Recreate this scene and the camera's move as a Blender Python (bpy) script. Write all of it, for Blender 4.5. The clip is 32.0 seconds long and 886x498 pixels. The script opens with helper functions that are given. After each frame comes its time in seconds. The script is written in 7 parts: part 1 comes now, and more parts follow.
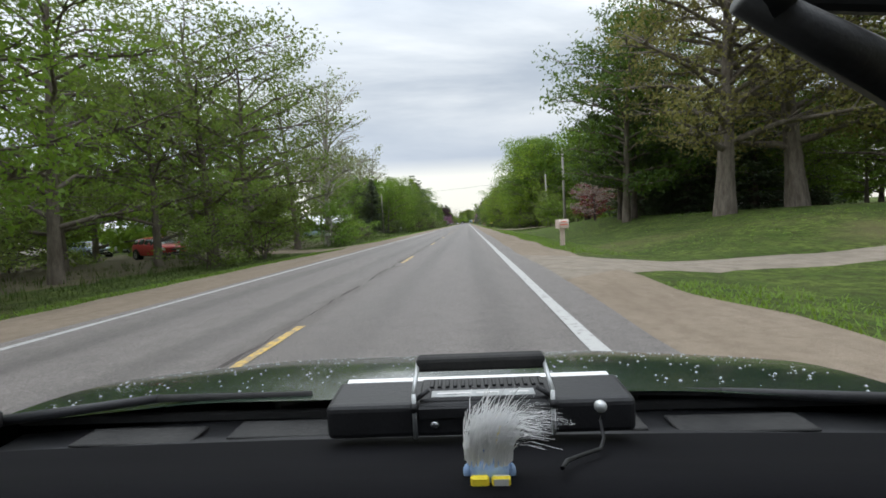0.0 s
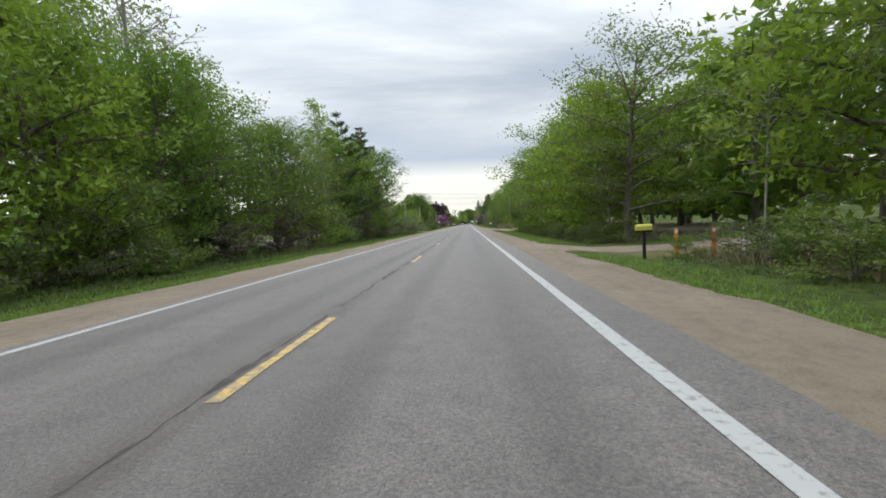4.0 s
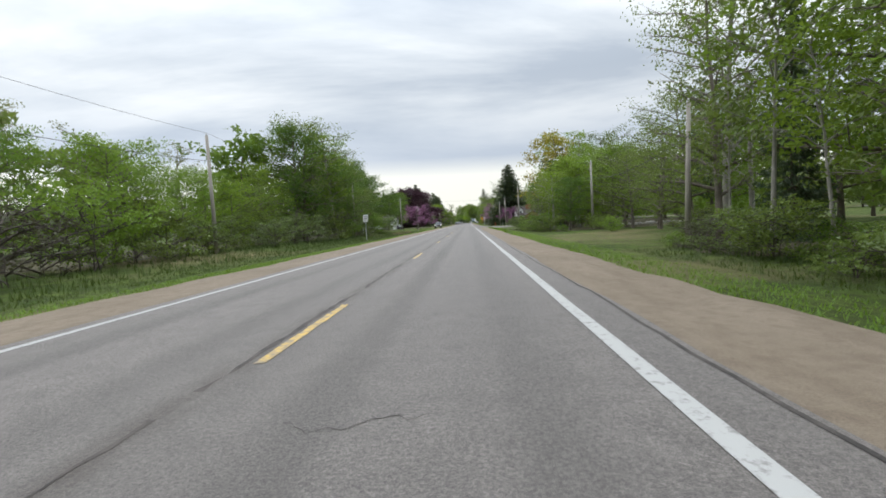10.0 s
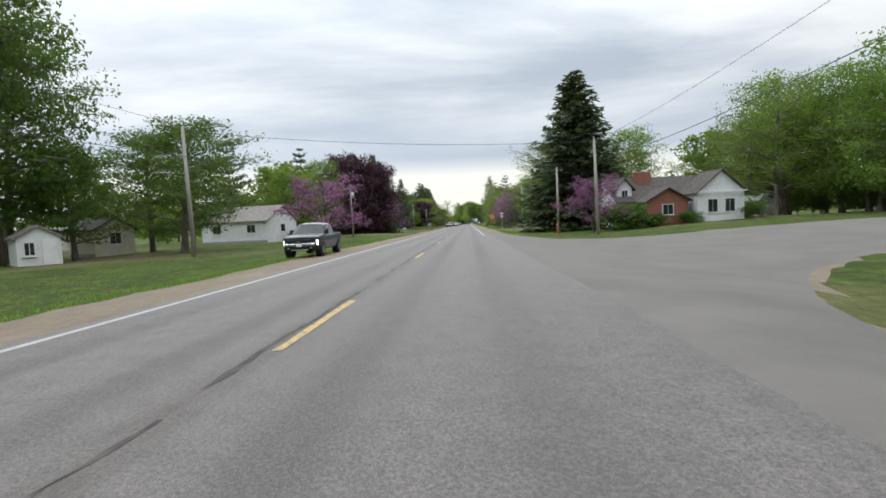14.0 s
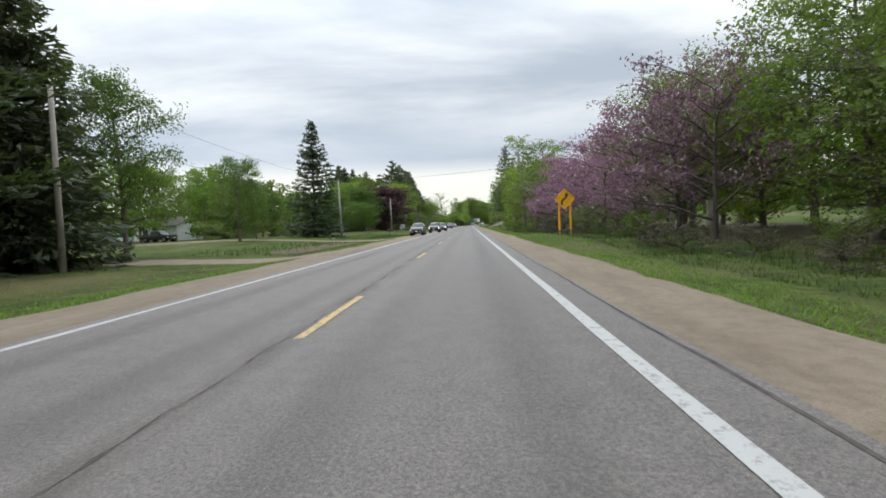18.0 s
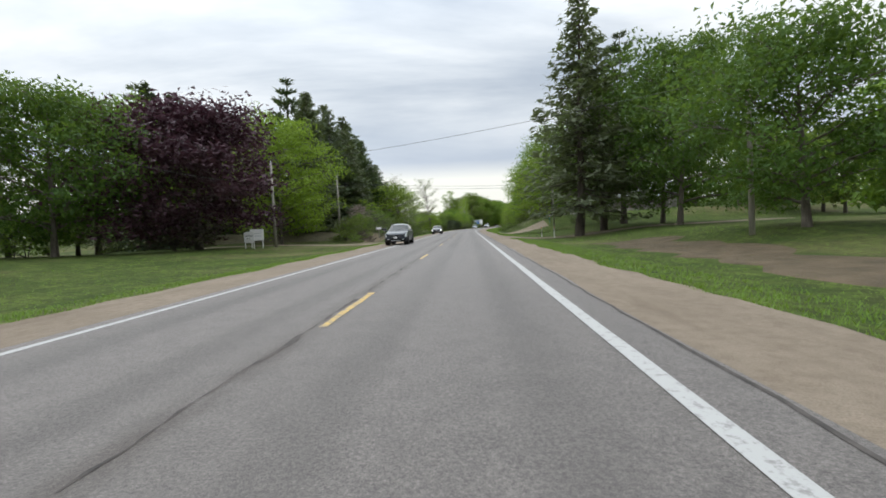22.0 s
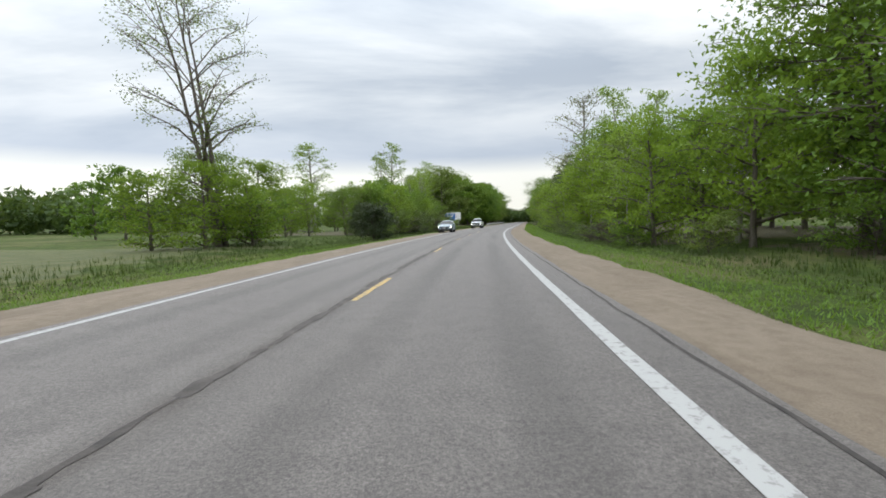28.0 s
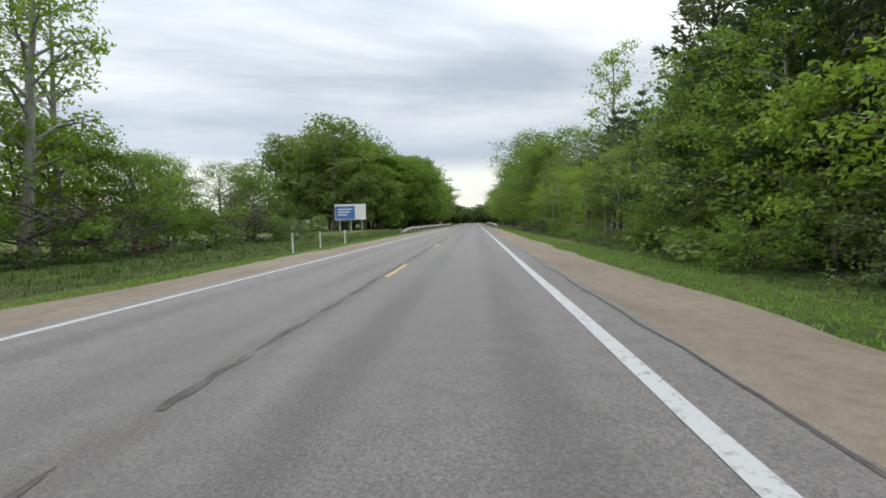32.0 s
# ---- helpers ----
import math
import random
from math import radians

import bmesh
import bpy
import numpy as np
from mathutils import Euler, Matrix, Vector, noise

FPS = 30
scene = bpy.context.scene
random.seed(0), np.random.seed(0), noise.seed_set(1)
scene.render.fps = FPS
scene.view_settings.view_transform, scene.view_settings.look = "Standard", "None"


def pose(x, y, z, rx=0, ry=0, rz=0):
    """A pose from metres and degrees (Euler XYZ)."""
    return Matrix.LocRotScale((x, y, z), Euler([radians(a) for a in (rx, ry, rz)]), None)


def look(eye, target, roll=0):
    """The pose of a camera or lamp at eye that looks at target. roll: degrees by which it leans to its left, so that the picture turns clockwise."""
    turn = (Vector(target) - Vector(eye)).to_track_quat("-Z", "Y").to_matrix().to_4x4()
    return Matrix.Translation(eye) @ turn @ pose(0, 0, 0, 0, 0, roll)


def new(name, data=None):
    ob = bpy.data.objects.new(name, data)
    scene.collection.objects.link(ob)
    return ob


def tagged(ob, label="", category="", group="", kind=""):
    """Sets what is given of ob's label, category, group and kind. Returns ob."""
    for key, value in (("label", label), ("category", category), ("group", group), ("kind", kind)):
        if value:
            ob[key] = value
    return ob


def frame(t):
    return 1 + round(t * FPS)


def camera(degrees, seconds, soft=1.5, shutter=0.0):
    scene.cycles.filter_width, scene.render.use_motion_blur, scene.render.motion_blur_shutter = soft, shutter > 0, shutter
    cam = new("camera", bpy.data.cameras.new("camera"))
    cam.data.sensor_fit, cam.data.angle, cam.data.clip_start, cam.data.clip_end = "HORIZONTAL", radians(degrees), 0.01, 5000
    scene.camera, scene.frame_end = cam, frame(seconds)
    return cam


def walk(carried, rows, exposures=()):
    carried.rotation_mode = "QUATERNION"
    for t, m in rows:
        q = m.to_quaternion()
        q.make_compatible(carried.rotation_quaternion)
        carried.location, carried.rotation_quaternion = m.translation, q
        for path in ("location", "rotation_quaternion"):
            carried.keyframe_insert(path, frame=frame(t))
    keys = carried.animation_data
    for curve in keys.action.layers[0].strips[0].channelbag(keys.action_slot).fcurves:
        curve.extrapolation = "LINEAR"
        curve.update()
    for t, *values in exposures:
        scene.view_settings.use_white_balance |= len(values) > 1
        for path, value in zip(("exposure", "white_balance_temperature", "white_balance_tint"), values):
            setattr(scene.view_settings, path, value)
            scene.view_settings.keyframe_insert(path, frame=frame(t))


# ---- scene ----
# ---- the road's line: straight, then a long bend to the right, then straight ----
BEND, RADIUS, SWEEP = 622.0, 700.0, radians(11.0)


def heading(s):
    return min(max((s - BEND) / RADIUS, 0.0), SWEEP)


def along(s, off, z=0.0):
    """The place at station s along the road, off metres to the right of its middle."""
    a = heading(s)
    x, y = RADIUS * (1 - math.cos(a)), min(s, BEND) + RADIUS * math.sin(a)
    e = max(0.0, s - BEND - RADIUS * SWEEP)
    return Vector((x + e * math.sin(a) + off * math.cos(a), y + e * math.cos(a) - off * math.sin(a), z))


def at(s, off, z=0.0, turn=0.0, size=1.0):
    """A pose on the road's grid: turn in degrees to the left, 0 looks along the road."""
    p = along(s, off, z)
    return pose(p.x, p.y, p.z, 0, 0, turn - math.degrees(heading(s))) @ Matrix.Diagonal((size, size, size, 1))


# ---- the camera: a phone on the dashboard, 1.27 m over the road, at about 24 m/s ----
cam = camera(90.0, 32.0, soft=1.7)
EYE = 1.27
# seconds, metres right of the middle line, yaw, pitch, roll
DRIVE = [
    (0, 2.30, 3.30, -3.27, 2.85),
    (1, 2.32, 2.94, -3.06, 2.84),
    (2, 2.19, 3.06, -3.15, 2.71),
    (3, 2.08, 3.29, -3.13, 2.71),
    (3.5, 2.04, 3.29, -3.13, 2.72),
    (6, 1.93, 3.43, -3.28, 2.61),
    (7, 1.96, 3.58, -3.35, 2.62),
    (8, 2.07, 3.59, -3.48, 2.71),
    (9, 2.13, 3.58, -3.11, 2.78),
    (10, 2.11, 3.44, -3.34, 2.72),
    (11, 2.06, 3.43, -3.13, 2.62),
    (12, 2.10, 3.42, -3.14, 2.53),
    (13, 2.12, 3.42, -3.14, 2.55),
    (14, 2.11, 3.45, -3.26, 2.63),
    (14.5, 2.06, 3.04, -2.72, 2.62),
    (16.5, 2.02, 3.26, -2.86, 2.42),
    (17, 2.04, 3.27, -3.08, 2.38),
    (18, 2.08, 3.47, -3.16, 2.33),
    (19, 2.04, 3.49, -2.91, 2.43),
    (20, 2.04, 3.28, -3.22, 2.43),
    (21, 2.02, 3.46, -2.72, 2.32),
    (22, 2.02, 3.41, -2.85, 2.39),
    (23, 2.07, 3.21, -3.36, 2.40),
    (24, 2.05, 3.26, -3.24, 2.08),
    (25, 2.05, 3.23, -3.49, 1.72),
    (25.5, 2.06, 3.38, -3.49, 1.63),
    (27.5, 2.12, 4.22, -3.05, 1.41),
    (28, 2.14, 4.32, -3.38, 1.45),
    (29, 2.15, 4.32, -3.60, 1.49),
    (30, 2.03, 4.31, -3.70, 1.38),
    (31, 2.05, 4.09, -3.93, 1.28),
    (32, 2.15, 4.23, -3.48, 1.29),
]
EASE = ((0, 4, 8, 12, 16, 20, 24, 28, 30, 32), (-1.7, -1.1, -0.6, 0.0, 0.8, 1.3, 1.6, 1.7, 1.2, -0.2))


def station(t):
    return 24.1 * t + float(np.interp(t, *EASE))


def drive_row(t):
    cols = list(zip(*DRIVE))
    off, yaw, pitch, roll = [float(np.interp(t, cols[0], c)) for c in cols[1:]]
    s = station(t)
    p = along(s, off, EYE)
    q = Euler((radians(90 + pitch), 0, radians(yaw) - heading(s))).to_matrix().to_4x4() @ pose(0, 0, 0, 0, 0, -roll)
    return t, Matrix.Translation(p) @ q


walk(cam, [drive_row(k * 0.5) for k in range(65)])

# ---- overcast daylight ----
world = bpy.data.worlds.new("overcast_sky")
scene.world = world
world.use_nodes = True
W = world.node_tree
W.nodes.clear()


def wn(kind, **kw):
    n = W.nodes.new(kind)
    for k, v in kw.items():
        n.inputs[k].default_value = v
    return n


def wl(a, b):
    W.links.new(a, b)


def wmath(op, a, b=None, c=None):
    n = W.nodes.new("ShaderNodeMath")
    n.operation = op
    for i, v in enumerate((a, b, c)):
        if v is None:
            continue
        if isinstance(v, (int, float)):
            n.inputs[i].default_value = v
        else:
            wl(v, n.inputs[i])
    return n.outputs[0]


def wmix(f, a, b):
    n = W.nodes.new("ShaderNodeMix")
    n.data_type = "RGBA"
    for i, v in ((0, f), (6, a), (7, b)):
        if isinstance(v, (tuple, float, int)):
            n.inputs[i].default_value = v
        else:
            wl(v, n.inputs[i])
    return n.outputs[2]


def wramp(fac, *stops):
    n = W.nodes.new("ShaderNodeValToRGB")
    while len(n.color_ramp.elements) < len(stops):
        n.color_ramp.elements.new(0.5)
    for e, (p, c) in zip(n.color_ramp.elements, stops):
        e.position, e.color = p, (*c, 1)
    wl(fac, n.inputs[0])
    return n.outputs[0]


tc = wn("ShaderNodeTexCoord")
sep = wn("ShaderNodeSeparateXYZ")
wl(tc.outputs["Generated"], sep.inputs[0])
up = wmath("MAXIMUM", sep.outputs[2], 0.0)
sky = wn("ShaderNodeTexSky")
sky.sky_type, sky.sun_disc = "NISHITA", False
sky.sun_elevation, sky.sun_rotation = radians(38), radians(215)
# cloud deck: the direction met with a flat layer overhead
den = wmath("ADD", up, 0.09)
comb = wn("ShaderNodeCombineXYZ")
wl(wmath("DIVIDE", sep.outputs[0], den), comb.inputs[0])
wl(wmath("DIVIDE", sep.outputs[1], den), comb.inputs[1])
mapn = wn("ShaderNodeMapping")
mapn.inputs["Scale"].default_value = (0.34, 0.60, 1.0)
mapn.inputs["Location"].default_value = (0.7, 2.35, 0.0)
wl(comb.outputs[0], mapn.inputs["Vector"])
n1 = wn("ShaderNodeTexNoise", Scale=1.0, Detail=7.0, Roughness=0.55, Distortion=0.3)
wl(mapn.outputs[0], n1.inputs["Vector"])
cloud = wramp(n1.outputs["Fac"], (0.385, (0.47, 0.54, 0.635)), (0.475, (0.70, 0.76, 0.825)), (0.575, (1.0, 1.035, 1.05)))
# a paler strip of open sky low over the horizon, the deck's dark edge above it
band = wramp(up, (0.0, (1.10, 1.09, 0.99)), (0.105, (1.12, 1.13, 1.07)), (0.145, (0.61, 0.69, 0.81)), (0.20, (0.65, 0.73, 0.84)), (0.32, (0.88, 0.93, 0.97)))
low = wramp(up, (0.10, (0.0, 0.0, 0.0)), (0.30, (0.9, 0.9, 0.9)))
deck = wmix(low, band, cloud)
# an overcast sky is up to three times brighter overhead than near the horizon
lift = wmath("ADD", 0.88, wmath("MULTIPLY", wmath("POWER", up, 2.6), 3.3))
bg1, bg2, add, out = wn("ShaderNodeBackground"), wn("ShaderNodeBackground"), wn("ShaderNodeAddShader"), wn("ShaderNodeOutputWorld")
wl(sky.outputs[0], bg1.inputs["Color"])
bg1.inputs["Strength"].default_value = 0.004
wl(deck, bg2.inputs["Color"])
# the deck thins out to the left of the road
wl(wmath("SUBTRACT", lift, wmath("MULTIPLY", sep.outputs[0], 0.15)), bg2.inputs["Strength"])
wl(bg1.outputs[0], add.inputs[0])
wl(bg2.outputs[0], add.inputs[1])
wl(add.outputs[0], out.inputs[0])

sun = new("sun", bpy.data.lights.new("sun", "SUN"))
sun.data.energy, sun.data.angle, sun.data.color = 1.35, radians(85), (0.96, 0.985, 0.955)
sun.matrix_world = look((-60, 80, 90), (0, 0, 0))

# ---- materials ----


class Mat:
    """A small wrapper round one node material."""

    def __init__(self, name, rough=0.8, metal=0.0, spec=0.3):
        self.m = bpy.data.materials.new(name)
        self.m.use_nodes = True
        self.t = self.m.node_tree
        self.b = self.t.nodes["Principled BSDF"]
        self.b.inputs["Roughness"].default_value = rough
        self.b.inputs["Metallic"].default_value = metal
        self.b.inputs["Specular IOR Level"].default_value = spec
        self.c = None

    def n(self, kind, **kw):
        x = self.t.nodes.new(kind)
        for k, v in kw.items():
            x.inputs[k.replace("_", " ")].default_value = v
        return x

    def link(self, a, b):
        self.t.links.new(a, b)

    def coord(self, scale=(1, 1, 1)):
        if self.c is None:
            self.c = self.n("ShaderNodeTexCoord").outputs["Object"]
        p = self.n("ShaderNodeMapping")
        p.inputs["Scale"].default_value = scale
        self.link(self.c, p.inputs["Vector"])
        return p.outputs[0]

    def noise(self, scale, detail=4.0, rough=0.55, stretch=(1, 1, 1)):
        x = self.n("ShaderNodeTexNoise", Scale=scale, Detail=detail, Roughness=rough)
        self.link(self.coord(stretch), x.inputs["Vector"])
        return x.outputs["Fac"]

    def ramp(self, fac, *stops):
        x = self.n("ShaderNodeValToRGB")
        while len(x.color_ramp.elements) < len(stops):
            x.color_ramp.elements.new(0.5)
        for e, (p, c) in zip(x.color_ramp.elements, stops):
            e.position, e.color = p, (*(c if isinstance(c, tuple) else (c, c, c)), 1)
        self.link(fac, x.inputs[0])
        return x.outputs[0]

    def mix(self, fac, a, b, kind="MIX"):
        x = self.n("ShaderNodeMix")
        x.data_type, x.blend_type = "RGBA", kind
        for i, v in ((0, fac), (6, a), (7, b)):
            if isinstance(v, tuple):
                x.inputs[i].default_value = (*v, 1)
            elif isinstance(v, (int, float)):
                x.inputs[i].default_value = v
            else:
                self.link(v, x.inputs[i])
        return x.outputs[2]

    def color(self, v):
        if isinstance(v, tuple):
            self.b.inputs["Base Color"].default_value = (*v, 1)
        else:
            self.link(v, self.b.inputs["Base Color"])
        return self

    def bump(self, h, strength=0.3, dist=0.02):
        x = self.n("ShaderNodeBump", Strength=strength, Distance=dist)
        self.link(h, x.inputs["Height"])
        self.link(x.outputs[0], self.b.inputs["Normal"])
        return self

    def rough(self, fac, lo, hi):
        x = self.n("ShaderNodeMapRange", To_Min=lo, To_Max=hi)
        self.link(fac, x.inputs["Value"])
        self.link(x.outputs[0], self.b.inputs["Roughness"])
        return self


def mottled(name, a, b, scale=6.0, fine=60.0, rough=0.8, metal=0.0, spec=0.3, bump=0.2, dist=0.01, stretch=(1, 1, 1)):
    """Two colours in soft patches, with a fine grain."""
    k = Mat(name, rough, metal, spec)
    f = k.noise(scale, 5, 0.6, stretch)
    g = k.noise(fine, 3, 0.6, stretch)
    base = k.mix(k.ramp(f, (0.35, 0.0), (0.65, 1.0)), a, b)
    k.color(k.mix(0.35, base, k.ramp(g, (0.3, 0.35), (0.7, 0.75)), "OVERLAY"))
    k.bump(g, bump, dist)
    k.rough(f, max(0.05, rough - 0.12), min(1, rough + 0.1))
    return k.m


def leafy(name, a, b, c, translucent=0.34, rough=0.55, thru=(0.29, 0.40, 0.05)):
    """Leaves: each leaf and each plant differs a little; light passes through."""
    k = Mat(name, rough, 0, 0.25)
    info = k.n("ShaderNodeObjectInfo").outputs["Random"]
    geo = k.n("ShaderNodeNewGeometry").outputs["Random Per Island"]
    base = k.mix(geo, a, b)
    base = k.mix(k.ramp(info, (0.25, 0.0), (0.95, 0.8)), base, c)
    # each plant a little lighter or darker than its neighbour
    wrap = k.n("ShaderNodeMath")
    wrap.operation = "FRACT"
    turn = k.n("ShaderNodeMath")
    turn.operation = "MULTIPLY"
    turn.inputs[1].default_value = 7.31
    k.link(info, turn.inputs[0])
    k.link(turn.outputs[0], wrap.inputs[0])
    base = k.mix(1.0, base, k.ramp(wrap.outputs[0], (0.0, 0.70), (0.5, 1.0), (1.0, 1.0)), "MULTIPLY")
    k.color(base)
    tr = k.n("ShaderNodeBsdfTranslucent")
    k.link(k.mix(0.45, base, thru), tr.inputs["Color"])
    ms = k.n("ShaderNodeMixShader")
    ms.inputs[0].default_value = translucent
    k.link(k.b.outputs[0], ms.inputs[1])
    k.link(tr.outputs[0], ms.inputs[2])
    k.link(ms.outputs[0], k.t.nodes["Material Output"].inputs["Surface"])
    return k.m


# asphalt: worn grey chip seal, wheel tracks, stains and fine cracks
k = Mat("worn_asphalt", 0.7, 0, 0.35)
big = k.noise(0.22, 4, 0.55, (3.0, 0.25, 1))
mid = k.noise(3.0, 5, 0.6)
grit = k.noise(130.0, 2, 0.7)
base = k.mix(k.ramp(big, (0.35, 0.0), (0.65, 1.0)), (0.116, 0.103, 0.095), (0.148, 0.132, 0.122))
base = k.mix(k.ramp(mid, (0.3, 0.55), (0.6, 0.0)), base, (0.091, 0.081, 0.075))
# darker polished tracks where the wheels run, by the metres across the lane
acr = k.n("ShaderNodeAttribute")
acr.attribute_name = "across"
track = k.ramp(acr.outputs["Fac"], (0.0, 0.0), (0.22, 0.0), (0.34, 1.0), (0.46, 1.0), (0.62, 0.0))
wobble = k.noise(0.5, 3, 0.6, (1, 0.12, 1))
base = k.mix(k.mix(1.0, track, k.ramp(wobble, (0.3, 0.15), (0.7, 0.75)), "MULTIPLY"), base, (0.073, 0.065, 0.060))
# a brown stain of dirt and oil along the seam between the lanes
midl = k.n("ShaderNodeAttribute")
midl.attribute_name = "from_seam"
band = k.ramp(midl.outputs["Fac"], (0.0, 0.85), (0.10, 0.62), (0.30, 0.0))
patch = k.noise(1.3, 6, 0.7, (2.2, 0.5, 1))
base = k.mix(k.mix(1.0, band, k.ramp(patch, (0.36, 0.05), (0.62, 1.0)), "MULTIPLY"), base, (0.058, 0.047, 0.040))
speck = k.noise(34.0, 2, 0.8)
base = k.mix(0.55, base, k.ramp(speck, (0.32, 0.22), (0.7, 0.82)), "OVERLAY")
k.color(k.mix(0.7, base, k.ramp(grit, (0.3, 0.2), (0.7, 0.85)), "OVERLAY"))
k.bump(grit, 0.6, 0.014)
k.rough(big, 0.55, 0.8)
ASPHALT = k.m

GRAVEL = mottled("grey_brown_gravel", (0.15, 0.125, 0.098), (0.225, 0.19, 0.15), 2.0, 60, 0.92, bump=0.7, dist=0.02)
ASPHALT_SIDE = mottled("side_road_asphalt", (0.106, 0.096, 0.086), (0.142, 0.128, 0.115), 0.5, 110, 0.8, bump=0.4)
SEAM = mottled("brown_grey_patching", (0.045, 0.039, 0.035), (0.10, 0.088, 0.08), 3, 40, 0.85, bump=0.5)
TAR = mottled("black_crack_filler", (0.032, 0.028, 0.026), (0.085, 0.074, 0.066), 4, 40, 0.85, bump=0.5)

k = Mat("sandy_gravel", 0.92, 0, 0.15)
big = k.noise(0.5, 6, 0.65, (1.2, 0.6, 1))
mid = k.noise(5.0, 5, 0.6)
grit = k.noise(70.0, 3, 0.7)
base = k.mix(k.ramp(big, (0.3, 0.0), (0.7, 1.0)), (0.172, 0.137, 0.102), (0.233, 0.189, 0.144))
base = k.mix(k.ramp(mid, (0.35, 0.4), (0.55, 0.0)), base, (0.125, 0.094, 0.067))
streak = k.noise(1.1, 5, 0.7, (1.6, 0.22, 1))
base = k.mix(k.ramp(streak, (0.50, 0.0), (0.66, 0.5)), base, (0.138, 0.107, 0.077))
k.color(k.mix(0.45, base, k.ramp(grit, (0.3, 0.25), (0.7, 0.8)), "OVERLAY"))
k.bump(grit, 0.7, 0.02)
SAND = k.m

k = Mat("worn_white_paint", 0.7, 0, 0.2)
wear = k.noise(9.0, 6, 0.7)
k.color(k.mix(k.ramp(wear, (0.36, 0.8), (0.47, 0.0)), (0.37, 0.365, 0.352), (0.19, 0.18, 0.172)))
k.bump(k.noise(120, 2), 0.4, 0.006)
WHITE_LINE = k.m
k = Mat("worn_yellow_paint", 0.6, 0, 0.35)
wear = k.noise(7.0, 6, 0.7)
k.color(k.mix(k.ramp(wear, (0.44, 0.9), (0.56, 0.0)), (0.50, 0.325, 0.075), (0.19, 0.16, 0.125)))
k.bump(k.noise(120, 2), 0.4, 0.006)
YELLOW_LINE = k.m

k = Mat("meadow_ground", 0.95, 0, 0.1)
big = k.noise(0.05, 5, 0.6)
mid = k.noise(0.6, 6, 0.65)
fine = k.noise(14.0, 4, 0.7)
weed = k.noise(3.2, 5, 0.7)
base = k.mix(k.ramp(mid, (0.38, 0.0), (0.62, 1.0)), (0.042, 0.070, 0.014), (0.092, 0.126, 0.027))
base = k.mix(k.ramp(weed, (0.42, 0.8), (0.56, 0.0)), base, (0.036, 0.042, 0.015))
base = k.mix(k.ramp(big, (0.52, 0.0), (0.66, 0.75)), base, (0.16, 0.13, 0.07))
k.color(k.mix(0.5, base, k.ramp(fine, (0.3, 0.2), (0.7, 0.8)), "OVERLAY"))
k.bump(fine, 0.8, 0.08)
GROUND = k.m

GRASS = leafy("grass_blades", (0.080, 0.160, 0.015), (0.150, 0.245, 0.028), (0.108, 0.188, 0.024), 0.36)
WEEDS = leafy("olive_weeds", (0.026, 0.052, 0.010), (0.055, 0.090, 0.018), (0.060, 0.062, 0.024), 0.2)
DRYGRASS = leafy("dry_reeds", (0.19, 0.15, 0.09), (0.36, 0.28, 0.18), (0.27, 0.21, 0.13), 0.2)
BARK = mottled("grey_brown_bark", (0.085, 0.07, 0.055), (0.17, 0.145, 0.12), 5, 30, 0.95, bump=0.9, dist=0.03, stretch=(1, 1, 0.25))
BARK_PALE = mottled("pale_grey_bark", (0.20, 0.185, 0.16), (0.30, 0.28, 0.25), 4, 26, 0.9, bump=0.6, dist=0.02, stretch=(1, 1, 0.4))
BARK_DARK = mottled("dark_conifer_bark", (0.055, 0.045, 0.038), (0.11, 0.09, 0.075), 5, 30, 0.95, bump=0.9, dist=0.03, stretch=(1, 1, 0.25))
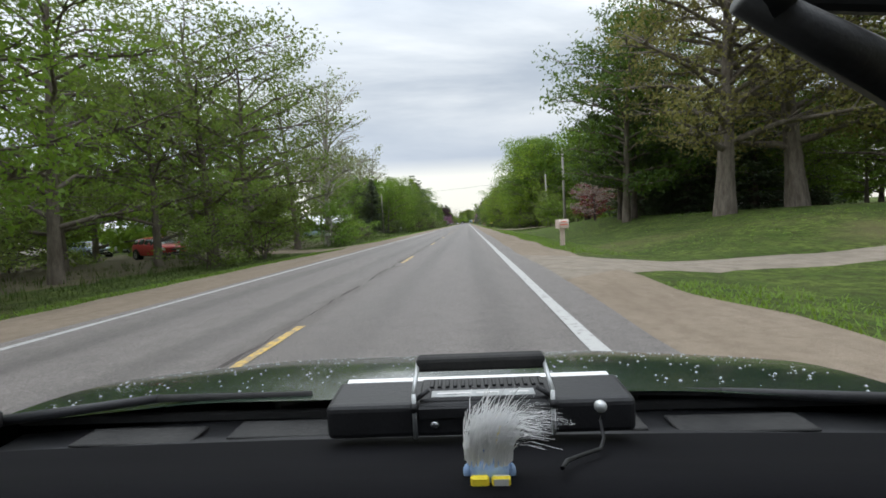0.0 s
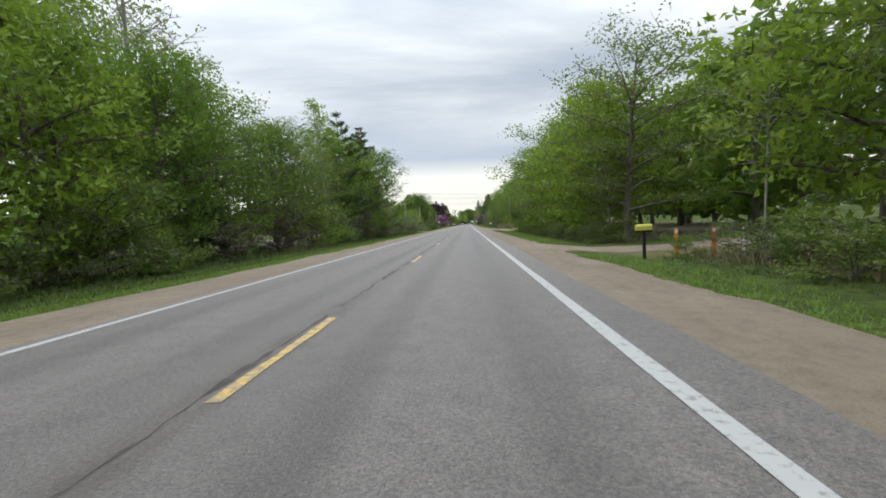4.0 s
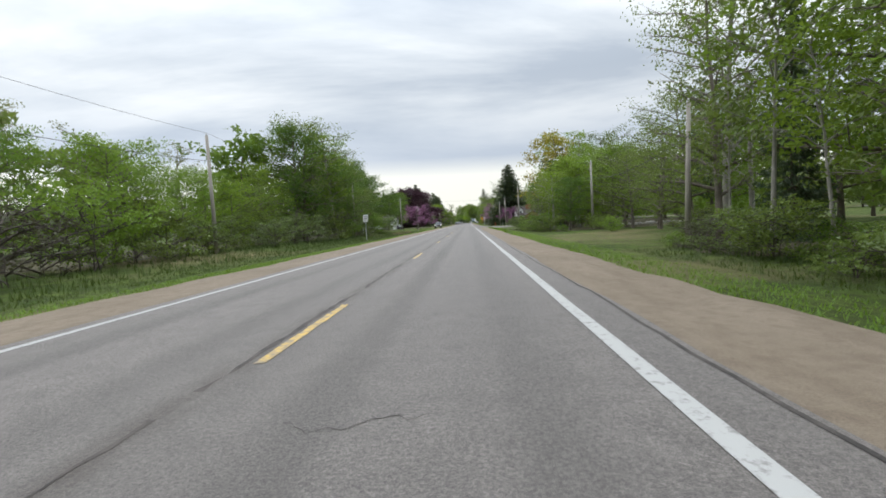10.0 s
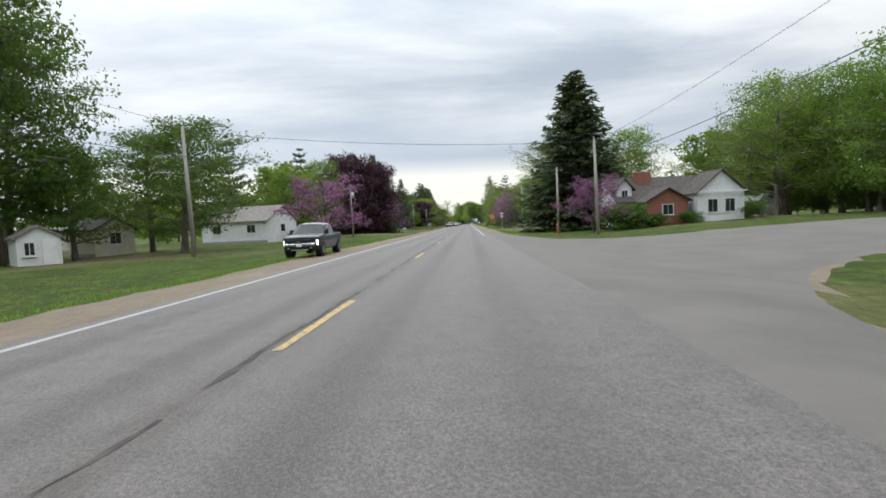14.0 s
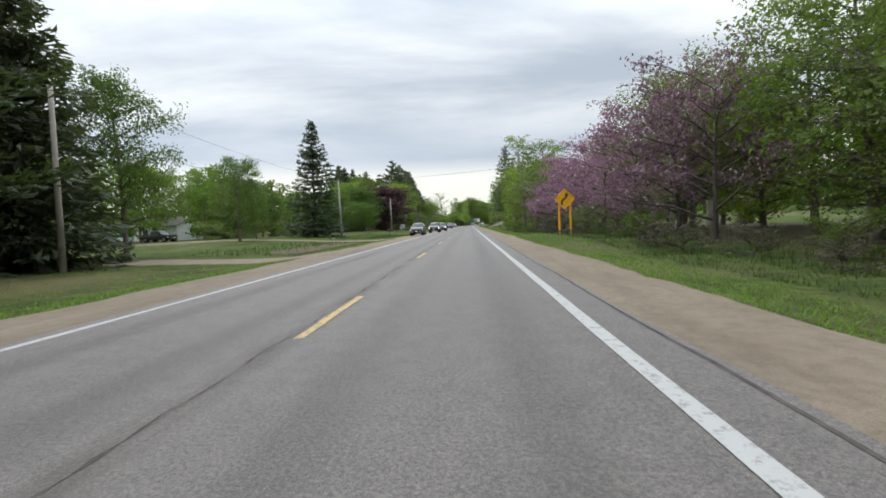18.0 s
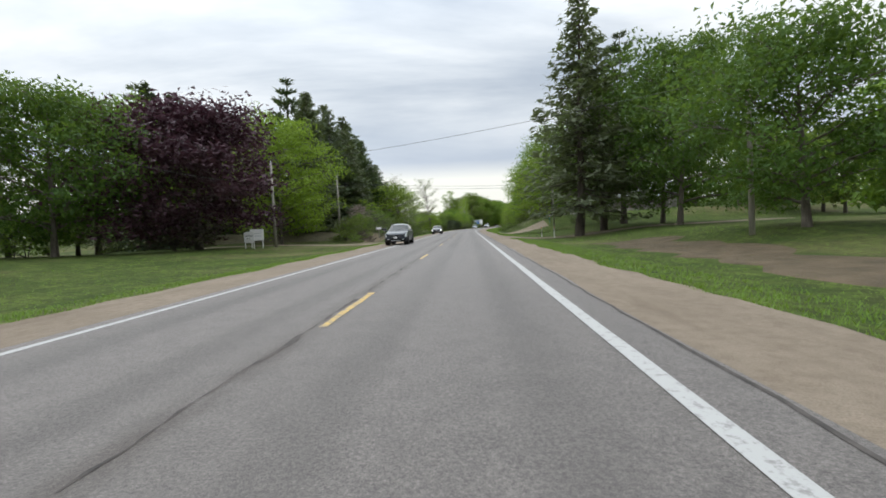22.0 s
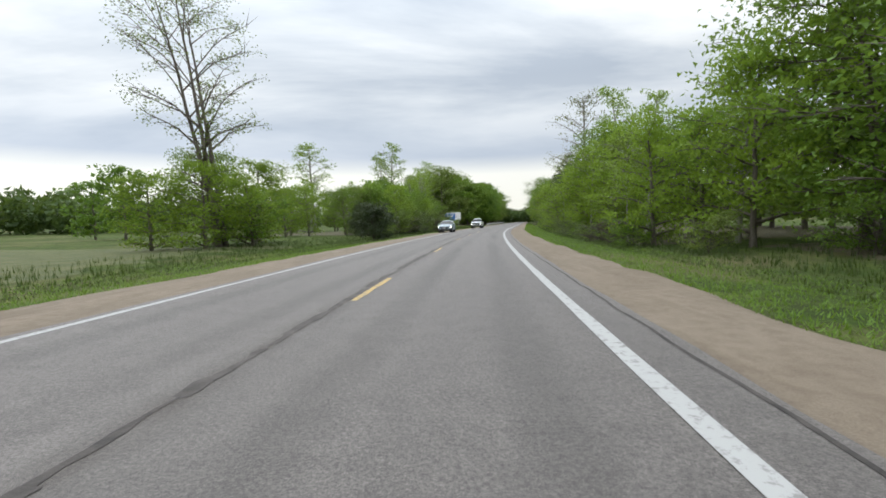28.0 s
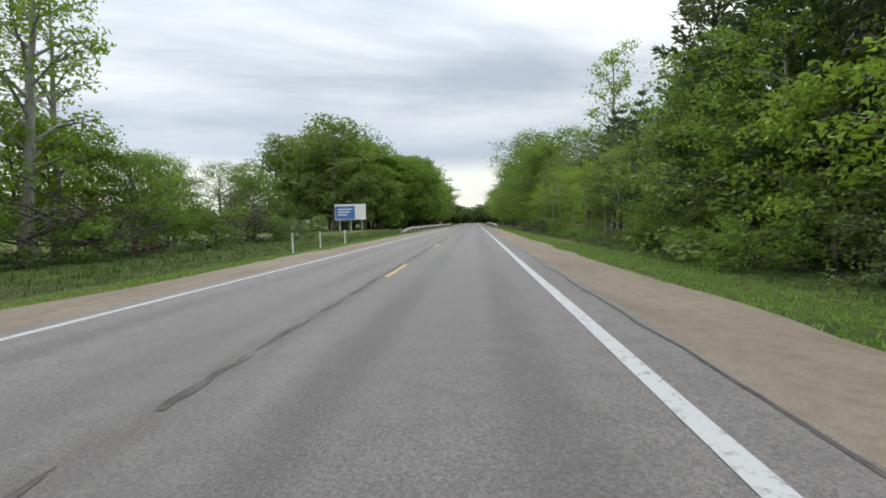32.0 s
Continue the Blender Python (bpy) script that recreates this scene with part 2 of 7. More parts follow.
LEAF = {
    "maple": leafy("fresh_maple_leaves", (0.058, 0.128, 0.016), (0.145, 0.262, 0.034), (0.185, 0.29, 0.038), 0.4),
    "deep": leafy("deep_green_leaves", (0.034, 0.082, 0.016), (0.085, 0.165, 0.028), (0.07, 0.14, 0.026), 0.36),
    "oak": leafy("olive_young_leaves", (0.085, 0.122, 0.032), (0.18, 0.225, 0.056), (0.13, 0.195, 0.042), 0.38),
    "bright": leafy("yellow_green_leaves", (0.135, 0.225, 0.02), (0.25, 0.35, 0.04), (0.21, 0.32, 0.035), 0.42),
    "evergreen": leafy("dark_evergreen_leaves", (0.022, 0.034, 0.016), (0.045, 0.062, 0.030), (0.036, 0.05, 0.024), 0.12),
    "fir": leafy("grey_green_fir_needles", (0.058, 0.082, 0.048), (0.125, 0.155, 0.088), (0.115, 0.125, 0.075), 0.22),
    "rusty": leafy("russet_opening_leaves", (0.155, 0.145, 0.045), (0.25, 0.23, 0.075), (0.2, 0.2, 0.06), 0.35, thru=(0.30, 0.27, 0.08)),
    "twig": leafy("dry_brown_twig_leaves", (0.075, 0.064, 0.036), (0.13, 0.115, 0.06), (0.075, 0.10, 0.032), 0.2, thru=(0.22, 0.17, 0.09)),
    "golden": leafy("golden_young_leaves", (0.28, 0.22, 0.03), (0.40, 0.31, 0.05), (0.34, 0.25, 0.05)),
    "bare": leafy("pale_opening_buds", (0.17, 0.18, 0.08), (0.26, 0.25, 0.13), (0.2, 0.2, 0.1)),
    "redbud": leafy("pink_redbud_blossom", (0.25, 0.095, 0.195), (0.38, 0.165, 0.31), (0.26, 0.12, 0.20), 0.2, thru=(0.40, 0.13, 0.33)),
    "duskbud": leafy("dusty_pink_fading_blossom", (0.255, 0.14, 0.20), (0.40, 0.22, 0.31), (0.23, 0.16, 0.16), 0.2, thru=(0.38, 0.18, 0.28)),
    "crimson": leafy("dark_purple_leaves", (0.042, 0.020, 0.030), (0.085, 0.040, 0.056), (0.066, 0.031, 0.04), 0.15, thru=(0.16, 0.05, 0.08)),
    "maroon": leafy("red_maple_leaves", (0.16, 0.022, 0.026), (0.25, 0.05, 0.05), (0.2, 0.04, 0.04), 0.2, thru=(0.30, 0.06, 0.05)),
    "blossom": leafy("cream_pink_blossom", (0.32, 0.235, 0.21), (0.45, 0.37, 0.32), (0.30, 0.27, 0.20), 0.25, thru=(0.42, 0.33, 0.28)),
    "shrub": leafy("grey_green_shrub_leaves", (0.095, 0.135, 0.05), (0.165, 0.21, 0.085), (0.13, 0.17, 0.07)),
    "pine": leafy("blue_green_pine_needles", (0.040, 0.066, 0.034), (0.080, 0.116, 0.056), (0.088, 0.105, 0.05), 0.15),
    "spruce": leafy("dark_spruce_needles", (0.036, 0.058, 0.036), (0.074, 0.102, 0.06), (0.078, 0.088, 0.055), 0.16),
}
LEAF_FAR = leafy("distant_woods_leaves", (0.045, 0.08, 0.024), (0.095, 0.145, 0.042), (0.07, 0.11, 0.03), 0.25)

WOOD_GREY = mottled("weathered_grey_wood", (0.24, 0.215, 0.185), (0.36, 0.33, 0.29), 3, 40, 0.9, bump=0.5, stretch=(1, 1, 0.12))
WOOD_BROWN = mottled("brown_treated_wood", (0.17, 0.115, 0.075), (0.26, 0.18, 0.12), 3, 40, 0.9, bump=0.5, stretch=(1, 1, 0.12))
SIDING = mottled("white_vinyl_siding", (0.66, 0.66, 0.65), (0.76, 0.76, 0.75), 1.5, 30, 0.6, bump=0.1)
SIDING_TAN = mottled("cream_siding", (0.55, 0.50, 0.42), (0.64, 0.59, 0.5), 1.5, 30, 0.65, bump=0.1)
ROOF_BROWN = mottled("dark_brown_roof_shingles", (0.055, 0.045, 0.042), (0.105, 0.088, 0.08), 2.5, 25, 0.9, bump=0.5)
SHINGLE = mottled("grey_brown_roof_shingles", (0.15, 0.13, 0.12), (0.24, 0.215, 0.195), 2.5, 25, 0.9, bump=0.5)
METALROOF = mottled("pale_metal_roof", (0.62, 0.63, 0.63), (0.74, 0.75, 0.75), 1.2, 20, 0.45, 0.2, bump=0.05)
BRICK = mottled("red_brown_brick", (0.20, 0.075, 0.05), (0.30, 0.13, 0.09), 7, 50, 0.85, bump=0.4)
DARKGLASS = mottled("dark_window_glass", (0.02, 0.024, 0.028), (0.035, 0.04, 0.045), 1, 3, 0.12, spec=0.6, bump=0.0)
CARGLASS = mottled("tinted_car_glass", (0.012, 0.015, 0.017), (0.022, 0.027, 0.03), 1, 3, 0.05, spec=0.28, bump=0.0)
RUBBER = mottled("black_tyre_rubber", (0.018, 0.018, 0.018), (0.035, 0.034, 0.033), 8, 60, 0.85)
BLACKPLASTIC = mottled("black_plastic", (0.014, 0.014, 0.015), (0.024, 0.024, 0.026), 5, 160, 0.5, bump=0.25, dist=0.002)
CHROME = mottled("bright_metal", (0.55, 0.56, 0.57), (0.68, 0.69, 0.7), 3, 20, 0.25, 0.9, bump=0.03)
ALLOY = mottled("alloy_wheel_metal", (0.34, 0.35, 0.36), (0.46, 0.47, 0.48), 6, 30, 0.4, 0.8, bump=0.05)
GALV = mottled("galvanised_steel", (0.42, 0.43, 0.43), (0.58, 0.59, 0.59), 4, 40, 0.5, 0.7, bump=0.1)
WIRE = mottled("dark_cable", (0.03, 0.03, 0.032), (0.06, 0.06, 0.062), 3, 30, 0.7)
SIGNYELLOW = mottled("amber_sign_sheeting", (0.80, 0.36, 0.012), (0.86, 0.42, 0.02), 2, 60, 0.45, bump=0.03)
SIGNWHITE = mottled("white_sign_sheeting", (0.70, 0.68, 0.67), (0.8, 0.78, 0.77), 2, 60, 0.5, bump=0.03)
SIGNPINK = mottled("faded_pink_sheeting", (0.66, 0.40, 0.40), (0.74, 0.5, 0.5), 2, 60, 0.5, bump=0.03)
SIGNBLACK = mottled("black_sign_ink", (0.012, 0.012, 0.012), (0.02, 0.02, 0.02), 2, 60, 0.5, bump=0.02)
BLUEPANEL = mottled("blue_printed_panel", (0.05, 0.13, 0.33), (0.09, 0.2, 0.42), 1.2, 30, 0.5, bump=0.02)
REDPAINT = mottled("orange_red_marker_paint", (0.6, 0.09, 0.05), (0.7, 0.14, 0.08), 4, 30, 0.55)
ORANGEPAINT = mottled("orange_marker_paint", (0.75, 0.26, 0.03), (0.8, 0.32, 0.05), 4, 30, 0.55)
TEALPAINT = mottled("teal_painted_post", (0.03, 0.17, 0.19), (0.05, 0.22, 0.23), 4, 30, 0.6)
YELLOWBOX = mottled("yellow_green_box_paint", (0.55, 0.5, 0.08), (0.62, 0.56, 0.12), 4, 30, 0.5)
MAILTAN = mottled("faded_tan_plastic", (0.52, 0.40, 0.34), (0.6, 0.48, 0.42), 4, 30, 0.6)
STONE = mottled("grey_field_stone", (0.26, 0.24, 0.215), (0.4, 0.375, 0.34), 3, 30, 0.9, bump=0.7)
LAMPGLASS = mottled("clear_lamp_lens", (0.62, 0.64, 0.65), (0.78, 0.8, 0.8), 4, 20, 0.15, spec=0.7, bump=0.05)


def paint(name, a, rough=0.28):
    k = Mat(name, rough, 0.0, 0.4)
    f = k.noise(2.5, 4, 0.6)
    b = tuple(min(1.0, v * 1.18 + 0.006) for v in a)
    k.color(k.mix(f, a, b))
    k.b.inputs["Coat Weight"].default_value = 0.25
    k.b.inputs["Coat Roughness"].default_value = 0.06
    k.bump(k.noise(14, 3), 0.03, 0.004)
    return k.m


PAINT = {
    "slate": paint("dark_slate_car_paint", (0.035, 0.042, 0.052)),
    "blue": paint("dark_blue_car_paint", (0.022, 0.034, 0.072)),
    "grey": paint("mid_grey_car_paint", (0.10, 0.105, 0.11)),
    "teal": paint("grey_green_car_paint", (0.045, 0.066, 0.066)),
    "silver": paint("silver_blue_car_paint", (0.25, 0.315, 0.36)),
    "white": paint("white_car_paint", (0.62, 0.63, 0.63)),
    "red": paint("red_car_paint", (0.42, 0.03, 0.03)),
    "green": paint("dark_green_car_paint", (0.012, 0.022, 0.014), 0.18),
    "black": paint("black_car_paint", (0.014, 0.015, 0.017)),
}

# ---- building helpers ----


def link_mesh(name, me, parent=None, mats=(), label="", m=None):
    ob = new(name, me)
    for x in mats:
        if x.name not in [y.name for y in me.materials if y]:
            me.materials.append(x)
    if parent is not None:
        ob.parent = parent
    if m is not None:
        ob.matrix_basis = m
    if label:
        tagged(ob, label)
    return ob


def part(name, bm, material, parent, label="", smooth=False, m=None):
    me = bpy.data.meshes.new(name)
    bm.to_mesh(me)
    bm.free()
    if smooth:
        me.polygons.foreach_set("use_smooth", [True] * len(me.polygons))
    return link_mesh(name, me, parent, [material], label, m)


def thing(name, m, label, category, group="", kind=""):
    ob = new(name)
    ob.empty_display_size = 0.3
    ob.matrix_basis = m
    return tagged(ob, label, category, group, kind)


def quick(name, verts, faces, material, parent=None, label="", m=None, smooth=False):
    me = bpy.data.meshes.new(name)
    me.from_pydata([tuple(v) for v in verts], [], faces)
    me.update()
    if smooth:
        me.polygons.foreach_set("use_smooth", [True] * len(me.polygons))
    return link_mesh(name, me, parent, [material], label, m)


def box(bm, x0, x1, y0, y1, z0, z1, bevel=0.0, m=None, seg=1):
    r = bmesh.ops.create_cube(bm, size=1.0)
    for v in r["verts"]:
        v.co = Vector((x0 + (v.co.x + 0.5) * (x1 - x0), y0 + (v.co.y + 0.5) * (y1 - y0), z0 + (v.co.z + 0.5) * (z1 - z0)))
    vs = list(r["verts"])
    if bevel:
        es = list({e for v in vs for e in v.link_edges})
        q = bmesh.ops.bevel(bm, geom=es, offset=bevel, segments=seg, affect="EDGES", profile=0.5)
        vs = list({v for f in q["faces"] for v in f.verts} | {v for v in vs if v.is_valid})
    if m is not None:
        bmesh.ops.transform(bm, matrix=m, verts=vs)
    return vs


def boxed(name, dims, material, parent, label="", bevel=0.01, m=None, seg=1):
    bm = bmesh.new()
    box(bm, *dims, bevel=bevel, m=m, seg=seg)
    return part(name, bm, material, parent, label)


def rod(bm, a, b, r0, r1=None, sides=8):
    a, b = Vector(a), Vector(b)
    d = b - a
    q = bmesh.ops.create_cone(bm, cap_ends=True, segments=sides, radius1=r0, radius2=r0 if r1 is None else r1, depth=d.length)
    bmesh.ops.transform(bm, matrix=Matrix.Translation((a + b) / 2) @ d.to_track_quat("Z", "Y").to_matrix().to_4x4(), verts=q["verts"])
    return q["verts"]


def rodded(name, a, b, r0, material, parent, r1=None, sides=8, label=""):
    bm = bmesh.new()
    rod(bm, a, b, r0, r1, sides)
    return part(name, bm, material, parent, label, smooth=sides > 5)


def prism(bm, outline, x0, x1):
    """A side outline in y, z drawn out from x0 to x1."""
    a = [bm.verts.new((x0, y, z)) for y, z in outline]
    b = [bm.verts.new((x1, y, z)) for y, z in outline]
    n = len(outline)
    bm.faces.new(a)
    bm.faces.new(b[::-1])
    for i in range(n):
        bm.faces.new((a[i], b[i], b[(i + 1) % n], a[(i + 1) % n]))
    bmesh.ops.recalc_face_normals(bm, faces=bm.faces)


def tube_arrays(paths, sides=5):
    """Tapered tubes along polylines: (points, radii) pairs, as one set of verts and faces."""
    V, Fc = [], []
    ang = np.arange(sides) * 2 * np.pi / sides
    for pts, rad in paths:
        pts = np.asarray(pts, float)
        base = len(V)
        for i, p in enumerate(pts):
            d = pts[min(i + 1, len(pts) - 1)] - pts[max(i - 1, 0)]
            d = d / (np.linalg.norm(d) + 1e-9)
            u = np.cross(d, (0.31, 0.87, 0.39) if abs(d[2]) > 0.8 else (0, 0, 1))
            u /= np.linalg.norm(u) + 1e-9
            w = np.cross(d, u)
            for a in ang:
                V.append(p + rad[i] * (math.cos(a) * u + math.sin(a) * w))
        for i in range(len(pts) - 1):
            for j in range(sides):
                k = (j + 1) % sides
                Fc.append((base + i * sides + j, base + i * sides + k, base + (i + 1) * sides + k, base + (i + 1) * sides + j))
    return V, Fc


def soft(x, a, b):
    t = min(max((x - a) / (b - a), 0.0), 1.0)
    return t * t * (3 - 2 * t)


def hump(s, a, b, c, d):
    return soft(s, a, b) * (1 - soft(s, c, d))


def ground_z(s, off):
    """The lie of the land beside the road."""
    o = abs(off)
    z = -0.16 - 0.26 * soft(o, 6.2, 9.5) + 0.22 * soft(o, 11, 20)
    if o < 6.2:
        z = -0.16
    if off > 0:
        z += 1.35 * soft(off, 8, 22) * hump(s, 13, 20, 58, 75)
        z += 0.4 * soft(off, 9, 18) * hump(s, 170, 190, 215, 230) + 1.1 * soft(off, 16, 36) * hump(s, 185, 200, 225, 245)
        z += 0.6 * soft(off, 15, 30) * hump(s, 330, 345, 400, 415)
        z += 0.8 * soft(off, 12, 24) * hump(s, 545, 560, 600, 640)
        z += 2.55 * soft(off, 8.5, 17) * hump(s, 604, 621, 626, 686)
        z += 0.4 * soft(off, 18, 42) * hump(s, 590, 620, 680, 700)
        z += 0.45 * soft(off, 6.6, 8.6) * hump(s, 455, 462, 476, 484)
    else:
        z += 1.5 * soft(o, 9, 15) * hump(s, 590, 600, 612, 628)
        z += 0.5 * soft(o, 12, 30) * hump(s, 470, 500, 560, 585)
    z += 0.10 * math.sin(s * 0.13 + off * 0.2) * soft(o, 9, 20)
    z += 5.0 * soft(o, 90, 330)
    return z


# ---- the ground: one sheet out to the horizon ----
def ground_sheet():
    ss = list(np.arange(-900, -40, 60.0)) + list(np.arange(-40, 1010, 3.0)) + list(np.arange(1010, 2600, 80.0))
    half = [0, 3, 5.4, 6.2, 7, 8, 9, 10, 11, 12.5, 14, 16, 18, 20, 23, 26, 30, 35, 42, 50, 62, 80, 110, 160, 240, 330, 480]
    oo = [-x for x in half[:0:-1]] + half
    V = [along(s, o, ground_z(s, o)) for s in ss for o in oo]
    n = len(oo)
    F = [(i * n + j, i * n + j + 1, (i + 1) * n + j + 1, (i + 1) * n + j) for i in range(len(ss) - 1) for j in range(n - 1)]
    return tagged(quick("ground", V, F, GROUND, smooth=True), "uneven spring grass and weeds beside the road", "ground", kind="structure")


ground_sheet()


def strip(name, s0, s1, ds, section, material, jag=None, label="", kind="structure", cat="road", parent=None):
    """A long strip with a cross-section of (off, z); jag gives each edge point's random wander."""
    rng = random.Random(len(name) + int(s0))
    jag = jag or [0] * len(section)
    V, F = [], []
    ss = np.arange(s0, s1 + 0.01, ds)
    wander = [0.0] * len(section)
    for s in ss:
        for i, (o, z) in enumerate(section):
            wander[i] = 0.6 * wander[i] + 0.4 * rng.uniform(-1, 1) * jag[i] * 1.8 if i == 0 or "crack" not in name else wander[0]
            V.append(along(s, o + wander[i], z))
    n = len(section)
    for i in range(len(ss) - 1):
        for j in range(n - 1):
            F.append((i * n + j, i * n + j + 1, (i + 1) * n + j + 1, (i + 1) * n + j))
    ob = quick(name, V, F, material, parent)
    if name == "road":
        # distance from the lane's middle, for the wheel tracks
        at_ = ob.data.attributes.new("across", "FLOAT", "POINT")
        at_.data.foreach_set("value", [abs(abs(o) - 1.78) / 2.0 for _ in ss for o, z in section])
        seam = ob.data.attributes.new("from_seam", "FLOAT", "POINT")
        seam.data.foreach_set("value", [min(1.0, abs(o + 0.1)) for _ in ss for o, z in section])
    return tagged(ob, label, cat, kind=kind) if parent is None else ob


strip("road", -60, 1300, 1.5, [(-3.9, -0.14), (-3.85, -0.012), (-3.2, -0.01), (-2.5, -0.008), (-1.78, -0.006), (-1.05, -0.0033), (-0.4, -0.0012), (-0.1, -0.0003), (0, 0.0), (0.2, -0.00045), (0.4, -0.0009), (1.05, -0.0024), (1.78, -0.004), (2.5, -0.0069), (3.2, -0.0098), (4.22, -0.014), (4.3, -0.14)], ASPHALT,
      [0.06, 0.07] + [0] * 13 + [0.07, 0.06], "worn grey two-lane asphalt road with a cracked centre seam")
strip("gravel_shoulder", -60, 1300, 1.0, [(-6.35, -0.2), (-6.0, -0.07), (-4.9, -0.05), (-3.8, -0.04)], SAND, [0.25, 0.25, 0, 0],
      "tan sandy gravel shoulder along the asphalt", cat="shoulder")
strip("gravel_shoulder", -60, 1300, 1.0, [(4.1, -0.05), (5.0, -0.055), (6.0, -0.075), (6.45, -0.2)], SAND, [0.03, 0, 0.28, 0.28],
      "tan sandy gravel shoulder with a ragged grassy edge", cat="shoulder")
strip("edge_line", -60, 1300, 1.0, [(-3.58, -0.0065), (-3.44, -0.0065)], WHITE_LINE, [0.01, 0.01], "solid white edge line of worn paint", cat="road marking")
for a, b in ((-60, 338), (380, 1300)):
    strip("edge_line", a, b, 1.0, [(3.42, -0.003), (3.60, -0.003)], WHITE_LINE, [0.01, 0.01], "solid white edge line of worn paint", cat="road marking")
# the seam between the lanes, filled and cracked, and a crack along the shoulder
rng = random.Random(12)
q = -20.0
while q < 830:
    ln = rng.uniform(3.0, 12.0)
    w = rng.uniform(0.009, 0.024)
    strip("centre_seam", q, q + ln, 0.2, [(-0.125 - w, 0.0025), (-0.125 + w, 0.003)], TAR, [0.05, 0.05], "dark cracked seam between the two lanes", cat="road crack")
    q += ln + rng.uniform(0.1, 1.3)
for a, b in ((180, 339), (383, 1000)):
    strip("shoulder_crack", a, b, 0.6, [(4.08, -0.0085), (4.125, -0.009)], TAR, [0.05, 0.05], "dark ragged crack along the asphalt edge", cat="road crack")
strip("lane_crack", 584, 603, 0.9, [(1.035, 0.003), (1.048, 0.003)], TAR, [0.12, 0.12], "thin dark crack in the lane", cat="road crack")
rng = random.Random(77)
q = 636.0
while q < 840:
    ln, w = rng.uniform(1.0, 5.0), rng.uniform(0.04, 0.15) * (1.0 if q < 705 else 0.5)
    strip("broken_seam", q, q + ln, 0.16, [(-0.08 - w, 0.0035), (-0.06, 0.0045)], SEAM, [0.07, 0.05], "broken dark patching along the centre seam", cat="road crack")
    q += ln + rng.uniform(0.0, 1.2)
q = 585.0
while q < 634:
    ln, w = rng.uniform(1.0, 4.0), rng.uniform(0.03, 0.11)
    strip("broken_seam", q, q + ln, 0.16, [(-0.09 - w, 0.0035), (-0.07, 0.0045)], SEAM, [0.1, 0.05], "broken dark patching along the centre seam", cat="road crack")
    q += ln + rng.uniform(0.0, 1.2)

rng = random.Random(31)
for _ in range(24):
    # short cracks across the lanes
    s, o, ln = rng.uniform(0, 800), rng.choice((-1.8, 1.6)) + rng.uniform(-0.5, 0.5), rng.uniform(0.8, 2.6)
    V, y = [], 0.0
    for j in range(19):
        y += rng.uniform(-0.07, 0.07)
        w = rng.uniform(0.002, 0.007)
        x = -ln / 2 + ln * j / 18
        V += [(x, y - w, -0.0042 * abs(o + x) / 1.8 + 0.0035), (x, y + w, -0.0042 * abs(o + x) / 1.8 + 0.0035)]
    d = quick("cross_crack", V, [(2 * j, 2 * j + 2, 2 * j + 3, 2 * j + 1) for j in range(18)], TAR, m=at(s, o, 0.0, rng.uniform(-12, 12)))
    tagged(d, "thin dark crack across the asphalt lane", "road crack", "cross cracks", "structure")

# yellow centre dashes, 3.05 m long every 12.19 m
for i in range(-4, 90):
    s0 = i * 12.192 + 0.95
    V, F, rng = [], [], random.Random(i)
    for j in range(9):
        for o in (-0.03, 0.085):
            V.append((o + rng.uniform(-0.012, 0.012), j * 3.05 / 8, 0.0))
    F = [(2 * j, 2 * j + 1, 2 * j + 3, 2 * j + 2) for j in range(8)]
    d = quick("centre_dash", V, F, YELLOW_LINE, m=at(s0, 0, 0.0062))
    tagged(d, "worn yellow centre dash on asphalt", "road marking", "dashed centre line", "structure")


def apron(name, side, s_mid, reach, throat, mouth, material, label, skew=0.0, start=4.15, flare=2.2, drop=0.0):
    """A drive or side road that runs off from the shoulder and narrows from its mouth."""
    n, wn_ = max(10, int(reach)), 9
    rng = random.Random(int(s_mid * 7))
    V, F = [], []
    for i in range(n + 1):
        o = start + (reach - start) * i / n
        w = throat + (mouth - throat) * math.exp(-(o - start) / flare)
        mid = s_mid + skew * (o - start)
        j0, j1 = rng.uniform(-0.25, 0.25), rng.uniform(-0.25, 0.25)
        for q in range(-1, wn_ + 2):
            s = mid - w + j0 + (2 * w + j1 - j0) * min(max(q, 0), wn_) / wn_ + (-0.8 if q < 0 else 0.8 if q > wn_ else 0.0)
            g = ground_z(s, side * o)
            z = max(g + 0.05, -0.018 - 0.006 * (o - start) - 0.3 * soft(o, 5.5, 8.5))
            if 0 <= q <= wn_:
                z = max(g + 0.02, z - (0.05 if q in (0, wn_) and o > 6.5 else 0.0))
            else:
                z = g - 0.12
            V.append(along(s, side * o, z - drop - (0.15 if i == 0 and start > 5 else 0.0)))
    for i in range(n):
        for q in range(wn_ + 2):
            a = i * (wn_ + 3) + q
            F.append((a, a + 1, a + wn_ + 4, a + wn_ + 3))
    return tagged(quick(name, V, F, material, smooth=True), label, "driveway" if "drive" in name else "road", kind="structure")


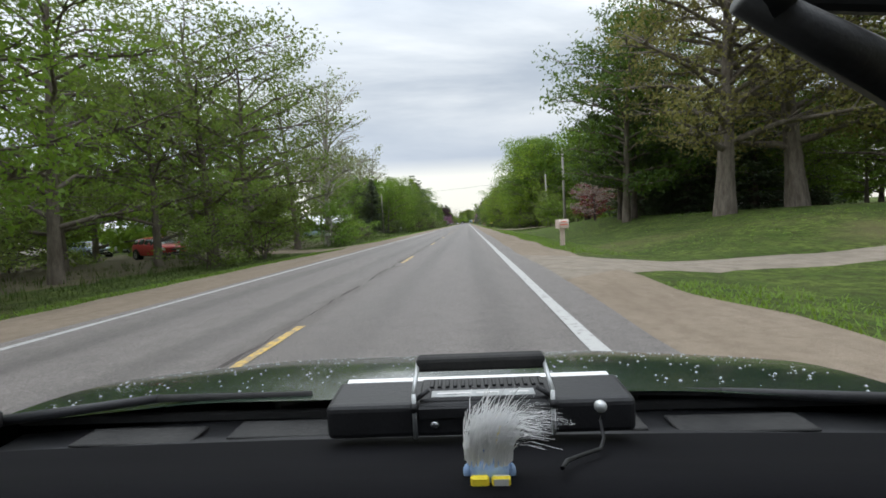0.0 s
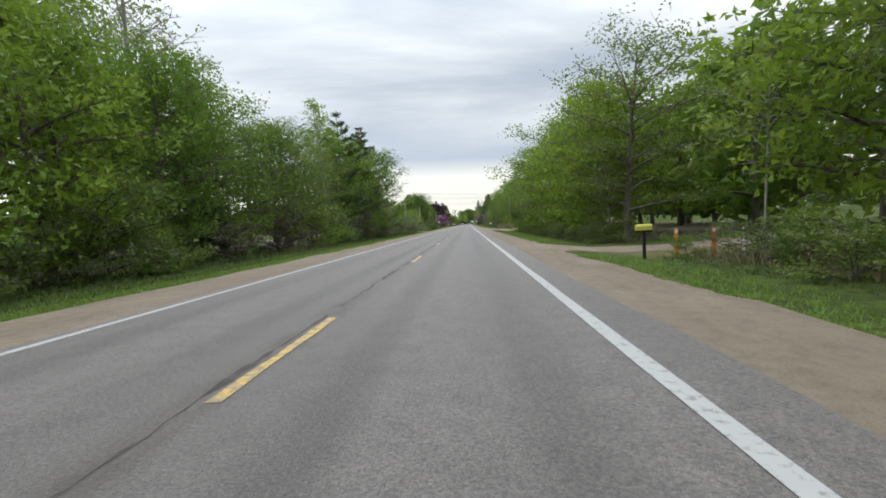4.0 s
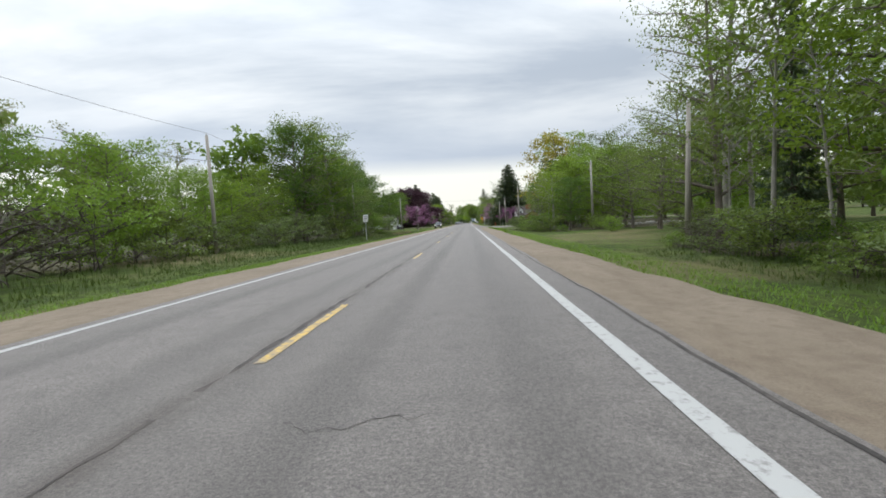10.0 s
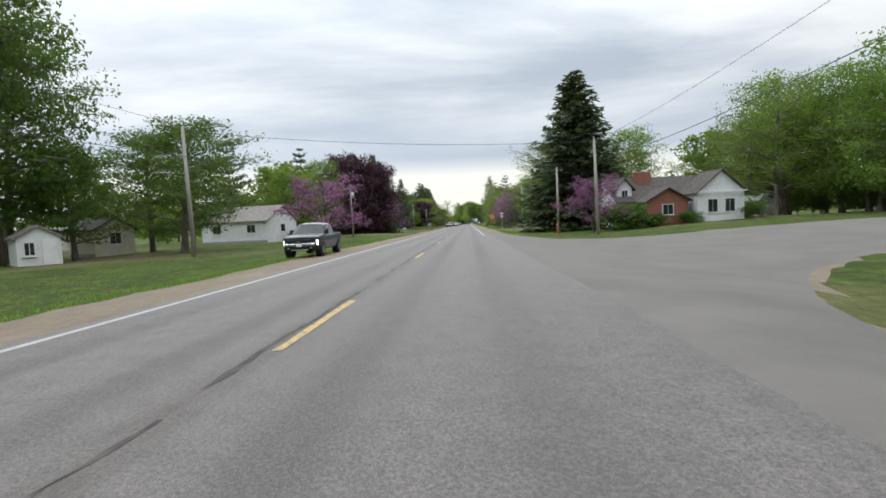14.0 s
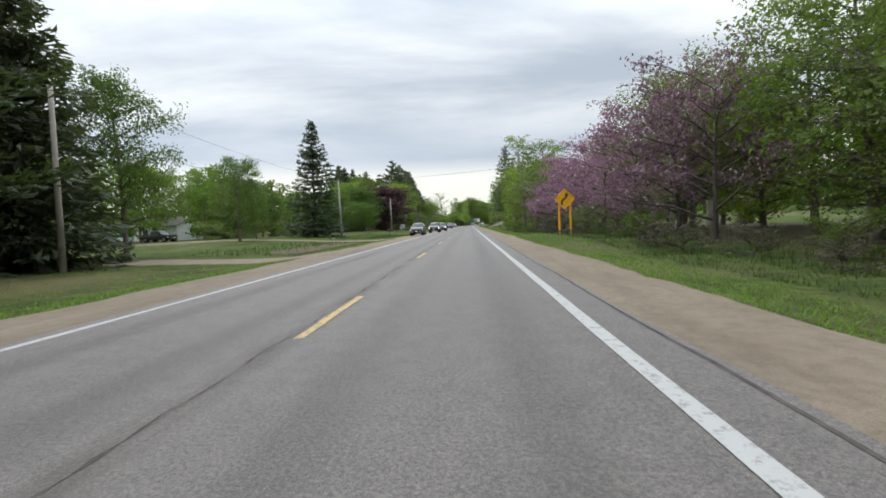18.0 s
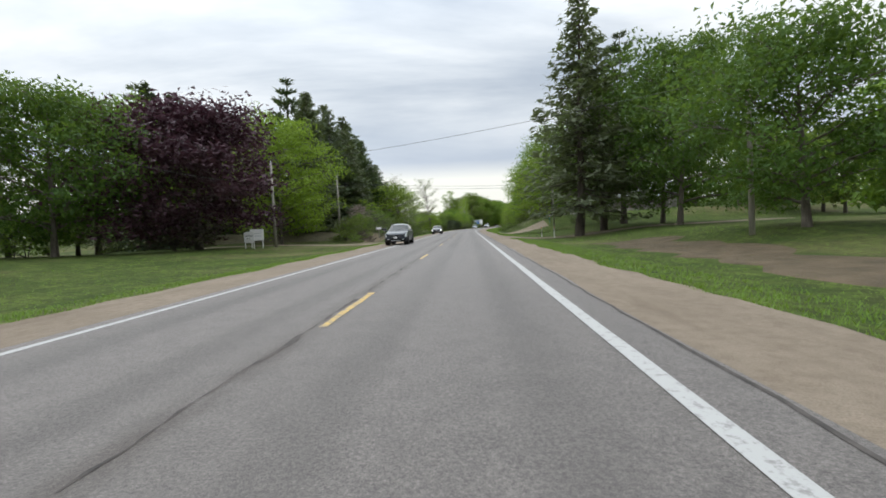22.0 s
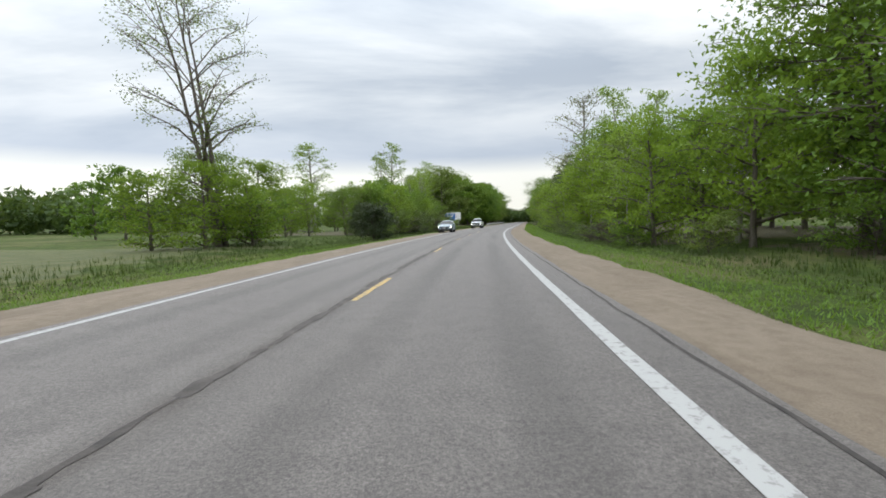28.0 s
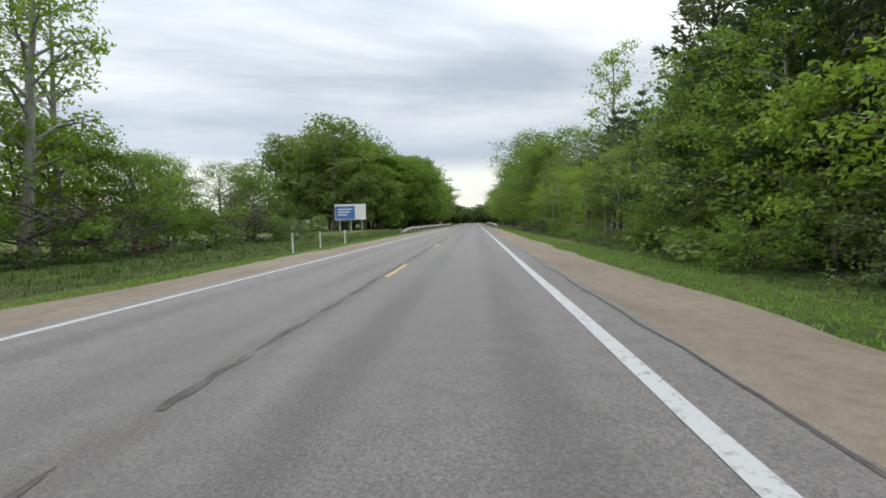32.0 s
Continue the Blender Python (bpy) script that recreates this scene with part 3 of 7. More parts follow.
GRAVELDRIVE = "pale sandy gravel driveway beside the road"
apron("gravel_driveway", 1, 11.3, 46, 1.2, 3.4, GRAVEL, "narrow grey-brown gravel driveway across a lawn", 0.16)
apron("gravel_driveway", 1, 80, 40, 2.3, 5.0, SAND, GRAVELDRIVE)
apron("gravel_driveway", 1, 118, 40, 1.6, 4.5, SAND, GRAVELDRIVE, 0.1)
apron("gravel_driveway", 1, 187.0, 34, 8.0, 14.5, SAND, "wide sandy gravel yard entrance", 0.14, 4.15, 6.0)
apron("gravel_driveway", 1, 221, 40, 1.8, 5.0, SAND, GRAVELDRIVE, 0.1)
apron("gravel_driveway", 1, 417, 40, 1.3, 4.0, SAND, GRAVELDRIVE)
apron("gravel_driveway", 1, 581.5, 36, 1.7, 4.5, SAND, GRAVELDRIVE)
apron("gravel_pull_off", 1, 610.8, 16, 2.5, 3.4, SAND, "flat sandy pull-off behind a strip of grass", 0.2, 6.9, 1.6)
apron("sandy_road_edge", 1, 361, 70, 6.0, 25.6, SAND, "sandy edge of the side road at the junction", 0.05, 4.15, 6.5, 0.03)
apron("side_road", 1, 361, 120, 5.0, 24.0, ASPHALT_SIDE, "grey asphalt side road joining at a junction", 0.05, 4.15, 6.5)
apron("gravel_driveway", -1, 33, 18, 1.8, 3.5, SAND, GRAVELDRIVE)
apron("gravel_driveway", -1, 215, 50, 2.0, 5.0, SAND, GRAVELDRIVE, 0.25)
apron("gravel_driveway", -1, 422.5, 24, 1.4, 3.5, SAND, GRAVELDRIVE)
apron("gravel_driveway", -1, 460, 45, 1.6, 3.8, SAND, GRAVELDRIVE)
apron("gravel_driveway", -1, 490.5, 45, 1.4, 3.0, SAND, GRAVELDRIVE, 0.05)
apron("gravel_driveway", -1, 584, 30, 1.6, 4.0, SAND, GRAVELDRIVE)
GAPS = {1: ((7.5, 16), (75, 85), (113, 124), (174, 202), (214, 228), (340, 382), (412, 422), (576, 588), (607, 616)), -1: ((30, 37), (209, 222), (418, 427), (456, 464), (487, 495), (579, 589))}


def in_drive(s, side):
    return any(a <= s <= b for a, b in GAPS[side])


# worn patches where little grass grows
BARE = ((1, 537, 566, 10.6, 16.2), (-1, 589, 607, 9.8, 14.2), (-1, 465, 486, 9.9, 13.2))


def grass_tufts(name, lanes, density, h0, h1, material, label, seed):
    """Blades of verge grass; lanes: side, s0, s1, off0, off1."""
    rng = np.random.default_rng(seed)
    V, F = [], []
    for side, s0, s1, o0, o1 in lanes:
        for _ in range(int((s1 - s0) * (o1 - o0) * density)):
            s = rng.uniform(s0, s1)
            o = o0 + (o1 - o0) * rng.random() ** 1.5
            if (in_drive(s, side) and not (side == 1 and 605 < s < 618 and o < 7.1)) or (any(side == q and a < s < b and c < o < d for q, a, b, c, d in BARE) and rng.random() < 0.75):
                continue
            if "dry" in name and math.sin(s * 1.7 + o * 0.9) + math.sin(o * 2.3 - s * 0.6) < rng.uniform(-0.6, 0.9):
                continue
            p = along(s, side * o, ground_z(s, side * o) - 0.03)
            for _ in range(3):
                a, lean = rng.uniform(0, 6.28), rng.uniform(0.02, 0.16) * (2.2 if "dry" in name else 1.0)
                h, w = rng.uniform(h0, h1), rng.uniform(0.008, 0.02) * (1 + h1)
                b = p + Vector((rng.uniform(-0.12, 0.12), rng.uniform(-0.12, 0.12), 0))
                ca, sa = math.cos(a), math.sin(a)
                k = len(V)
                V += [b + Vector((w * ca, w * sa, 0)), b - Vector((w * ca, w * sa, 0)), b + Vector((lean * sa, -lean * ca, h))]
                F.append((k, k + 1, k + 2))
    return tagged(quick(name, V, F, material), label, "grass", kind="stuff")


grass_tufts("verge_grass", [(1, -5, 900, 6.15, 8.8), (-1, -5, 900, 6.1, 8.8), (-1, 90, 200, 8.8, 11.0), (1, 124, 176, 8.8, 10.0), (-1, 655, 714, 8.8, 12.5), (1, 640, 705, 8.8, 11.0), (1, 705, 800, 8.8, 9.8)], 34, 0.05, 0.14, GRASS, "bright green verge grass along the gravel shoulder", 3)
WILD = [(1, 60, 176), (1, 196, 262), (1, 300, 320), (1, 440, 536), (1, 600, 860), (-1, 0, 345), (-1, 462, 520), (-1, 590, 860)]
grass_tufts("rough_grass", [(a, b, c, 9.4, 12.5) for a, b, c in WILD], 18, 0.06, 0.2, WEEDS, "dark green weeds between verge and woods", 4)
grass_tufts("tall_weeds", [(a, b, c, 11.5, 18) for a, b, c in WILD], 4, 0.15, 0.4, WEEDS, "tall dark weeds in front of the woods", 7)
grass_tufts("lawn_grass", [(1, 16, 60, 8.6, 20), (1, 262, 300, 8.6, 14), (1, 320, 350, 8.6, 13.5), (1, 380, 440, 8.6, 18), (1, 536, 600, 8.6, 20), (-1, 345, 462, 8.6, 18), (-1, 520, 590, 8.6, 20)], 8, 0.04, 0.1, GRASS, "short mown lawn grass beside the road", 6)
grass_tufts("dry_reeds", [(-1, 318, 334, 9.5, 12.5), (1, 100, 113, 10.5, 13)],
            13, 0.2, 0.7, DRYGRASS, "tan dry reeds and dead grass", 5)

grass_tufts("tall_dry_reeds", [(1, 202, 214, 9.9, 18)], 26, 0.35, 1.45, DRYGRASS, "dense stand of tall tan dry reeds", 8)

# ---- trees ----


def leaf_mesh(name, centres, size, material, rng, flat=0.0, axis=None):
    """Small pointed leaves at the given places, each its own three-cornered piece."""
    n = len(centres)
    c = np.asarray(centres, float)
    d = rng.normal(size=(n, 3)) if axis is None else np.asarray(axis, float) + rng.normal(size=(n, 3)) * 0.35
    d /= np.linalg.norm(d, axis=1)[:, None] + 1e-9
    e = rng.normal(size=(n, 3))
    e[:, 2] *= 1 - flat
    e -= (e * d).sum(1)[:, None] * d
    e /= np.linalg.norm(e, axis=1)[:, None] + 1e-9
    L = size[0] * rng.uniform(0.7, 1.35, n)[:, None]
    Wd = size[1] * rng.uniform(0.7, 1.35, n)[:, None]
    V = np.stack([c - d * L, c + e * Wd * 1.25 + d * L * 0.1, c + d * L - e * Wd * 0.45], 1).reshape(-1, 3)
    me = bpy.data.meshes.new(name)
    me.vertices.add(3 * n)
    me.vertices.foreach_set("co", V.ravel())
    me.loops.add(3 * n)
    me.loops.foreach_set("vertex_index", np.arange(3 * n))
    me.polygons.add(n)
    me.polygons.foreach_set("loop_start", np.arange(n) * 3)
    me.update(calc_edges=True)
    me.materials.append(material)
    return me


def wood_mesh(name, paths, material, sides=5, twigs=()):
    V, F = tube_arrays(paths[:1], 7)
    for more, n in ((paths[1:], sides), (twigs, 3)):
        V2, F2 = tube_arrays(more, n)
        F += [tuple(i + len(V) for i in f) for f in F2]
        V += V2
    me = bpy.data.meshes.new(name)
    me.from_pydata([tuple(v) for v in V], [], F)
    me.polygons.foreach_set("use_smooth", [True] * len(me.polygons))
    me.materials.append(material)
    return me


def broadleaf(seed, h, spread, clear, limbs, leaves, leaf, mat, bark, shape="round", clump=0.5, trunk_r=None, stems=1, lean=0.05):
    """Trunk with forking limbs inside a crown outline; leaves in clumps along the outer twigs."""
    rng = np.random.default_rng(seed)
    paths, twigs, tips = [], [], []
    tr = trunk_r or h * 0.016
    for st in range(stems):
        foot = np.array([rng.normal() * 0.18, rng.normal() * 0.18, -0.25]) if stems > 1 else np.array([0, 0, -0.25])
        drift = rng.normal(size=2) * lean * (3.0 if stems > 1 else 1.0)
        top = h * (rng.uniform(0.72, 0.92) if shape != "tall" else rng.uniform(0.86, 0.97))
        nz = 7
        tp = np.array([[foot[0] + drift[0] * top * (i / nz) ** 1.3 + rng.normal() * 0.05 * i / nz, foot[1] + drift[1] * top * (i / nz) ** 1.3 + rng.normal() * 0.05 * i / nz,
                        foot[2] + (top + 0.25) * i / nz] for i in range(nz + 1)])
        trad = [tr / math.sqrt(stems) * (1.25 if i == 0 else 1 - 0.86 * i / nz) for i in range(nz + 1)]
        paths.append((tp, trad))
        nl = limbs // stems
        for k in range(nl):
            f = clear + (1 - clear) * ((k + rng.random()) / nl) ** 0.9
            z = f * top
            i = min(int(z / (top + 0.25) * nz), nz - 1)
            u = z / (top + 0.25) * nz - i
            p = tp[i] * (1 - u) + tp[i + 1] * u
            rr = trad[i] * (1 - u) + trad[i + 1] * u
            g = (f - clear) / (1 - clear + 1e-6)
            if shape == "round":
                reach = spread * math.sqrt(max(0.08, 1 - (1.55 * g - 0.62) ** 2))
                rise = 0.35 + 0.75 * g
            elif shape == "tall":
                reach = spread * (0.45 + 0.75 * math.sin(math.pi * min(1, 0.12 + g * 0.88))) * 0.8
                rise = 1.25 + 0.5 * g
            else:  # wide and low, like a vase
                reach = spread * (1 - 0.35 * g)
                rise = 0.55 + 0.4 * g
            reach *= rng.uniform(0.7, 1.15)
            az = k * 2.399 + rng.normal() * 0.35
            out_ = np.array([math.cos(az), math.sin(az), 0])
            pts, q = [p], p.copy()
            n = 5
            for j in range(1, n + 1):
                step = reach / n
                q = q + out_ * step + np.array([rng.normal() * 0.09, rng.normal() * 0.09, rise * (0.75 if j < 3 else 0.35) + rng.normal() * 0.06]) * step
                pts.append(q.copy())
            lr = max(0.022, rr * 0.55)
            paths.append((np.array(pts), [lr * (1 - 0.8 * j / n) + 0.006 for j in range(n + 1)]))
            for j in range(1, n + 1):
                for _ in range(3 if j > 1 else 1):
                    a2 = az + rng.normal() * 0.95
                    ln = reach * rng.uniform(0.16, 0.42)
                    d2 = np.array([math.cos(a2), math.sin(a2), rng.uniform(-0.15, 0.75)])
                    e = pts[j] + d2 * ln
                    mid = (pts[j] + e) / 2 + rng.normal(size=3) * 0.06
                    if leaf[0] < 0.25:
                        twigs.append((np.array([pts[j], e]), [lr * 0.3 + 0.008, 0.004]))
                    tips += [mid, e, (mid + e) / 2]
            tips.append(pts[-1])
        tips.append(tp[-1])
    tips = np.array(tips)
    pick = rng.integers(0, len(tips), max(1, leaves // 7))
    cen = np.repeat(tips[pick] + np.clip(rng.normal(size=(len(pick), 3)), -1.2, 1.2) * clump * 0.55, 7, axis=0)
    cen = cen + np.clip(rng.normal(size=cen.shape), -1.5, 1.5) * np.array([clump * 0.55, clump * 0.55, clump * 0.24])
    cen = cen[cen[:, 2] > max(0.15, clear * h * 0.35)]
    return wood_mesh("trunk", paths, bark, 4, twigs), leaf_mesh("crown", cen, leaf, mat, rng)


def conifer(seed, h, spread, clear, mat, bark, kind="spruce", needles=2600):
    rng = np.random.default_rng(seed)
    nz = 8
    tp = np.array([[rng.normal() * 0.05, rng.normal() * 0.05, -0.25 + (h + 0.15) * i / nz] for i in range(nz + 1)])
    tr = h * 0.016
    paths = [(tp, [tr * (1.2 if i == 0 else 1 - 0.93 * i / nz) for i in range(nz + 1)])]
    cen, axes = [], []
    z = clear * h
    gap = 0.55 if kind == "spruce" else 1.05
    boughs = []
    while z < h * 0.985:
        g = (z - clear * h) / (h - clear * h)
        n = rng.integers(5, 8) if kind == "spruce" else rng.integers(4, 7)
        for k in range(n):
            az = k * 6.283 / n + rng.uniform(0, 1.1)
            if kind == "spruce":
                reach = spread * (1 - g) ** 0.85 * rng.uniform(0.78, 1.1) + 0.15
                sl = 0.25 - 0.75 * (1 - g)
            else:
                reach = spread * (1 - g ** 1.7) * rng.uniform(0.5, 1.15) + 0.3
                sl = rng.uniform(-0.05, 0.3)
            boughs.append((z + rng.normal() * 0.12, az, reach, sl))
        z += gap * rng.uniform(0.7, 1.2) * (h / 16)
    total = sum(b[2] for b in boughs)
    for z, az, reach, sl in boughs:
        o = np.array([math.cos(az), math.sin(az), 0])
        pts = [np.array([0, 0, z]) + o * reach * t + np.array([0, 0, reach * (sl * t + (0.32 if kind == "spruce" else 0.18) * t * t)]) for t in (0, 0.35, 0.7, 1.0)]
        paths.append((np.array(pts), [0.012 + 0.012 * reach, 0.012 + 0.008 * reach, 0.012, 0.006]))
        m = max(5, int(needles * reach / total))
        t = rng.uniform(0.15 if kind == "spruce" else 0.35, 1.03, m)
        side = np.array([-o[1], o[0], 0])
        wob = rng.normal(size=(m, 1)) * (0.10 + 0.16 * reach * (1 - np.abs(t - 0.55))[:, None]) * (0.8 if kind == "spruce" else 1.0)
        pz = z + reach * (sl * t + (0.32 if kind == "spruce" else 0.18) * t * t)
        c = np.array([0, 0, 0]) + o * reach * t[:, None] + side * wob
        c[:, 2] = pz + rng.normal(size=m) * 0.09 - (np.abs(wob[:, 0]) * 0.25 if kind == "spruce" else -np.abs(rng.normal(size=m)) * 0.12)
        cen.append(c)
        a = np.tile(o, (m, 1)) * 0.8 + side * np.sign(wob) * 0.5
        a[:, 2] = -0.25 if kind == "spruce" else 0.35
        axes.append(a)
    cen, axes = np.concatenate(cen), np.concatenate(axes)
    leaf = (0.26, 0.105) if kind == "spruce" else (0.27, 0.1)
    leaf = tuple(x * h / 16 for x in leaf)
    return wood_mesh("trunk", paths, bark, 5), leaf_mesh("crown", cen, leaf, mat, rng, 0.6, axes)


SPECIES = {}


def species(key, label, cat, base_h, variants):
    SPECIES[key] = (label, cat, base_h, variants)


species("maple", "tall maple with fresh green spring leaves", "tree", 14,
        [broadleaf(10 + i, 14, 3.6 + 0.3 * i, 0.14, 32, 10800, (0.112, 0.075), LEAF["maple"], BARK, clump=0.75) for i in range(3)])
species("oak", "open-crowned tree with olive young leaves", "tree", 15,
        [broadleaf(20 + i, 15, 4.4, 0.16, 28, 6800, (0.095, 0.066), LEAF["oak"], BARK, clump=0.7) for i in range(3)])
species("bright", "young tree with yellow-green leaves", "tree", 10,
        [broadleaf(30 + i, 10, 2.7, 0.06, 24, 4800, (0.125, 0.082), LEAF["bright"], BARK, clump=0.62) for i in range(3)])
species("bigoak", "massive old oak with russet opening leaves on a lawn", "tree", 20,
        [broadleaf(24, 20, 6.6, 0.20, 46, 15000, (0.12, 0.085), LEAF["rusty"], BARK, clump=0.75, trunk_r=0.52)])
species("limemaple", "broad maple with vivid lime-green leaves", "tree", 18,
        [broadleaf(27, 18, 6.2, 0.08, 46, 26000, (0.15, 0.105), LEAF["bright"], BARK, clump=0.85)])
species("hillmaple", "tall green tree on a wooded rise", "tree", 20,
        [broadleaf(29 + 2 * i, 20, 5.4, 0.10, 30, 7000, (0.26, 0.18), LEAF["oak" if i else "maple"], BARK, clump=1.1) for i in range(2)])
species("sapling", "slender sapling with a pale bare stem", "tree", 9,
        [broadleaf(130 + i, 9, 1.7, 0.42, 14, 1300, (0.11, 0.075), LEAF["bright" if i else "oak"], BARK_PALE, "tall", 0.5, 0.075) for i in range(2)])
species("brush", "tangled olive-brown brush at the woods edge", "shrub", 2.2,
        [broadleaf(140 + i, 2.2, 1.5, 0.03, 24, 700, (0.06, 0.034), LEAF["twig"], BARK_DARK, "vase", 0.30, 0.022, 4) for i in range(2)])
species("deepmaple", "upright maple with deep green leaves", "tree", 15,
        [broadleaf(17 + i, 15, 3.7, 0.16, 36, 13000, (0.12, 0.08), LEAF["deep"], BARK, clump=0.7) for i in range(2)])
species("darkbush", "dense round dark evergreen bush beside the field", "shrub", 4,
        [broadleaf(146, 4, 2.0, 0.03, 40, 7000, (0.11, 0.07), LEAF["evergreen"], BARK_DARK, clump=0.45, trunk_r=0.09, stems=3)])
species("gardenbush", "dense rounded green bush in front of a house", "shrub", 2.2,
        [broadleaf(148 + i, 2.2, 1.25, 0.02, 36, 3600, (0.09, 0.06), LEAF["deep"], BARK_DARK, clump=0.32, trunk_r=0.05, stems=3) for i in range(2)])
species("golden", "tree with golden-green opening leaves", "tree", 12,
        [broadleaf(35, 12, 3.4, 0.18, 20, 3600, (0.16, 0.1), LEAF["golden"], BARK, clump=0.65)])
species("poplar", "slender tall poplar with thin pale green leaves", "tree", 16,
        [broadleaf(40 + i, 16, 2.4, 0.22, 26, 2300, (0.12, 0.09), LEAF["bright"], BARK_PALE, "tall", 0.55) for i in range(2)])
species("bare", "bare grey tree with opening buds", "tree", 14,
        [broadleaf(50 + i, 14, 2.9, 0.25, 26, 1500, (0.085, 0.06), LEAF["bare"], BARK_PALE, "tall", 0.5) for i in range(2)])
species("redbud", "redbud tree in pink blossom", "tree", 7,
        [broadleaf(60 + i, 7, 3.9, 0.14, 22, 5400, (0.085, 0.062), LEAF["redbud"], BARK_DARK, "vase", 0.42, 0.13) for i in range(2)])
species("duskbud", "redbud tree in fading dusty pink blossom", "tree", 7,
        [broadleaf(62 + i, 7, 3.9, 0.14, 22, 5400, (0.085, 0.062), LEAF["duskbud"], BARK_DARK, "vase", 0.42, 0.13) for i in range(2)])
species("crimson", "dark purple-leaved maple with a dense crown", "tree", 12,
        [broadleaf(70, 12, 4.3, 0.10, 34, 21000, (0.14, 0.1), LEAF["crimson"], BARK_DARK, clump=0.85)])
species("maroon", "small red-leaved ornamental maple", "tree", 4,
        [broadleaf(75, 4, 1.9, 0.12, 16, 2200, (0.085, 0.05), LEAF["maroon"], BARK_DARK, "vase", 0.3, 0.07)])
species("blossom", "ornamental tree in cream-pink blossom", "tree", 5,
        [broadleaf(78, 5, 2.3, 0.15, 18, 2400, (0.085, 0.06), LEAF["blossom"], BARK_DARK, "vase", 0.34, 0.08)])
species("lawnmaple", "round lawn maple with a dense green crown", "tree", 12,
        [broadleaf(80 + i, 12, 4.4, 0.15, 36, 17000, (0.135, 0.092), LEAF["deep"], BARK, clump=0.85) for i in range(2)])
species("pine", "tall dark white pine with layered boughs", "tree", 20,
        [conifer(90 + i, 20, 5.2, 0.16, LEAF["pine"], BARK_DARK, "pine", 5200) for i in range(2)])
species("spruce", "dark conical spruce tree on grass", "tree", 17,
        [conifer(95 + i, 17, 4.0, 0.05, LEAF["spruce"], BARK_DARK, "spruce", 8200) for i in range(2)])
species("fir", "tall grey-green fir in a conifer wall", "tree", 17,
        [conifer(101 + i, 17, 4.0, 0.08, LEAF["fir"], BARK_DARK, "spruce", 6200) for i in range(2)])
species("yardtree", "round yard tree with a raised green crown", "tree", 12,
        [broadleaf(86, 12, 4.2, 0.38, 30, 9000, (0.12, 0.082), LEAF["maple"], BARK, clump=0.7)])
species("lawnspruce", "tall dark spruce with a raised skirt on a lawn", "tree", 17,
        [conifer(98, 17, 4.0, 0.13, LEAF["fir"], BARK_DARK, "spruce", 5200)])
species("fieldtree", "tall many-stemmed tree with sparse new leaves", "tree", 20,
        [broadleaf(100, 20, 4.4, 0.22, 44, 4800, (0.085, 0.065), LEAF["oak"], BARK, "tall", 0.6, 0.36, 3, 0.035)])
species("shrub", "grey-green leafy roadside shrub", "shrub", 2.6,
        [broadleaf(110 + i, 2.6, 1.9, 0.03, 18, 2200, (0.07, 0.045), LEAF["shrub"], BARK_DARK, "vase", 0.34, 0.05, 3) for i in range(2)])
species("understory", "leafy undergrowth at the edge of the woods", "shrub", 3.4,
        [broadleaf(115 + i, 3.4, 1.9, 0.03, 18, 2400, (0.085, 0.055), LEAF["oak" if i else "maple"], BARK_DARK, "vase", 0.4, 0.05, 3) for i in range(2)])
# lighter builds for trees that stand deep in the woods
species("backmaple", "green tree deep in the woods", "tree", 14,
        [broadleaf(120 + i, 14, 4.0, 0.10, 16, 1800, (0.36, 0.24), LEAF["maple" if i else "oak"], BARK, clump=0.95) for i in range(2)])
species("backbare", "thin half-bare tree in the woods", "tree", 15,
        [broadleaf(125, 15, 2.6, 0.25, 16, 800, (0.12, 0.09), LEAF["bare"], BARK_PALE, "tall", 0.6)])

TREE_NAME = {"deepmaple": "maple_tree", "bigoak": "old_oak_tree", "limemaple": "lime_maple_tree", "hillmaple": "hill_tree", "sapling": "sapling_tree", "brush": "brush", "gardenbush": "garden_bush", "duskbud": "redbud_tree", "fir": "fir_tree", "darkbush": "evergreen_bush", "maple": "maple_tree", "oak": "oak_tree", "bright": "young_tree", "golden": "golden_tree", "poplar": "poplar_tree", "bare": "bare_tree", "redbud": "redbud_tree",
             "crimson": "purple_maple_tree", "maroon": "red_maple_tree", "blossom": "blossom_tree", "lawnmaple": "lawn_maple_tree", "pine": "pine_tree", "spruce": "spruce_tree", "yardtree": "yard_tree", "lawnspruce": "spruce_tree",
             "fieldtree": "field_tree", "shrub": "shrub", "understory": "undergrowth_shrub", "backmaple": "woodland_tree", "backbare": "woodland_sapling"}
tree_count = 0


def plant(key, s, off, h, wide=1.0, turn=None, group=""):
    """One tree of a kind, h metres high, its crown widened or narrowed."""
    global tree_count
    label, cat, base, variants = SPECIES[key]
    rng = random.Random(int(s * 31 + off * 17) + tree_count)
    tree_count += 1
    trunk, crown = variants[rng.randrange(len(variants))]
    k = h / base
    p = along(s, off, ground_z(s, off))
    m = pose(p.x, p.y, p.z, rng.uniform(-2, 2), rng.uniform(-2, 2), rng.uniform(0, 360) if turn is None else turn) @ Matrix.Diagonal((k * wide, k * wide, k, 1))
    far = key == "backmaple" and abs(off) > 38
    t = thing("background_tree" if far else TREE_NAME[key], m, "green tree far behind the roadside" if far else label, cat, group)
    link_mesh("trunk" if cat == "tree" else "stem", trunk, t)
    link_mesh("crown" if cat == "tree" else "foliage", crown, t)
    return t


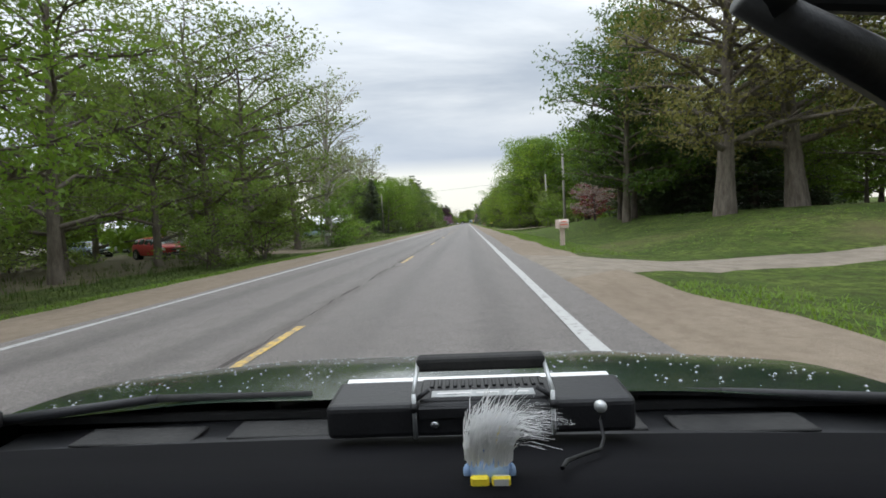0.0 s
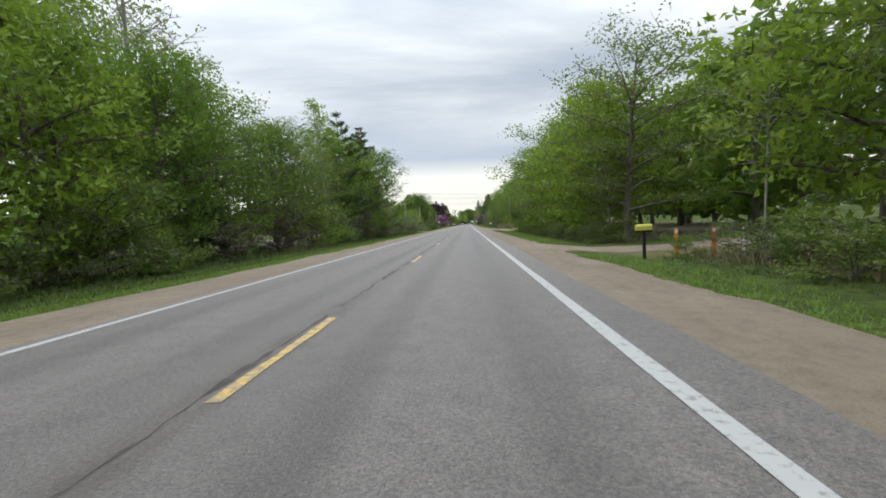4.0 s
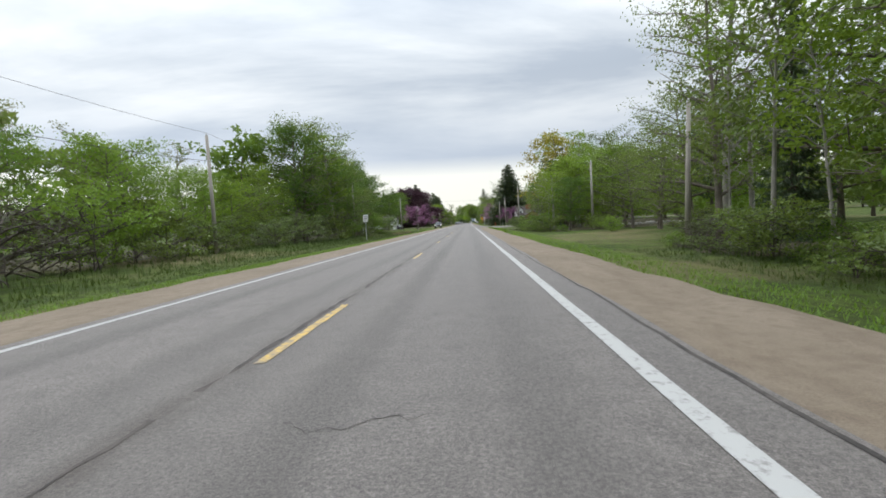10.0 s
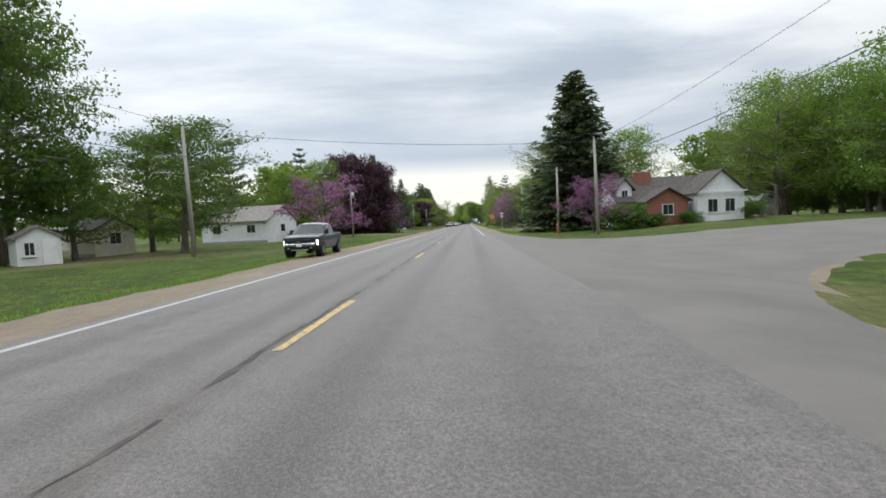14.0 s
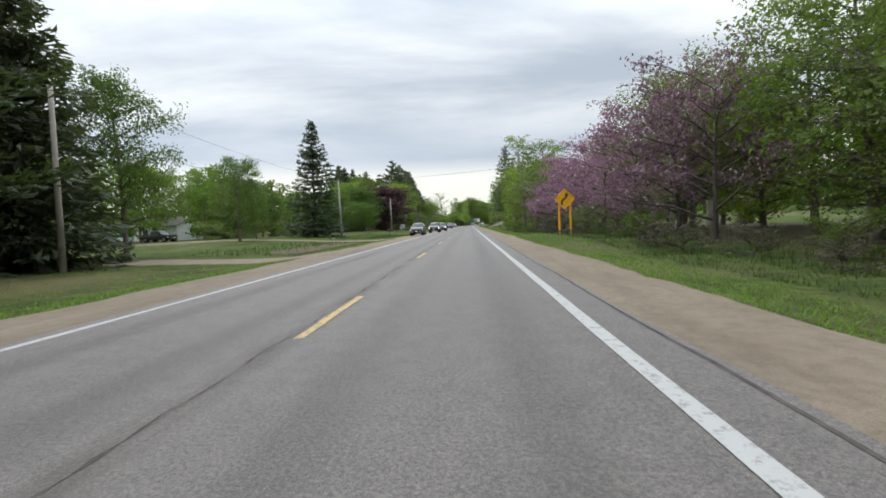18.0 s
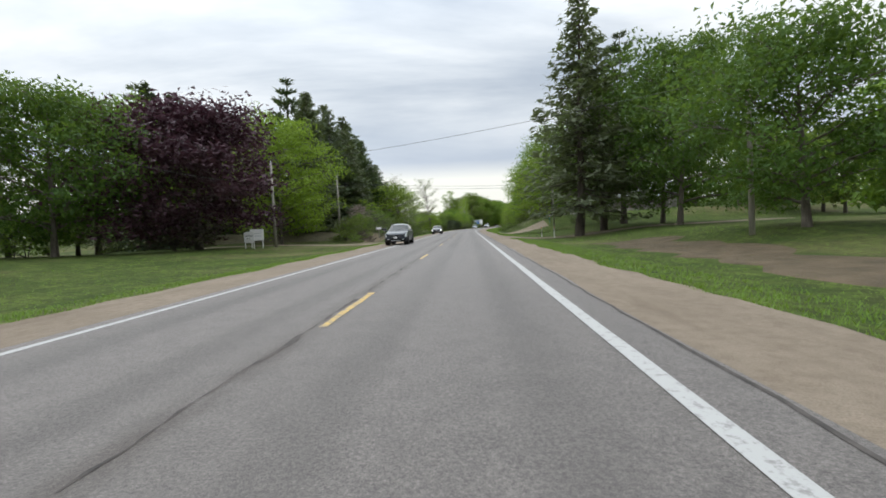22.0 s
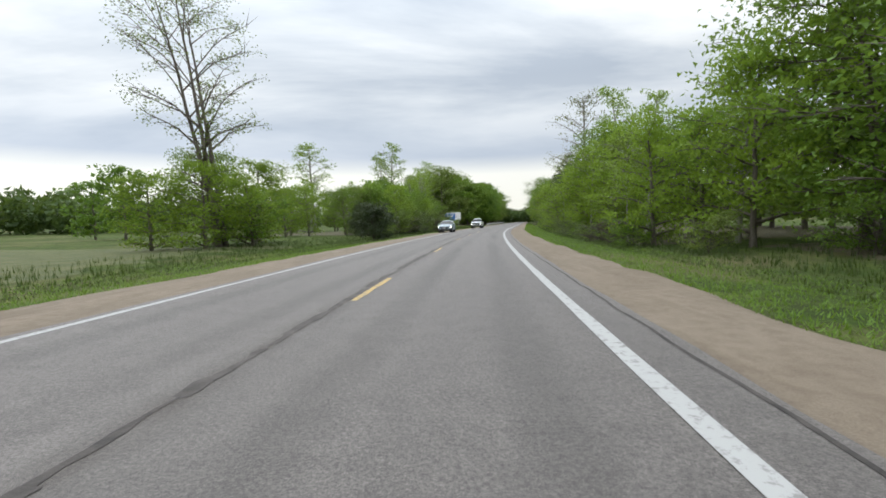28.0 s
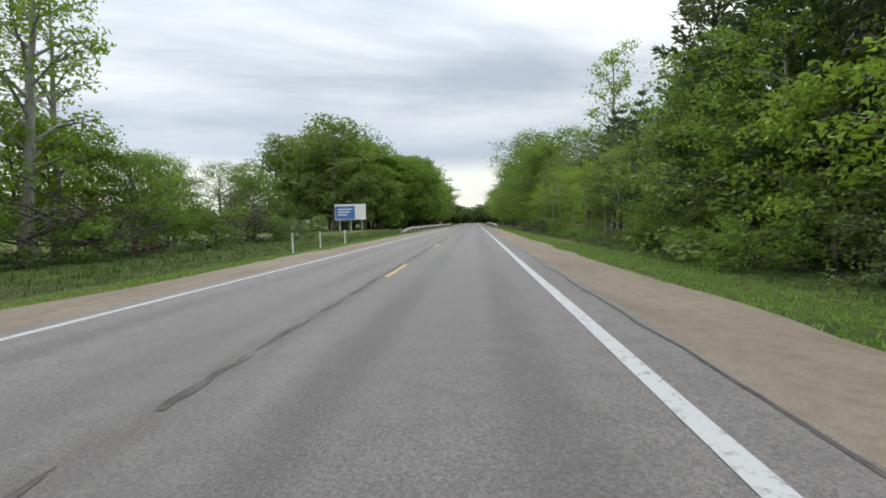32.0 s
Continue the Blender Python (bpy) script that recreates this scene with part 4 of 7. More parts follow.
def belt(side, s0, s1, o0, o1, gap, h0, h1, kinds, seed, wide=(0.9, 1.2), group="roadside woods"):
    """A row of mixed trees along the road."""
    rng = random.Random(seed)
    s = s0
    names = [k for k, w in kinds for _ in range(w)]
    while s < s1:
        o = side * rng.uniform(o0, o1)
        key = rng.choice(names)
        if not (abs(o) < 26 and in_drive(s, side)):
            plant(key, s, o, rng.uniform(h0, h1), rng.uniform(*wide), group=group)
        s += gap * rng.uniform(0.6, 1.4)


M, O, B, PP, BA, PI, SP, BM, BB, SH, UN = "maple", "oak", "bright", "poplar", "bare", "pine", "spruce", "backmaple", "backbare", "shrub", "understory"
UNDER = [(UN, 3), (SH, 1), ("brush", 1)]
EDGE = [("brush", 1), (UN, 4), (SH, 1)]
# -- left of the road
belt(-1, 62, 100, 35, 46, 3.6, 11, 15, [(BM, 3), (SP, 1)], 221)
belt(1, 208, 240, 38, 52, 3.2, 14, 18, [(BM, 2), (SP, 1)], 222)
belt(1, 380, 402, 38, 48, 3.4, 16, 20, [(M, 2), (O, 1)], 223)
belt(1, 638, 662, 33, 46, 3.0, 16, 22, [(PI, 1), (BM, 2)], 224)
belt(-1, -2, 60, 34, 44, 4.0, 9, 14, [(BM, 3), (SP, 1)], 211)
belt(-1, 0, 58, 17, 26, 4.2, 2.5, 4.5, UNDER, 212, (1.0, 1.5), "roadside undergrowth")
belt(-1, 505, 575, 36, 44, 3.4, 9, 12.5, [(BM, 1), ("deepmaple", 2)], 213)
belt(-1, 500, 575, 34, 38, 3.6, 2.5, 4.0, UNDER, 214, (1.1, 1.6), "roadside undergrowth")
belt(1, 24, 72, 36, 46, 3.6, 11, 15, [(BM, 3), (PI, 1)], 215)
belt(1, 30, 64, 29, 35, 4.0, 7, 11, [(SP, 2), (M, 2)], 216)
belt(-1, 57, 70, 12.5, 15.5, 3.0, 2, 3.6, UNDER, 205, group="roadside undergrowth")
belt(-1, 782, 824, 16.5, 19, 2.6, 2.2, 4, UNDER, 208, group="roadside undergrowth")
belt(-1, 872, 965, 19, 27, 3.4, 12, 17, [(BM, 1)], 207)
belt(-1, 2, 54, 12, 15, 5.0, 13, 18, [(O, 5), (BA, 1), (M, 1)], 1)
belt(-1, 0, 60, 19, 32, 6.0, 13, 18, [(O, 2), (BM, 3), (BB, 1)], 2)
belt(-1, 20, 56, 10.5, 12, 5.0, 2.0, 5.0, [(UN, 2), (B, 2)], 3, group="roadside undergrowth")
belt(-1, 62, 74, 27, 34, 4.5, 8, 11, [(M, 2), (B, 1)], 4)
belt(-1, 108, 145, 27, 42, 2.2, 23, 28, [(BB, 3), (BA, 2)], 5)
belt(-1, 58, 125, 50, 64, 5, 11, 15, [(BM, 2)], 105)
belt(-1, 93, 106, 19, 23, 3.0, 10, 12.5, [("fir", 2), (SP, 2), (PI, 1)], 6, (1.1, 1.5))
belt(-1, 100, 150, 15, 18, 4.0, 11, 15, [(M, 3), (B, 2), (O, 2), (BA, 1)], 7)
belt(-1, 98, 178, 22, 34, 4.6, 13, 18, [(BM, 3), (BB, 3)], 8)
belt(-1, 146, 181, 14.5, 18, 4.4, 13, 18, [(M, 3), (O, 3), (PI, 1), (PP, 2)], 9)
belt(-1, 98, 182, 12.5, 14.5, 3.4, 2, 4.5, UNDER, 10, group="roadside undergrowth")
belt(-1, 184, 212, 13, 20, 3.2, 2.4, 4.2, [(SH, 4), (UN, 1)], 11, (1.0, 1.5), "roadside undergrowth")
belt(-1, 244, 280, 54, 64, 2.2, 11, 15, [("deepmaple", 2), (BM, 1)], 326)
belt(-1, 240, 270, 50, 54, 2.2, 2, 4, UNDER, 327, (1.2, 1.7), "roadside undergrowth")
belt(-1, 200, 300, 45, 70, 6.5, 8, 12, [(BM, 3), (O, 2), (BA, 1)], 12)
belt(-1, 222, 262, 14, 20, 3.0, 2.6, 5.5, [("deepmaple", 4), (SH, 1), (UN, 1), ("brush", 3)], 13, (1.0, 1.6), "roadside undergrowth")
belt(-1, 226, 262, 22, 32, 4.2, 8.5, 13, [(BM, 1), (BA, 3), ("deepmaple", 1), (O, 1)], 14)
belt(-1, 262, 292, 19, 22, 3.6, 7, 9.5, [(M, 3), (O, 3), (B, 1)], 15)
belt(-1, 298, 318, 16.5, 21, 3.0, 13, 18, [("deepmaple", 3), (O, 3), (PP, 1)], 115)
belt(-1, 321, 340, 19, 24, 3.0, 9, 12, [("deepmaple", 3), (O, 2)], 116)
belt(-1, 268, 345, 26, 40, 4.6, 11, 15, [(BM, 3), (BB, 2)], 16)
belt(-1, 262, 335, 16, 18.5, 3.2, 2.5, 5, UNDER, 17, group="roadside undergrowth")
belt(-1, 352, 470, 52, 75, 5.5, 10, 16, [(BM, 3), (M, 1)], 19)
belt(-1, 400, 434, 27, 36, 4.0, 13, 17, [(M, 2), (BM, 2), (PI, 1)], 20)
belt(-1, 438, 462, 23, 30, 3.2, 14, 18, [(PI, 2), (SP, 3)], 21, (1.1, 1.4))
belt(-1, 470, 570, 46, 66, 4.5, 12, 17, [(BM, 3), (M, 2)], 22)
belt(-1, 612, 648, 19, 21, 4.2, 13, 18, [("fir", 4), (PI, 1)], 24, (1.1, 1.4))
belt(-1, 590, 640, 36, 50, 5, 22, 27, [(SP, 1), (PI, 1), (BM, 2)], 25)
belt(-1, 612, 652, 15, 18, 3.2, 4, 7, [(B, 3), (M, 1), (O, 1)], 26)
belt(-1, 592, 655, 13, 16, 3.0, 1.8, 3.8, UNDER, 27, group="roadside undergrowth")
belt(-1, 640, 655, 14, 22, 4.0, 11, 15, [(O, 2), (M, 1)], 28)
belt(-1, 732, 746, 20, 30, 3.4, 6, 10, [(B, 3), (M, 1), (O, 1)], 29)
belt(-1, 738, 800, 40, 70, 5.0, 9, 14, [(BM, 3), (PP, 1)], 30)
belt(-1, 746, 778, 14, 18, 3.0, 7, 10, [(B, 3), (M, 2), (O, 2), (PP, 1)], 31)
belt(-1, 748, 780, 20, 32, 3.6, 9, 13, [(BM, 3), (PP, 1), (O, 1)], 32)
belt(-1, 744, 782, 15, 23, 2.4, 1.6, 3.2, UNDER, 233, (1.1, 1.6), "roadside undergrowth")
belt(-1, 742, 779, 12, 14, 3.0, 2, 4.5, UNDER, 33, group="roadside undergrowth")
belt(-1, 780, 822, 20, 28, 2.6, 7, 10, [(B, 2), (M, 2), (O, 1)], 34)
belt(-1, 895, 1000, 15, 22, 3.6, 18, 25, [("hillmaple", 1)], 35)
belt(-1, 876, 1000, 24, 48, 2.8, 22, 29, [("hillmaple", 1)], 36)
belt(-1, 1000, 1130, 16, 60, 3.2, 22, 30, [("hillmaple", 1)], 37)
belt(1, 1020, 1130, 16, 50, 4.0, 20, 26, [("hillmaple", 1)], 38)
# -- right of the road
belt(1, 26, 60, 25, 34, 5.0, 13, 18, [(O, 3), (M, 2), (PI, 1)], 41)
belt(1, 44, 66, 23, 29, 4.5, 9, 13, [(PI, 2), (O, 2)], 42)
belt(1, 0, 60, 48, 70, 7.0, 12, 16, [(BM, 2), (PI, 1)], 43)
belt(1, 76, 112, 17, 20, 3.6, 15, 19, [(M, 5), (O, 1), (B, 1)], 44)
belt(1, 66, 112, 15.5, 17.5, 3.5, 4, 8, [(B, 2), (M, 1), (UN, 2)], 144)
belt(1, 66, 176, 23, 34, 4.4, 16, 20, [(BM, 3)], 45)
belt(1, 110, 152, 12, 15.5, 3.6, 13, 16.5, [(M, 4), (O, 2), (B, 2)], 46)
belt(1, 150, 170, 12.5, 16, 3.8, 11, 14.5, [(M, 3), (B, 1), (O, 1), (PP, 2)], 47)
belt(1, 88, 174, 9.8, 12.5, 2.0, 0.7, 2.1, EDGE, 48, (1.0, 1.5), "roadside undergrowth")
belt(1, 88, 172, 11.5, 14.5, 4.2, 6, 10, [("sapling", 3), (B, 1), (O, 1)], 301)
belt(1, 186, 262, 58, 80, 5.5, 13, 18, [(BM, 2), (M, 1)], 49)
belt(1, 205, 257, 17.5, 21, 3.4, 15, 19, [(M, 4), (O, 3), ("golden", 1)], 50)
belt(1, 205, 268, 24, 40, 4.6, 13, 18, [(BM, 3), (M, 1)], 51)
belt(1, 229, 264, 10.2, 13.5, 2.2, 0.7, 2.1, EDGE, 52, (1.0, 1.5), "roadside undergrowth")
belt(1, 229, 262, 12, 15, 3.6, 7, 12, [("sapling", 2), (M, 3), (O, 2)], 302)
belt(1, 266, 298, 18, 25, 4.8, 9, 12.5, [(O, 3), (BA, 1), (M, 1)], 53)
belt(1, 262, 345, 30, 48, 5.0, 12, 16, [(BM, 3), (M, 1)], 54)
belt(1, 298, 340, 20, 26, 3.8, 12, 16, [(M, 2), (O, 3), ("golden", 1), (PI, 1)], 55)
belt(1, 296, 324, 13, 16.5, 3.4, 6, 9, [("deepmaple", 1), (O, 2), ("sapling", 2)], 320)
belt(1, 322, 342, 15.5, 18, 2.4, 1.2, 2.6, EDGE, 321, (1.0, 1.4), "roadside undergrowth")
belt(1, 293, 322, 10.2, 13.2, 1.9, 0.9, 2.6, EDGE, 56, (1.0, 1.5), "roadside undergrowth")
belt(1, 268, 296, 15.5, 24, 3.4, 0.8, 2.0, EDGE, 303, (1.0, 1.5), "roadside undergrowth")
belt(1, 335, 352, 27, 34, 4.5, 9, 13, [(PI, 1), (M, 2)], 57)
belt(1, 402, 424, 38, 46, 2.0, 3, 6, [("deepmaple", 2), (UN, 1)], 324, (1.2, 1.7), "yard undergrowth")
belt(1, 384, 402, 47, 56, 1.8, 3, 6, [("deepmaple", 2), (UN, 1)], 325, (1.2, 1.7), "yard undergrowth")
belt(1, 376, 440, 46, 62, 3.8, 16, 20, [(BM, 1), (M, 2)], 58)
belt(1, 345, 425, 80, 100, 5, 10, 14, [(BM, 2)], 158)
belt(1, 404, 448, 20, 30, 4.2, 12, 16, [(M, 2), (O, 2), (BA, 1)], 59)
belt(1, 431, 470, 16.5, 20, 3.6, 11, 15, [(M, 2), (O, 3), (B, 1)], 60)
belt(1, 424, 456, 19, 24, 2.2, 2.4, 4.6, [(UN, 3), (SH, 1), ("deepmaple", 1)], 322, (1.1, 1.5), "roadside undergrowth")
belt(1, 440, 538, 24, 36, 4.6, 11, 16, [(BM, 3), (BB, 1)], 61)
belt(1, 474, 506, 19.5, 24, 3.6, 11, 15, [(O, 2), (PP, 2), (B, 1)], 230)
belt(1, 504, 533, 12.5, 17, 3.2, 11, 17, [(O, 3), (B, 2), (PP, 4), (BA, 1)], 62)
belt(1, 506, 533, 10.9, 13, 4.0, 6, 11, [("sapling", 3), (O, 1)], 304)
belt(1, 440, 500, 11.5, 14.5, 2.2, 0.8, 2.1, [("brush", 4), (UN, 1)], 63, (1.0, 1.4), "roadside undergrowth")
belt(1, 500, 533, 10.0, 13, 2.0, 0.7, 2.1, EDGE, 305, (1.0, 1.5), "roadside undergrowth")
belt(1, 550, 640, 44, 66, 5.0, 13, 18, [(BM, 3), (PI, 1)], 65)
belt(1, 633, 702, 18.5, 22.5, 3.4, 14, 18, [(M, 4), (B, 2)], 66)
belt(1, 642, 706, 25, 38, 4.8, 13, 17, [(BM, 2), (M, 1)], 67)
belt(1, 648, 700, 12, 17, 2.8, 1.0, 2.8, EDGE, 68, (1.0, 1.4), "roadside undergrowth")
belt(1, 700, 790, 13, 16.5, 3.4, 7.5, 12, [(B, 4), (M, 3), (O, 1), (PP, 1)], 69)
belt(1, 704, 850, 11, 13.5, 4.6, 5, 9.5, [("sapling", 4), (B, 1)], 306)
belt(1, 700, 870, 22, 34, 4.6, 11, 15, [(BM, 3), (BB, 1)], 70)
belt(1, 704, 860, 9.9, 12.8, 2.1, 0.7, 2.1, EDGE, 71, (1.0, 1.5), "roadside undergrowth")
belt(1, 754, 800, 12.2, 14.5, 2.3, 2.4, 4.6, [(UN, 3), (SH, 1), (B, 1)], 323, (1.1, 1.5), "roadside undergrowth")
belt(1, 755, 840, 14.5, 18, 3.6, 9, 13, [(O, 3), (PI, 3), (M, 1)], 72)
belt(1, 845, 990, 13, 18, 4.2, 15, 21, [(M, 3), (B, 1), (O, 2)], 73)
belt(1, 870, 1020, 22, 44, 6.0, 17, 21, [(BM, 1)], 74)
belt(1, 205, 230, 17, 22, 2.4, 3, 6, [("deepmaple", 2), (UN, 2), (M, 1)], 311, (1.0, 1.4), "roadside undergrowth")
belt(-1, 196, 250, 10.5, 14, 2.0, 0.6, 1.5, [("brush", 3), (SH, 2)], 312, (1.1, 1.7), "roadside undergrowth")
belt(-1, 590, 616, 10.5, 15, 1.6, 0.6, 1.8, [("brush", 4), (SH, 1), (UN, 1)], 313, (1.0, 1.5), "roadside undergrowth")
belt(1, 752, 802, 13.5, 17, 3.6, 10, 14, [(PI, 3), (SP, 1)], 314)
# -- trees that stand out by themselves
for key, s, off, h, w in (
        ("bigoak", 27, 18.4, 22, 1), ("bigoak", 27.5, 23.1, 22, 1), ("deepmaple", 38, 16.2, 20, 1.05), ("pine", 44, 17.8, 19, 1.1), ("pine", 41, 17.9, 18, 1.1), ("bigoak", 27, 29, 22, 0.9), ("pine", 197, -22, 24, 1.05), ("pine", 198.5, -22.6, 22, 1.0),
        ("spruce", 203, -21.5, 9.5, 1.1), ("oak", 189.5, -21, 15, 1.1), ("bright", 191, -23, 10, 1.1), ("oak", 193, -27, 17, 1.1), ("deepmaple", 368, -32, 25, 0.85), ("deepmaple", 371, -34.5, 23, 0.85), ("deepmaple", 365, -33, 19, 0.9), ("deepmaple", 341.9, -21.2, 15.5, 1.0), ("deepmaple", 348, -25, 17, 0.9),
        ("deepmaple", 374, -22, 13.4, 1.35), ("deepmaple", 371, -29, 10.5, 1.3), ("deepmaple", 381, -30, 13, 1.3), ("deepmaple", 366, -34, 9, 1.2), ("crimson", 438, -19.6, 18, 0.85), ("crimson", 434.5, -25, 20, 0.8), ("spruce", 446, -18.8, 17, 1.15), 
        ("spruce", 443, -24, 17, 1.3), ("redbud", 441, -16.2, 8, 0.9), ("pine", 451, -21, 18, 1.2), ("spruce", 455, -23, 18, 1.2), ("deepmaple", 464, -21.5, 14, 0.85), ("spruce", 457, -22.4, 21, 1.1), ("spruce", 456.6, -20.6, 19, 1.0), ("deepmaple", 488, -26.2, 12.2, 0.9),
        ("spruce", 507.5, -23.5, 19, 1.2), ("crimson", 573, -24, 15.5, 1.45), ("limemaple", 590, -23.3, 19.1, 1), ("lawnmaple", 543.5, -24.3, 8.7, 1.05), ("lawnmaple", 564.3, -30.2, 15.7, 1), ("spruce", 541, -31.2, 10.6, 1.6),
        ("lawnmaple", 536, -28.3, 8.9, 1.2), ("yardtree", 575, -36, 17, 1.1), ("fir", 600, -23, 22, 1.12), ("pine", 603, -27, 25.5, 1.1), ("fir", 607, -24.5, 23.5, 1.12), ("fir", 611, -22, 22, 1.12),
        ("pine", 613, -26.5, 26, 1.1), ("fir", 618, -22.5, 23, 1.12), ("fir", 621, -27, 27, 1.12), ("fir", 624, -23, 24, 1.12), ("pine", 629, -22, 22.5, 1.1), ("fir", 632, -26, 26.5, 1.12),
        ("fir", 637, -23, 23, 1.12), ("fir", 641, -25, 24.5, 1.12), ("fir", 646, -22, 18.5, 1.12), ("fir", 650, -24, 18.5, 1.12), ("lawnspruce", 580, 14, 26.5, 1.1),
        ("oak", 25, -13.5, 19, 1.2), ("spruce", 47, 21, 13, 1.2), ("spruce", 43, 24, 14, 1.3), ("spruce", 50, 26, 15, 1.3), ("spruce", 38, 27, 13, 1.2), ("maple", 91, 15.5, 19, 1.0), ("maple", 88, 17.5, 21, 1.0), ("maple", 96, 16.5, 21, 1.0),
        ("blossom", 52, 17.5, 5.5, 1.1), ("maroon", 56, 18.5, 5.0, 1.2), ("maroon", 66, 21.5, 5.0, 1.2), ("yardtree", 79, -20.5, 11.5, 1.0), ("spruce", 84, -38, 15, 1.1), ("spruce", 68, -30, 9, 1.2), ("pine", 62, -29, 11, 1.0), ("spruce", 126, -17, 14, 0.8),
        ("pine", 160, -16, 19, 1.0), ("pine", 172, -16.5, 19, 1.0), ("spruce", 176, -18, 18, 1.1), ("pine", 199, -23, 9, 0.8), ("oak", 267, 16.5, 17, 0.8), ("bare", 270, 18.5, 18, 1.0), ("bare", 236, -28, 9.5, 1.2), ("spruce", 262, 17, 12, 0.6),
        ("bright", 224, 13.5, 4.5, 0.9), ("pine", 284, 25, 17, 0.6), ("golden", 323, 18.5, 17, 1.0), ("spruce", 319, 16.6, 8.5, 1.1), ("bright", 311, 17.5, 12, 1.1), ("bright", 305, 17, 11, 1.1), ("poplar", 308, 18.5, 15, 1.1), ("poplar", 334, 18, 19, 0.9),
        ("spruce", 398, 16.8, 21, 1.75), ("spruce", 398.8, 17.3, 19, 1.8), ("spruce", 397.4, 17.0, 16, 1.8), 
        ("redbud", 392, -15.5, 8.5, 1.1), ("redbud", 384.5, 15, 6.0, 0.95), ("gardenbush", 384, 17.1, 2.5, 1.2), ("gardenbush", 384.5, 18.8, 2.9, 1.1), ("gardenbush", 384.6, 21.2, 1.5, 1.3), ("gardenbush", 385.4, 25.2, 1.4, 1.3), ("gardenbush", 387, 30.2, 1.7, 1.3), ("gardenbush", 388, 32.3, 2.1, 1.2), ("pine", 337, 18.8, 15, 0.8), ("shrub", 605, 24, 3.0, 1.2), ("shrub", 200.5, 21.5, 1.3, 1.5), ("redbud", 437, -29, 10, 1.0), ("oak", 447, 20, 22, 1.0), ("oak", 441, 22, 22, 1.0), 
        ("deepmaple", 494, -27, 9, 0.8), 
        ("duskbud", 459, 15, 9.6, 0.86), ("duskbud", 464, 15.5, 10.4, 0.86), ("duskbud", 470, 14.8, 9.6, 0.86), ("duskbud", 478, 15, 8.8, 0.92), ("duskbud", 485, 15.2, 9.6, 0.92), ("duskbud", 491, 16, 9.6, 0.92), ("duskbud", 500, 14.8, 8, 0.86), ("poplar", 516, 16.5, 15, 0.9),
        ("shrub", 471, 11.4, 2.4, 1.1), ("pine", 585, 18, 23, 1.1), ("pine", 596, 24, 27, 1.0), ("maple", 619, 18.5, 18, 1.1), ("yardtree", 606, 24.2, 19, 1.2), ("deepmaple", 603, 20, 20, 1.15), ("shrub", 604, 19.5, 1.6, 1.0), ("bright", 629, 17.5, 17, 1.15), ("bright", 628, -17, 14, 1.5), ("oak", 634, -16.4, 11.5, 1.2), ("bare", 641, -15.5, 16, 1.0), ("lawnmaple", 577, 23, 18, 0.95), ("lawnmaple", 588, 26, 18, 1.0), ("lawnmaple", 557, 20.5, 13.5, 1.05), ("spruce", 553, 27, 9, 1.5), ("spruce", 549, 29, 8.5, 1.5),
        ("brush", 571, -24.6, 3.3, 1.7), ("brush", 571.6, -24.3, 3.0, 1.7), ("blossom", 603, -15.5, 4.6, 1.0),
        ("bare", 668, -17, 11, 1.3), ("poplar", 690, -24, 17, 1.1), ("fieldtree", 709, -18.8, 21, 1.05), ("bright", 710, -16.5, 6, 1.3), ("bright", 707, -18.5, 7.5, 1.3), ("understory", 711, -17.5, 4.5, 1.3), ("darkbush", 724.2, -10.7, 4.0, 1.0), ("darkbush", 733.5, -15.5, 4.6, 0.6), ("bright", 716, -19.5, 9, 1.2), ("maple", 713, -22, 9, 1.2), ("bright", 706, -22, 6.5, 1.3),
        ("poplar", 792, -20.8, 19, 1.1), ("poplar", 796, -22.9, 17, 1), ("poplar", 768, -17, 10.7, 1.1), ("poplar", 772.5, -16, 14.3, 1.2), ("poplar", 777, -17.5, 13.5, 1.1), ("bare", 785, 16.5, 20, 1.1), ("bare", 790, 18, 19, 1.1), ("poplar", 782, -27, 18, 1.0), ("poplar", 787, -49.2, 23.7, 1.5), ("poplar", 789, -28.6, 23.9, 1.2), ("bare", 745, 15.6, 21, 1.1), ("poplar", 736, 18.5, 18, 1.0), ("poplar", 823, 18, 23, 0.9), ("pine", 778, 15.5, 13, 0.9), ("pine", 796, 15, 16, 0.9), ("bright", 772, 13, 5.5, 1.2)):
    plant(key, s, off, h, w)


def far_woods(name, spots, label, seed):
    """Distant tree tops in one mesh of leaf clumps."""
    rng = np.random.default_rng(seed)
    cen = []
    for x, y, z, h, r in spots:
        n = 230
        d = rng.normal(size=(n, 3))
        d /= np.linalg.norm(d, axis=1)[:, None]
        d *= rng.uniform(0.55, 1.05, (n, 1))
        cen.append(np.array([x, y, z + h * 0.55]) + d * np.array([r, r, h * 0.5]))
    me = leaf_mesh(name, np.concatenate(cen), (1.15, 0.8), LEAF_FAR, rng)
    return tagged(link_mesh(name, me), label, "woods", kind="stuff")


